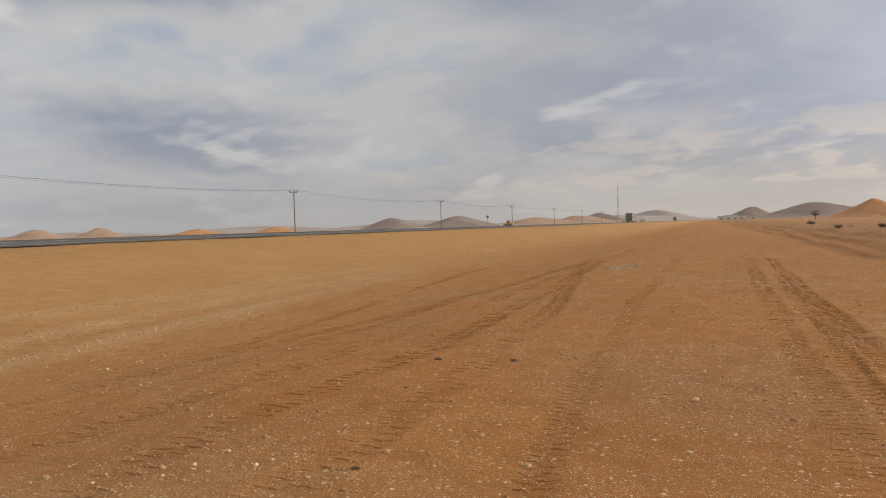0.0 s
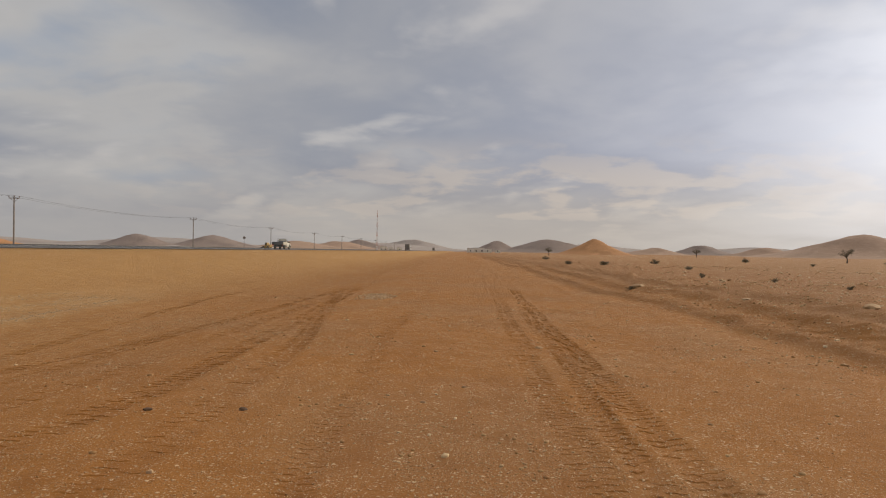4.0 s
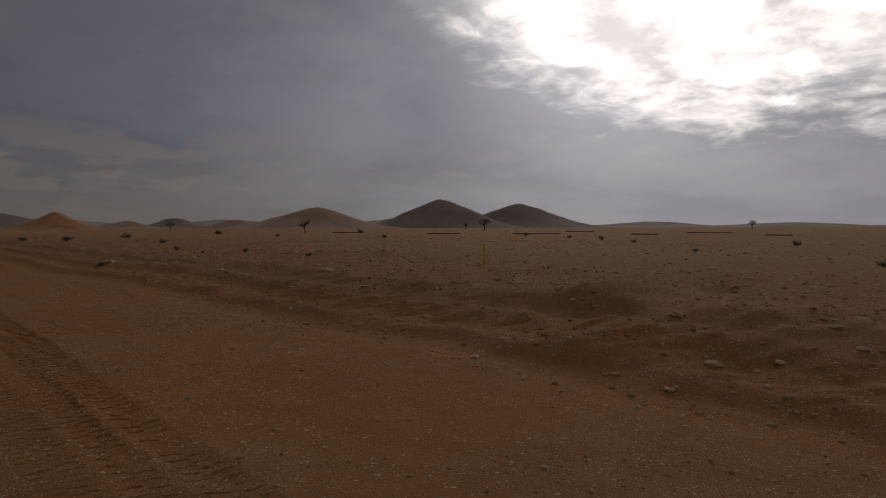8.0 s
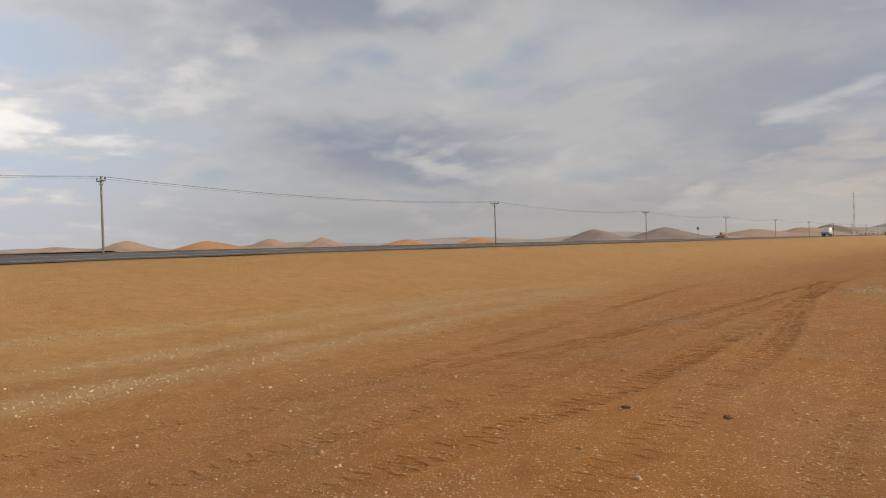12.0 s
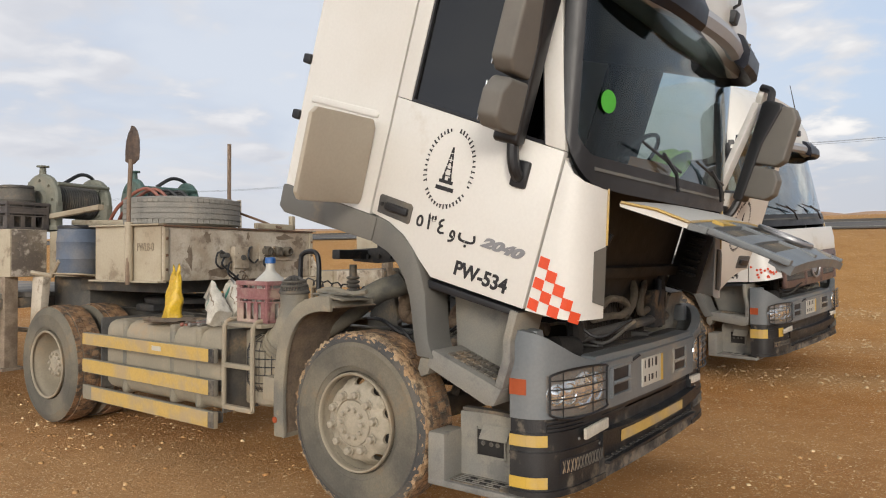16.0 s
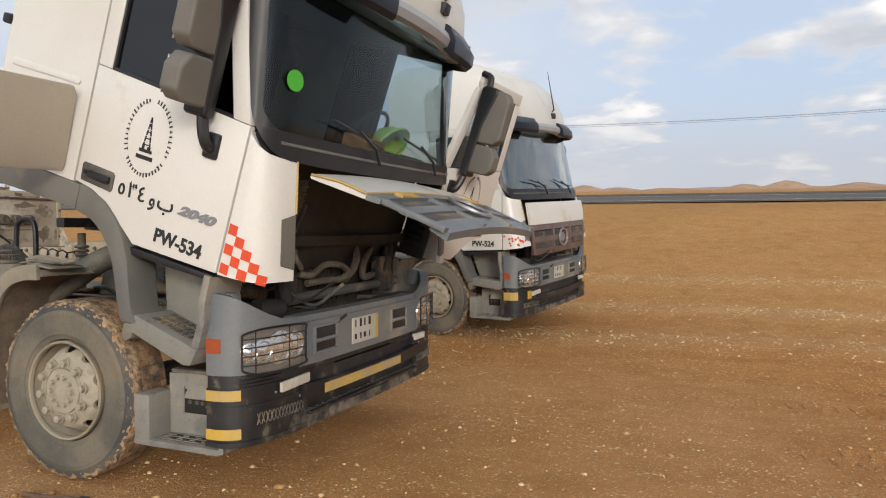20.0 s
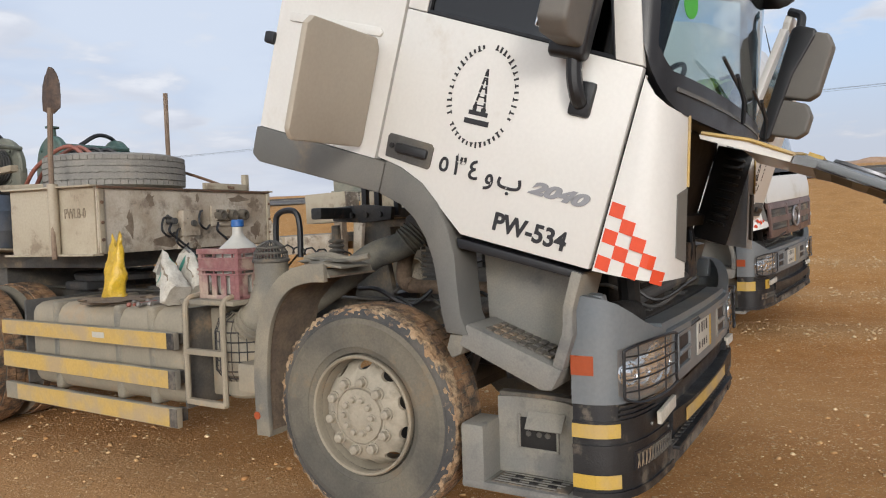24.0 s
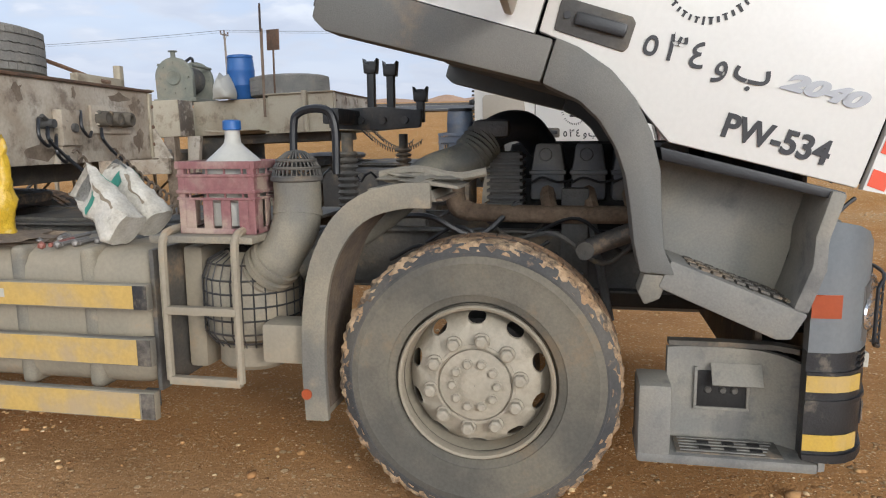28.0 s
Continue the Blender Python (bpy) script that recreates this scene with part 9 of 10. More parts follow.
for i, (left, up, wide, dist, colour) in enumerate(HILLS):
    what = {SANDY: "low sandy brown desert hill on the horizon", ROCKY: "dark rocky desert hill on the horizon", DUNE: "smooth orange sand dune beyond the plain", HAZY: "far desert ridge on the horizon, haze mixed into its colour"}[colour]
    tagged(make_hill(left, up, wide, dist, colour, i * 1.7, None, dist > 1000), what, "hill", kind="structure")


def make_hut(left, dist, w, d, h, material):
    x, y = -2.5 - dist * math.sin(radians(left)), -3.5 + dist * math.cos(radians(left))
    b = empty("hut", pose(x, y, gz(x, y) - 0.2, 0, 0, left), "small flat-roofed white block building far down the plain", "building", "roadside huts")
    boxpart("wall", (-w / 2, -d / 2, 0), (w / 2, d / 2, h), material, b, 0.05)
    boxpart("roof", (-w / 2 - 0.15, -d / 2 - 0.15, h), (w / 2 + 0.15, d / 2 + 0.15, h + 0.25), concrete, b, 0.03)
    for k in range(max(1, int(w // 4))):
        cx = -w / 2 + (k + 0.5) * w / max(1, int(w // 4))
        boxpart("window", (cx - 0.6, -d / 2 - 0.03, 1.1), (cx + 0.6, -d / 2 + 0.02, 2.2), black_plastic, b, 0)


for left, dist, w, d, h in ((0.4, 620, 10, 7, 4.2), (-0.3, 640, 7, 6, 3.4), (1.1, 600, 6, 5, 3.6), (-1.1, 660, 5, 5, 3), (8.2, 900, 9, 6, 5), (7.6, 880, 6, 6, 4), (6.9, 920, 7, 6, 4)):
    make_hut(left, dist, w, d, h, pale_wall)


# ---- the plain beyond the bank ----
def make_low_wall(left, dist, length):
    x, y = -2.3 - dist * math.sin(radians(left)), -3.4 + dist * math.cos(radians(left))
    w = boxpart("earth_berm", (-length / 2, -0.25, 0), (length / 2, 0.25, 0.17), dark_clod, None, 0.10)
    w.matrix_world = pose(x, y, gz(x, y) - 0.05, 0, 0, left)
    tagged(w, "long low dark earth berm on the plain", "berm", "berms")


for left, dist, length in ((-45.3, 90, 6), (-53.8, 85, 3), (-37.8, 95, 4.5), (-63.3, 80, 2.6), (-48.8, 130, 5), (-58.5, 110, 6), (-30, 120, 5)):
    make_low_wall(left, dist, length)


def make_bush(x, y, r, tall, leaves=260, dry=False):
    b = empty("bush", pose(x, y, gz(x, y) - 0.03, 0, 0, random.uniform(0, 360)), "small dry grey-green desert bush on the plain", "bush", "desert bushes")
    bm = bm_new()
    tips = []
    for k in range(11):
        a, lean = k * 2.4, random.uniform(0.25, 1.0)
        tip = Vector((math.cos(a) * r * lean, math.sin(a) * r * lean, tall * random.uniform(0.55, 1.0) * (1.15 - 0.4 * lean)))
        a_tube(bm, [(0, 0, 0), tip * 0.5 + Vector((0, 0, tall * 0.12)), tip], [0.03 * r + 0.008, 0.02 * r + 0.005, 0.006], 5)
        tips.append(tip)
    part("stems", bm, bark, b)
    bm = bm_new()
    for k in range(leaves):
        tip = random.choice(tips)
        c = tip * random.uniform(0.45, 1.08) + Vector((random.gauss(0, 1), random.gauss(0, 1), random.gauss(0, 0.8))) * r * 0.18
        c.z = max(c.z, 0.04)
        n = Vector((random.gauss(0, 1), random.gauss(0, 1), random.gauss(0, 1))).normalized()
        u = n.orthogonal().normalized() * r * random.uniform(0.07, 0.15)
        v = n.cross(u.normalized()) * r * random.uniform(0.04, 0.08)
        bm.faces.new([bm.verts.new(c + p) for p in (-u, v, u, -v)])
    tagged(part("leaves", bm, leaf_green, b, flat=True), kind="stuff")


for left, up, dist, r, tall in ((-17.0, -2.1, 31, 0.30, 0.42), (-22.1, -2.37, 28, 0.27, 0.36), (-27, -2.7, 24, 0.22, 0.35), (-11.8, -2.6, 26, 0.35, 0.30), (-57.6, 0, 30, 0.3, 0.35), (-50.5, 0, 52, 0.5, 0.6), (-48, 0, 60, 0.5, 0.5), (-64.5, 0, 40, 0.5, 0.6), (-33, 0, 64, 0.6, 0.6),
                               (-24.5, 0, 75, 0.6, 0.6), (-13.5, 0, 70, 0.9, 0.9), (-9.6, 0, 52, 0.8, 0.5), (-6.8, 0, 60, 0.7, 0.7), (-5.0, 0, 95, 1.0, 1.0), (-16, 0, 46, 0.5, 0.5), (-70, 0, 22, 0.4, 0.4), (-44.5, 0, 75, 0.7, 0.7), (-53, 0, 44, 0.4, 0.4), (-31, 0, 110, 1.2, 1.2), (-20, 0, 100, 1.2, 1.1)):
    make_bush(-2.3 - dist * math.sin(radians(left)), -3.4 + dist * math.cos(radians(left)), r * 0.5, tall * 0.5)


def make_acacia(left, dist, tall):
    x, y = -2.3 - dist * math.sin(radians(left)), -3.4 + dist * math.cos(radians(left))
    t = empty("acacia_tree", pose(x, y, gz(x, y) - 0.05), "small dark thorny acacia tree on the plain", "tree", "acacia trees")
    bm = bm_new()
    a_tube(bm, curve_pts([(0, 0, 0), (0.05 * tall, 0, 0.25 * tall), (-0.02 * tall, 0.02 * tall, 0.5 * tall)]), [0.05 * tall] * 7 + [0.04 * tall] * 6, 7)
    tips = []
    for k in range(9):
        a = k * 2.4
        tip = Vector((math.cos(a) * 0.42, math.sin(a) * 0.42, random.uniform(0.62, 0.98))) * tall
        tip = Vector((tip.x * random.uniform(0.4, 1), tip.y * random.uniform(0.4, 1), tip.z))
        a_tube(bm, [(-0.02 * tall, 0.02 * tall, 0.45 * tall), tip * 0.6 + Vector((0, 0, 0.2 * tall)), tip], [0.035 * tall, 0.022 * tall, 0.006 * tall], 5)
        tips.append(tip)
    part("trunk", bm, bark, t)
    bm = bm_new()
    for k in range(700):
        c = random.choice(tips) + Vector((random.gauss(0, 1), random.gauss(0, 1), random.gauss(0, 0.6))) * tall * 0.11
        n = Vector((random.gauss(0, 1), random.gauss(0, 1), random.gauss(0, 1))).normalized()
        u = n.orthogonal().normalized() * tall * random.uniform(0.018, 0.04)
        v = n.cross(u.normalized()) * tall * random.uniform(0.012, 0.025)
        bm.faces.new([bm.verts.new(c + p) for p in (-u, v, u, -v)])
    tagged(part("crown", bm, leaf_green, t, flat=True), kind="stuff")


for left, dist, tall in ((-41.1, 165, 2.9), (-26.6, 120, 2.0), (-16.5, 260, 2.8), (-5.2, 240, 2.6), (-39.6, 240, 2.2), (-61.5, 210, 2.4)):
    make_acacia(left, dist, tall)

marker_yellow = mat("marker_yellow", (0.72, 0.46, 0.03), 0.5, other=(0.62, 0.42, 0.06), amount=0.5, scale=8, grain=0.05)
marker = empty("marker_post", pose(10.45, 11.15, gz(10.45, 11.15) - 0.03, 3, -5, 0), "thin leaning yellow marker post stuck in the plain", "post")
bm = bm_new()
a_cyl(bm, (0, 0, 0), (0, 0, 0.56), 0.034, 0.030, 10)
part("post", bm, marker_yellow, marker)
bm = bm_new()
a_cyl(bm, (0, 0, 0.55), (0, 0, 0.59), 0.034, 0.026, 10)
part("cap", bm, marker_yellow, marker)

# ---- stones ----
def stone_mat(name, tones, rough=0.9):
    m = bpy.data.materials.new(name)
    m.use_nodes = True
    t = m.node_tree
    b = t.nodes["Principled BSDF"]
    geo = t.nodes.new("ShaderNodeNewGeometry")
    ob = t.nodes.new("ShaderNodeObjectInfo")
    pick = math_node(t, "FRACT", math_node(t, "ADD", geo.outputs["Random Per Island"], ob.outputs["Random"]))
    cr = t.nodes.new("ShaderNodeValToRGB")
    t.links.new(pick, cr.inputs[0])
    els = cr.color_ramp.elements
    while len(els) < len(tones):
        els.new(0.5)
    for k, c in enumerate(tones):
        els[k].position = k / (len(tones) - 1)
        els[k].color = (*c, 1)
    co = t.nodes.new("ShaderNodeTexCoord").outputs["Object"]
    n = nd(t, "ShaderNodeTexNoise", Scale=30.0, Detail=4.0)
    t.links.new(co, n.inputs["Vector"])
    col = blend(t, ramp(t, n.outputs[0], 0.3, 0.7), blend(t, 1.0, cr.outputs[0], (0.75, 0.72, 0.68), "MULTIPLY"), cr.outputs[0])
    t.links.new(col, b.inputs["Base Color"])
    b.inputs["Roughness"].default_value = rough
    bp = nd(t, "ShaderNodeBump", Strength=0.3, Distance=0.005)
    t.links.new(n.outputs[0], bp.inputs["Height"])
    t.links.new(bp.outputs[0], b.inputs["Normal"])
    return m


gravel_mat = stone_mat("gravel", [(0.38, 0.19, 0.070), (0.46, 0.255, 0.098), (0.56, 0.355, 0.162), (0.42, 0.22, 0.082), (0.66, 0.465, 0.245), (0.78, 0.605, 0.375), (0.54, 0.33, 0.145), (0.36, 0.175, 0.065)])
pale_gravel_mat = stone_mat("pale_gravel", [(0.52, 0.36, 0.19), (0.62, 0.46, 0.27), (0.44, 0.29, 0.15), (0.70, 0.55, 0.35)])
rock_mat = stone_mat("desert_rock", [(0.42, 0.24, 0.11), (0.56, 0.36, 0.18), (0.66, 0.48, 0.28), (0.46, 0.28, 0.14), (0.36, 0.21, 0.11)])
rng = np.random.default_rng(7)


def stone_shape(seed, sub=1):
    bm = bm_new()
    bmesh.ops.create_icosphere(bm, subdivisions=sub, radius=1.0)
    r = np.random.default_rng(seed)
    sq = Vector((1.0, r.uniform(0.6, 0.9), r.uniform(0.4, 0.7)))
    for v in bm.verts:
        d = v.co.normalized()
        k = 1 + 0.45 * noise.noise(d * 1.6 + Vector((seed * 5.1, 0, 0)))
        v.co = Vector((d.x * sq.x, d.y * sq.y, d.z * sq.z)) * k
    vs = np.array([v.co[:] for v in bm.verts])
    fs = np.array([[v.index for v in f.verts] for f in bm.faces])
    bm.free()
    return vs, fs


SHAPES = [stone_shape(k) for k in range(8)]


def scatter(name, xs, ys, sizes, material, label, sink=0.25):
    """Many loose stones in one mesh."""
    zs = ground_z(xs, ys)
    V, F, base = [], [], 0
    turn = rng.uniform(0, 2 * math.pi, len(xs))
    kind = rng.integers(0, len(SHAPES), len(xs))
    for k, (vs, fs) in enumerate(SHAPES):
        i = np.nonzero(kind == k)[0]
        c, s = np.cos(turn[i])[:, None], np.sin(turn[i])[:, None]
        p = vs[None] * sizes[i][:, None, None]
        q = np.stack([p[..., 0] * c - p[..., 1] * s + xs[i][:, None], p[..., 0] * s + p[..., 1] * c + ys[i][:, None], p[..., 2] + zs[i][:, None] + sink * sizes[i][:, None] * 0.6], -1)
        V.append(q.reshape(-1, 3))
        F.append((fs[None] + (base + np.arange(len(i)) * len(vs))[:, None, None]).reshape(-1, 3))
        base += len(i) * len(vs)
    V, F = np.concatenate(V), np.concatenate(F).astype(np.int32)
    me = bpy.data.meshes.new(name)
    me.vertices.add(len(V))
    me.vertices.foreach_set("co", V.astype(np.float32).ravel())
    me.loops.add(F.size)
    me.loops.foreach_set("vertex_index", F.ravel())
    me.polygons.add(len(F))
    me.polygons.foreach_set("loop_start", np.arange(0, F.size, 3, dtype=np.int32))
    me.update(calc_edges=True)
    me.materials.append(material)
    return tagged(new(name, me), label, "gravel", kind="stuff")


def strewn(n, x0, x1, y0, y1, density):
    xs, ys = rng.uniform(x0, x1, n), rng.uniform(y0, y1, n)
    keep = rng.uniform(0, 1, n) < density(xs, ys)
    return xs[keep], ys[keep]


def patchy(x, y):
    d = 0.16 + 0.84 * smooth(-0.05, 0.60, wob(x, y, 0.9, 2.0) + 0.35 * wob(x, y, 3.1, 7.0))
    return d * (1 - 0.85 * ruts(x, y)[1])


def nearby(x, y):
    """Fine grains only where the walk passes close."""
    return patchy(x, y) * (0.18 + 0.82 * np.exp(-(np.hypot(x + 3.4, y + 1.8) / 5.2) ** 4))


def small(n, lo, hi):
    return lo * (hi / lo) ** (rng.uniform(0, 1, n) ** 2.0)


PALE_PEBBLES = "pale pebbles strewn over the orange sand"
xs, ys = strewn(120000, -11.5, 3.2, -9.0, 8.0, nearby)
scatter("pebbles", xs, ys, small(len(xs), 0.0040, 0.0125), gravel_mat, PALE_PEBBLES)
xs, ys = strewn(11000, -12, 3.0, -10.0, 16.0, patchy)
scatter("pebbles", xs, ys, small(len(xs), 0.009, 0.027), gravel_mat, PALE_PEBBLES)
xs, ys = strewn(900, -12, 3.0, -10.0, 20.0, patchy)
scatter("pebbles", xs, ys, small(len(xs), 0.020, 0.042), gravel_mat, PALE_PEBBLES)
xs, ys = strewn(3000, -6.0, -1.0, -13.5, -4.0, lambda x, y: 0.3 + 0.7 * patchy(x, y))
scatter("pebbles", xs, ys, small(len(xs), 0.007, 0.026), gravel_mat, "loose pale stones beside the trucks")
xs, ys = strewn(60000, -17.6, -10.6, -9.0, 20.0, lambda x, y: 0.55 * windrows(x, y) ** 1.3)
scatter("gravel_strip", xs, ys, small(len(xs), 0.010, 0.032), pale_gravel_mat, "long strip of loose pale gravel on the sand")
xs, ys = strewn(13000, 2.8, 12.0, -9.0, 24.0, lambda x, y: 0.25 + 0.75 * smooth(-0.2, 0.5, wob(x, y, 1.4, 3.0)))
scatter("bank_rubble", xs, ys, small(len(xs), 0.010, 0.048), gravel_mat, "pebbles and rubble strewn over the graded bank")
xs, ys = strewn(4000, 6.0, 40.0, 0.0, 60.0, lambda x, y: 0.3 + 0.7 * smooth(-0.2, 0.5, wob(x, y, 0.3, 3.0)))
scatter("plain_rubble", xs, ys, small(len(xs), 0.025, 0.085), gravel_mat, "scattered stones over the stony plain")
xs, ys = strewn(2600, -6.2, -5.0, 16.6, 20.0, lambda x, y: 0.9 * np.exp(-((x + 5.6) / 0.45) ** 2 - ((y - 18.2) / 1.0) ** 2))
scatter("stone_heap", xs, ys, small(len(xs), 0.012, 0.045), rock_mat, "patch of broken stones spilled on the track")


def rock_mesh(seed):
    vs, fs = stone_shape(seed + 40, 2)
    me = bpy.data.meshes.new("stone")
    me.from_pydata([tuple(v) for v in vs], [], [tuple(f) for f in fs])
    me.materials.append(rock_mat)
    me.polygons.foreach_set("use_smooth", np.ones(len(me.polygons), dtype=bool))
    me.set_sharp_from_angle(angle=radians(32))
    return me


ROCKS = [rock_mesh(k) for k in range(9)]


def put_rock(x, y, size, kind, label, flat=1.0, name="stone", group="loose stones", material=None):
    ob = new(name, ROCKS[kind % 9] if material is None else ROCKS[kind % 9].copy())
    if material is not None:
        ob.data.materials[0] = material
    size *= 0.62
    ob.matrix_world = Matrix.LocRotScale((x, y, gz(x, y) + 0.14 * size * flat), Euler((0, 0, kind * 1.9)), (size, size, size * flat))
    return tagged(ob, label, "stone", group)


for k, (x, y, s, f) in enumerate(((-3.0, 7.0, 0.055, 0.8), (-1.4, 7.7, 0.12, 0.45), (-5.7, -0.5, 0.06, 0.9), (-9.2, 19.5, 0.09, 0.9), (-2.2, 3.2, 0.05, 0.9), (-2.9, 3.6, 0.045, 0.9), (-3.3, 3.9, 0.05, 0.9), (-2.5, 4.4, 0.05, 0.8), (-3.7, 3.4, 0.045, 0.9),
                                  (-4.0, 0.3, 0.05, 0.9), (-3.5, -0.2, 0.05, 0.8), (-4.6, 1.2, 0.055, 0.8), (-1.9, 2.2, 0.04, 0.9), (-0.2, 3.0, 0.045, 0.9), (-8.2, 3.2, 0.06, 0.9), (-7.5, 5.9, 0.06, 0.7), (-10.4, 2.6, 0.07, 0.8), (-5.2, -1.6, 0.05, 0.9), (-6.7, -1.2, 0.05, 0.9), (-4.1, -2.8, 0.045, 0.9), (-4.7, -3.6, 0.05, 0.8))):
    put_rock(x, y, s, k, "flat pale stone lying in the wheel track" if f < 0.5 else "pale stone lying on the orange sand", f)
for k, (x, y, s, f) in enumerate(((6.0, 0.1, 0.17, 0.55), (5.4, -0.44, 0.13, 0.8), (4.8, 0.1, 0.10, 0.9), (3.5, 0.5, 0.10, 0.8), (5.7, 11.4, 0.30, 0.6), (7.7, 0.9, 0.11, 0.8), (7.5, 1.15, 0.14, 0.4), (6.6, 0.05, 0.20, 0.55), (3.62, 1.22, 0.10, 0.6), (3.2, 3.0, 0.13, 0.7), (7.6, 14.2, 0.34, 0.6),
                                  (13.9, 6.4, 0.25, 0.6), (4.7, 15.6, 0.2, 0.7), (3.3, 22.3, 0.45, 0.5), (5.7, 1.9, 0.16, 0.7), (4.4, 0.6, 0.17, 0.7), (9.0, 3.0, 0.14, 0.7), (4.3, 5.5, 0.10, 0.8), (5.0, 8.5, 0.12, 0.7), (6.9, 9.6, 0.15, 0.6))):
    put_rock(x, y, s, k + 3, "grey-brown rock on the graded bank", f, group="bank rocks")
for k, (x, y, s) in enumerate(((-5.5, 3.0, 0.075), (-4.6, 3.1, 0.07), (-4.55, -0.6, 0.05))):
    put_rock(x, y, s, k, "dark crumbly clod of oily earth on the sand", 0.7, "earth_clod", "earth clods", dark_clod)


# ---- tools and a jug left on the ground before the front wheel ----
jug(pose(-3.945, -5.077, gz(-3.945, -5.077) - 0.005, 0, 0, 120), "big milky water jug with blue cap standing on sand", 1.25)


def lying_bar(a, b, r, label, socket=False, knob=False):
    a, b = Vector((*a, gz(*a) + r)), Vector((*b, gz(*b) + r))
    t = empty("iron_bar", Matrix.Translation(a), label, "iron bar", "iron bars on the sand")
    d = b - a
    bm = bm_new()
    a_tube(bm, curve_pts([(0, 0, 0), d * 0.35 + Vector((0.012, 0.01, 0.004)), d * 0.7, d], 4), [r] * 12 + [r * 0.9], 8)
    part("bar", bm, rust, t)
    if socket:
        bm = bm_new()
        u = d.normalized()
        a_cyl(bm, d - u * 0.02, d + u * 0.05, r * 1.5, r * 1.8, 12)
        part("socket", bm, dark_metal, t)
    if knob:
        bm = bm_new()
        u = d.normalized()
        a_cyl(bm, d - u * 0.03, d + u * 0.02, r * 1.5, r * 1.4, 6)
        part("collar", bm, dark_metal, t)
    return t


lying_bar((-4.207, -5.20), (-4.866, -5.084), 0.012, "long bent rusty iron bar lying on the sand")
lying_bar((-4.376, -5.173), (-4.435, -4.80), 0.014, "rusty wheel brace with a socket end", True)
lying_bar((-5.052, -6.03), (-5.115, -5.633), 0.016, "short rusty steel rod with a collar", False, True)
lying_bar((-4.95, -6.85), (-5.02, -6.66), 0.013, "short rusty steel rod with a collar")
put_rock(-5.106, -5.252, 0.05, 2, "dark crumbly clod of oily earth on the sand", 0.8, "earth_clod", "earth clods", dark_clod)

# ---- traffic on the highway ----
car_cream = mat("car_cream", (0.62, 0.57, 0.46), 0.4, other=(0.52, 0.46, 0.35), amount=0.6, scale=1.6, grain=0.03, bump=0.02, dirt=DUST, dirt_amount=0.15, coat=0.3)
bed_cream = mat("bed_cream", (0.50, 0.44, 0.33), 0.6, other=(0.40, 0.34, 0.25), amount=0.7, scale=2, grain=0.05, bump=0.08, dirt=DUST, dirt_amount=0.2)
# own grey of rack and bed frame, and the tailgate's shade
bed_grey_shade = mat("bed_grey_shade", (0.11, 0.11, 0.105), 0.6, other=(0.18, 0.16, 0.13), amount=0.7, scale=2, grain=0.06, bump=0.08)
red_lens = mat("red_lens", (0.35, 0.02, 0.015), 0.3, grain=0.02, bump=0.0)
box_white = mat("box_white", (0.70, 0.70, 0.68), 0.5, other=(0.62, 0.60, 0.56), amount=0.6, scale=0.8, grain=0.03, bump=0.02, dirt=DUST, dirt_amount=0.1)
box_blue = mat("box_blue", (0.16, 0.24, 0.33), 0.5, other=(0.22, 0.27, 0.33), amount=0.6, scale=1, grain=0.04, bump=0.02)
box_brown = mat("box_brown", (0.16, 0.135, 0.11), 0.7, other=(0.22, 0.18, 0.14), amount=0.7, scale=1, grain=0.06, bump=0.05)
digger_yellow = mat("digger_yellow", (0.42, 0.27, 0.07), 0.6, other=(0.34, 0.24, 0.11), amount=0.8, scale=1.5, grain=0.06, bump=0.05, dirt=DUST, dirt_amount=0.3)


def road_wheel(parent, x, y, r, w):
    side = 1 if x > 0 else -1
    bm = bm_new()
    a_lathe(bm, [(-w / 2, r * 0.62), (-w / 2, r * 0.92), (-w * 0.36, r), (w * 0.36, r), (w / 2, r * 0.92), (w / 2, r * 0.62)], (0, 0, 0), "x", 28)
    wheel = part("wheel", bm, rubber, parent)
    wheel.matrix_local = pose(x, y, r)
    bm = bm_new()
    a_lathe(bm, [(side * w * 0.42, r * 0.64), (side * w * 0.30, r * 0.56), (side * w * 0.22, r * 0.30), (side * w * 0.36, r * 0.16), (side * w * 0.36, 0.001)], (0, 0, 0), "x", 20)
    part("rim", bm, rim_paint, wheel)
    return wheel


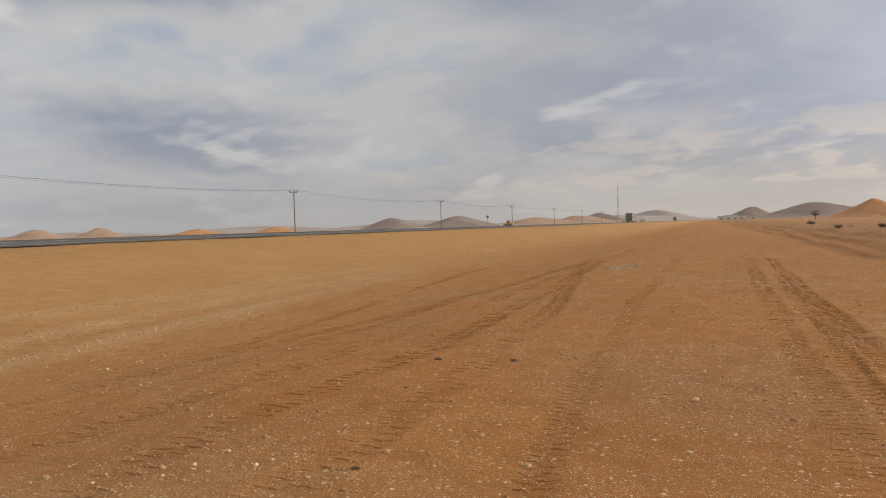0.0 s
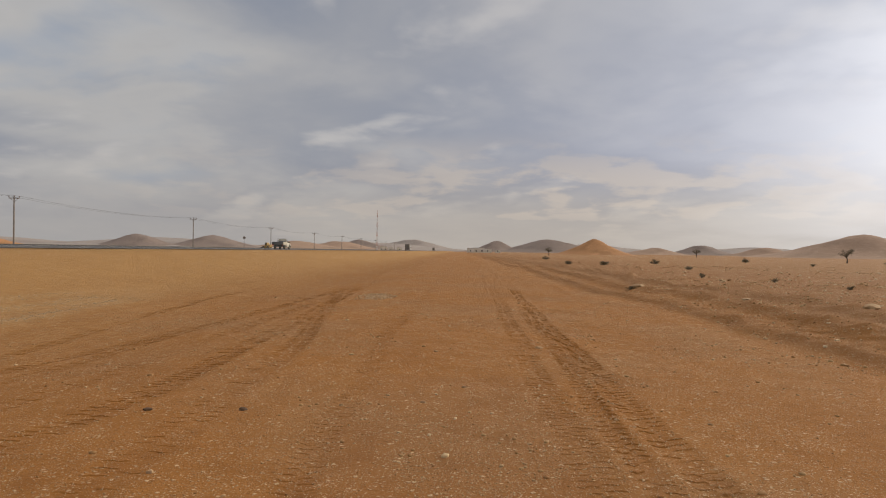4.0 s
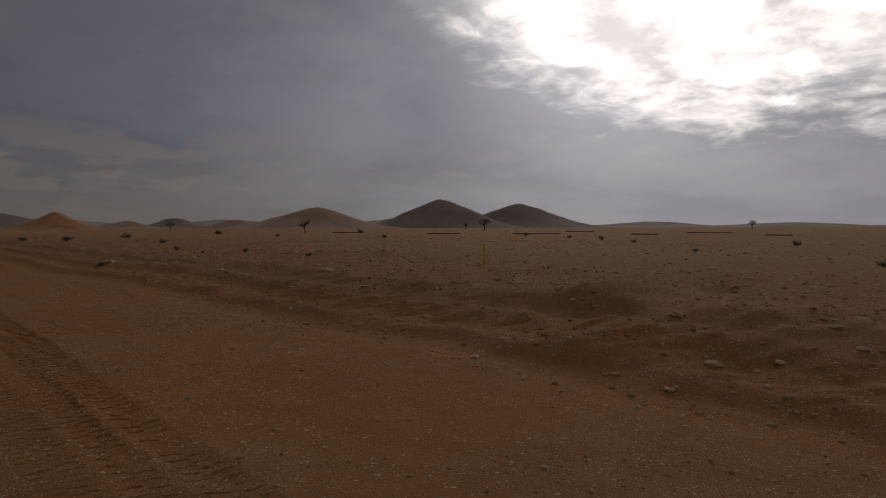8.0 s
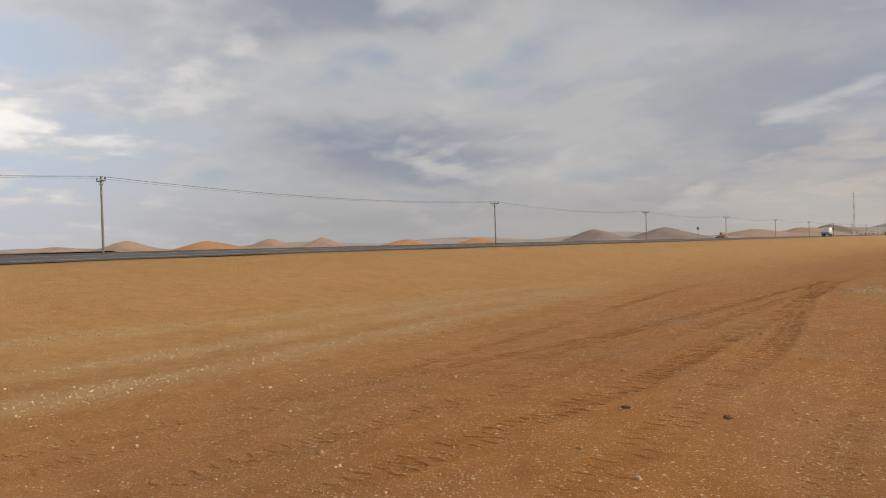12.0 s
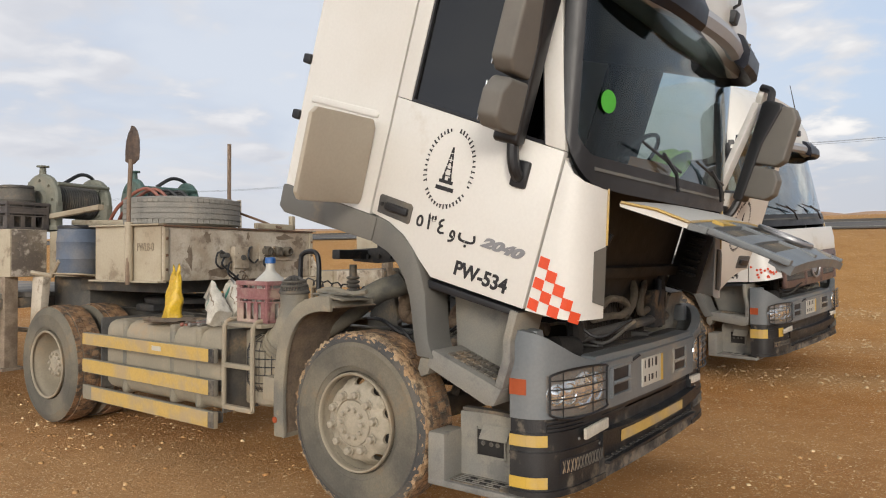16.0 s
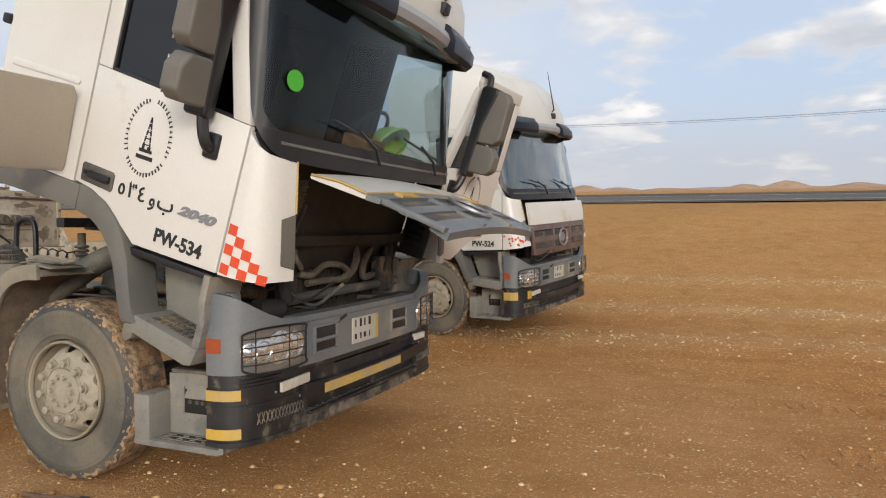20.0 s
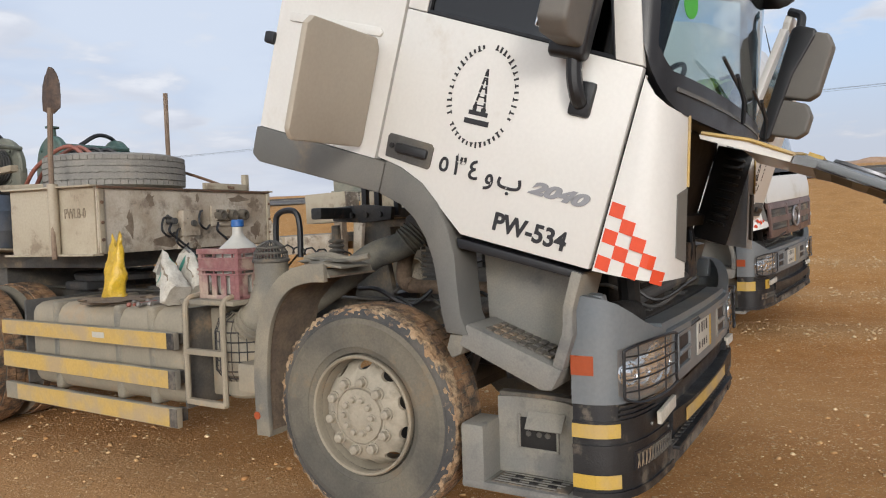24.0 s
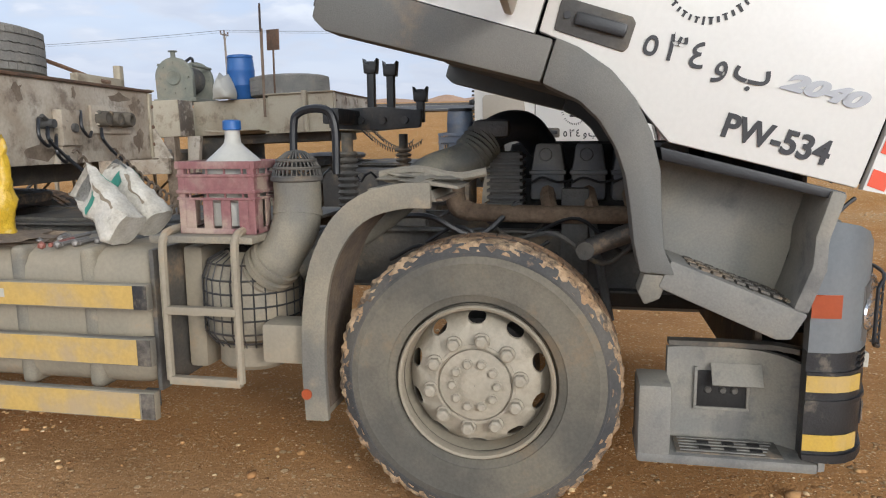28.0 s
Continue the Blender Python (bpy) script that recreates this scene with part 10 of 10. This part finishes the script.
def make_pickup():
    p = empty("pickup_truck", pose(0, 0, 0), "dusty cream single-cab pickup with a dropside bed", "pickup truck")
    wheels = [road_wheel(p, sx * 0.76, y, 0.36, 0.24) for sx in (-1, 1) for y in (-1.54, 1.54)]
    bm = bm_new()
    a_prism(bm, [(-0.10, 0.38), (1.10, 0.38), (1.14, 0.62), (1.30, 0.78), (1.54, 0.83), (1.78, 0.78), (1.93, 0.62), (1.97, 0.45), (2.36, 0.45), (2.40, 0.74), (2.28, 0.92), (1.15, 1.04), (0.98, 1.08), (-0.10, 1.06)], -0.80, 0.80, 0.05)
    part("body", bm, car_cream, p)
    bm = bm_new()
    for z0, z1, w0, w1, y0, y1, y2, y3 in ((1.05, 1.66, 0.77, 0.62, -0.08, 1.12, 0.02, 0.55),):
        lo = [(-w0, y0, z0), (w0, y0, z0), (w0, y1, z0), (-w0, y1, z0)]
        hi = [(-w1, y2, z1), (w1, y2, z1), (w1, y3, z1), (-w1, y3, z1)]
        a_loft(bm, [lo, hi])
        bmesh.ops.bevel(bm, geom=list(bm.edges), offset=0.05, segments=2, affect="EDGES")
    cabin = part("cabin", bm, car_cream, p)
    for sx in (-1, 1):
        bm = bm_new()
        vs = [bm.verts.new(q) for q in ((sx * 0.765, 0.08, 1.12), (sx * 0.765, 0.92, 1.12), (sx * 0.655, 0.50, 1.58), (sx * 0.655, 0.10, 1.58))]
        bmesh.ops.solidify(bm, geom=[bm.faces.new(vs)], thickness=0.012)
        part("side_window", bm, dark_glass, cabin)
        boxpart("wing_mirror", (sx * 0.80, 0.82, 1.10), (sx * 1.0, 0.92, 1.26), black_plastic, p, 0.03)
        boxpart("tail_lamp", (sx * 0.62, -2.93, 0.62), (sx * 0.84, -2.89, 0.72), red_lens, p, 0.01)
        boxpart("door_handle", (sx * 0.80, 0.12, 0.92), (sx * 0.83, 0.26, 0.96), black_plastic, p, 0.01)
        boxpart("headlamp", (sx * 0.45, 2.30, 0.66), (sx * 0.76, 2.40, 0.82), silver, p, 0.03)
        bm = bm_new()
        a_box(bm, (sx * 0.90 - 0.02, -2.88, 0.72), (sx * 0.90 + 0.02, -0.32, 1.17), 0.01)
        for z in (0.80, 0.95, 1.10):
            a_box(bm, (sx * 0.92 - 0.006, -2.86, z - 0.02), (sx * 0.92 + 0.012, -0.34, z + 0.02), 0.005)
        part("dropside", bm, bed_cream, p)
        bm = bm_new()
        a_tube(bm, [(sx * 0.80, -2.05, 0.70), (sx * 0.86, -2.0, 0.50), (sx * 0.86, -1.98, 0.40)], 0.02, 6)
        part("mudguard_stay", bm, bed_grey_shade, p)
    bm = bm_new()
    a_prism(bm, [(-0.07, 1.14), (-0.05, 1.14), (0.03, 1.56), (0.01, 1.56)], -0.60, 0.60, 0.004)
    part("rear_window", bm, dark_glass, cabin)
    bm = bm_new()
    a_prism(bm, [(1.10, 1.10), (1.13, 1.10), (0.60, 1.61), (0.57, 1.61)], -0.60, 0.60, 0.004)
    part("windscreen", bm, dark_glass, cabin)
    boxpart("bed_floor", (-0.90, -2.90, 0.64), (0.90, -0.28, 0.74), bed_grey_shade, p, 0.01)
    # turned away from the sun: its shade is painted as this grey
    boxpart("tailgate", (-0.92, -2.93, 0.72), (0.92, -2.885, 1.17), bed_grey_shade, p, 0.012)
    boxpart("headboard", (-0.90, -0.31, 0.72), (0.90, -0.27, 1.15), bed_grey_shade, p, 0.01)
    bm = bm_new()
    for x in (-0.72, 0.72):
        a_tube(bm, [(x, -0.29, 1.1), (x * 0.95, -0.27, 1.70)], 0.028, 6)
    a_tube(bm, [(-0.69, -0.27, 1.70), (0.69, -0.27, 1.70)], 0.028, 6)
    for x in (-0.3, 0.3):
        a_tube(bm, [(x, -0.29, 1.12), (x, -0.27, 1.70)], 0.018, 6)
    part("rack", bm, bed_grey_shade, p)
    boxpart("chassis_rail", (-0.42, -2.85, 0.46), (0.42, 1.6, 0.62), dark_metal, p, 0.02)
    boxpart("rear_bumper", (-0.82, -3.02, 0.40), (0.82, -2.94, 0.50), bed_grey_shade, p, 0.02)
    boxpart("front_bumper", (-0.84, 2.34, 0.36), (0.84, 2.48, 0.58), black_plastic, p, 0.04)
    return p, wheels


def make_lorry(label, box_paint, low_paint, length, wide, tall, cab_paint):
    v = empty("box_lorry", pose(0, 0, 0), label, "lorry")
    half = length / 2
    wheels = [road_wheel(v, sx * (wide / 2 - 0.17), y, 0.46, 0.30) for sx in (-1, 1) for y in (-half + 1.3, half - 1.0)]
    bm = bm_new()
    a_box(bm, (-wide / 2, -half, 1.0), (wide / 2, half - 1.9, tall), 0.04)
    box = part("box", bm, box_paint, v)
    for sx in (-1, 1):
        boxpart("rear_door", (min(0.02 * sx, sx * (wide / 2 - 0.08)), -half - 0.03, 1.1), (max(0.02 * sx, sx * (wide / 2 - 0.08)), -half, tall - 0.12), box_paint, box, 0.01)
        boxpart("tail_lamp", (sx * (wide / 2 - 0.12) - 0.09, -half - 0.05, 0.86), (sx * (wide / 2 - 0.12) + 0.09, -half, 0.98), red_lens, v, 0.01)
        boxpart("mirror", (sx * (wide / 2 + 0.14) - 0.1, half - 0.3, 1.7), (sx * (wide / 2 + 0.14) + 0.1, half - 0.22, 2.1), black_plastic, v, 0.03)
    boxpart("skirt", (-wide / 2 + 0.03, -half, 0.62), (wide / 2 - 0.03, half - 1.95, 1.02), low_paint, v, 0.02)
    bm = bm_new()
    a_prism(bm, [(half - 1.85, 0.55), (half - 0.05, 0.55), (half, 1.25), (half - 0.25, min(2.25, tall - 0.2)), (half - 0.5, min(2.45, tall)), (half - 1.85, min(2.45, tall))], -wide / 2 + 0.05, wide / 2 - 0.05, 0.06)
    part("cab", bm, cab_paint, v)
    bm = bm_new()
    a_prism(bm, [(half - 0.03, 1.35), (half + 0.0, 1.35), (half - 0.22, min(2.2, tall - 0.25)), (half - 0.25, min(2.2, tall - 0.25))], -wide / 2 + 0.15, wide / 2 - 0.15)
    part("windscreen", bm, dark_glass, v)
    boxpart("chassis", (-0.45, -half + 0.1, 0.45), (0.45, half - 0.2, 0.8), dark_metal, v, 0.02)
    return v, wheels


def make_digger(x, y, turn):
    d = empty("wheel_loader", pose(x, y, gz(x, y) - 0.02, 0, 0, turn), "dusty yellow-brown wheel loader parked beside the highway", "loader")
    for sx in (-1, 1):
        for yy in (-1.2, 1.3):
            road_wheel(d, sx * 0.85, yy, 0.62, 0.42)
    boxpart("engine_cover", (-0.75, -2.3, 0.7), (0.75, -0.4, 1.9), digger_yellow, d, 0.12)
    boxpart("front_frame", (-0.6, -0.4, 0.6), (0.6, 1.9, 1.15), digger_yellow, d, 0.08)
    boxpart("cab", (-0.68, -0.5, 1.2), (0.68, 0.7, 2.75), digger_yellow, d, 0.08)
    boxpart("cab_window", (-0.70, -0.3, 1.8), (0.70, 0.5, 2.55), dark_glass, d, 0.02)
    for sx in (-1, 1):
        bm = bm_new()
        a_tube(bm, [(sx * 0.45, 0.6, 1.35), (sx * 0.45, 1.6, 1.25), (sx * 0.45, 2.4, 0.7)], 0.12, 8)
        part("lift_arm", bm, digger_yellow, d)
    bm = bm_new()
    a_prism(bm, [(2.3, 0.15), (3.2, 0.12), (2.6, 0.35), (2.5, 0.95), (2.35, 0.95)], -1.15, 1.15, 0.02)
    part("bucket", bm, dark_metal, d)


make_digger(-2.5 - 300 * math.sin(radians(17.4)), -3.5 + 300 * math.cos(radians(17.4)), 60)
pickup, pickup_wheels = make_pickup()
van, van_wheels = make_lorry("white box van with a blue-grey lower edge driving away", box_white, box_blue, 5.2, 1.8, 2.15, box_white)
brown_lorry, brown_wheels = make_lorry("dusty brown box lorry driving far down the highway", box_brown, box_brown, 8.5, 2.45, 3.7, box_white)
far_lorry, far_wheels = make_lorry("dusty brown box lorry driving far down the highway", box_brown, box_brown, 9.0, 2.45, 3.7, box_white)


# ---- what moves ----
LANE = -31.2


def drive(thing, start, speed):
    """Rows for a vehicle that keeps its lane: where it is along the road at 0 s, and its speed."""
    rows = []
    for t in range(0, 29):
        a = start + speed * t
        x, y = lane_xy(LANE, a)
        slope = math.degrees(math.atan((road_z(LANE, a + 2) - road_z(LANE, a - 2)) / 4))
        rows.append((t, pose(x, y, road_z(LANE, a) + 0.032, slope, 0, 2.1)))
    walk(thing, rows)


def roll(wheel, speed, r):
    """The wheel turns on its axle; a spoke pattern too even to see lets it go round slowly."""
    base = wheel.location.copy()
    step = min(speed / r, 2.0 * math.pi * 0.9)
    walk(wheel, [(t * 0.25, Matrix.Translation(base) @ Matrix.Rotation(-step * t * 0.25, 4, "X")) for t in range(0, 113)])


def motions():
    for thing, wheels, start, speed, r in ((pickup, pickup_wheels, -8.3, 29.7, 0.36), (van, van_wheels, -123.0, 26.2, 0.46), (brown_lorry, brown_wheels, 282.0, 28.0, 0.46), (far_lorry, far_wheels, 690.0, 30.0, 0.46)):
        drive(thing, start, speed)
        for w in wheels:
            roll(w, speed, r)


motions()
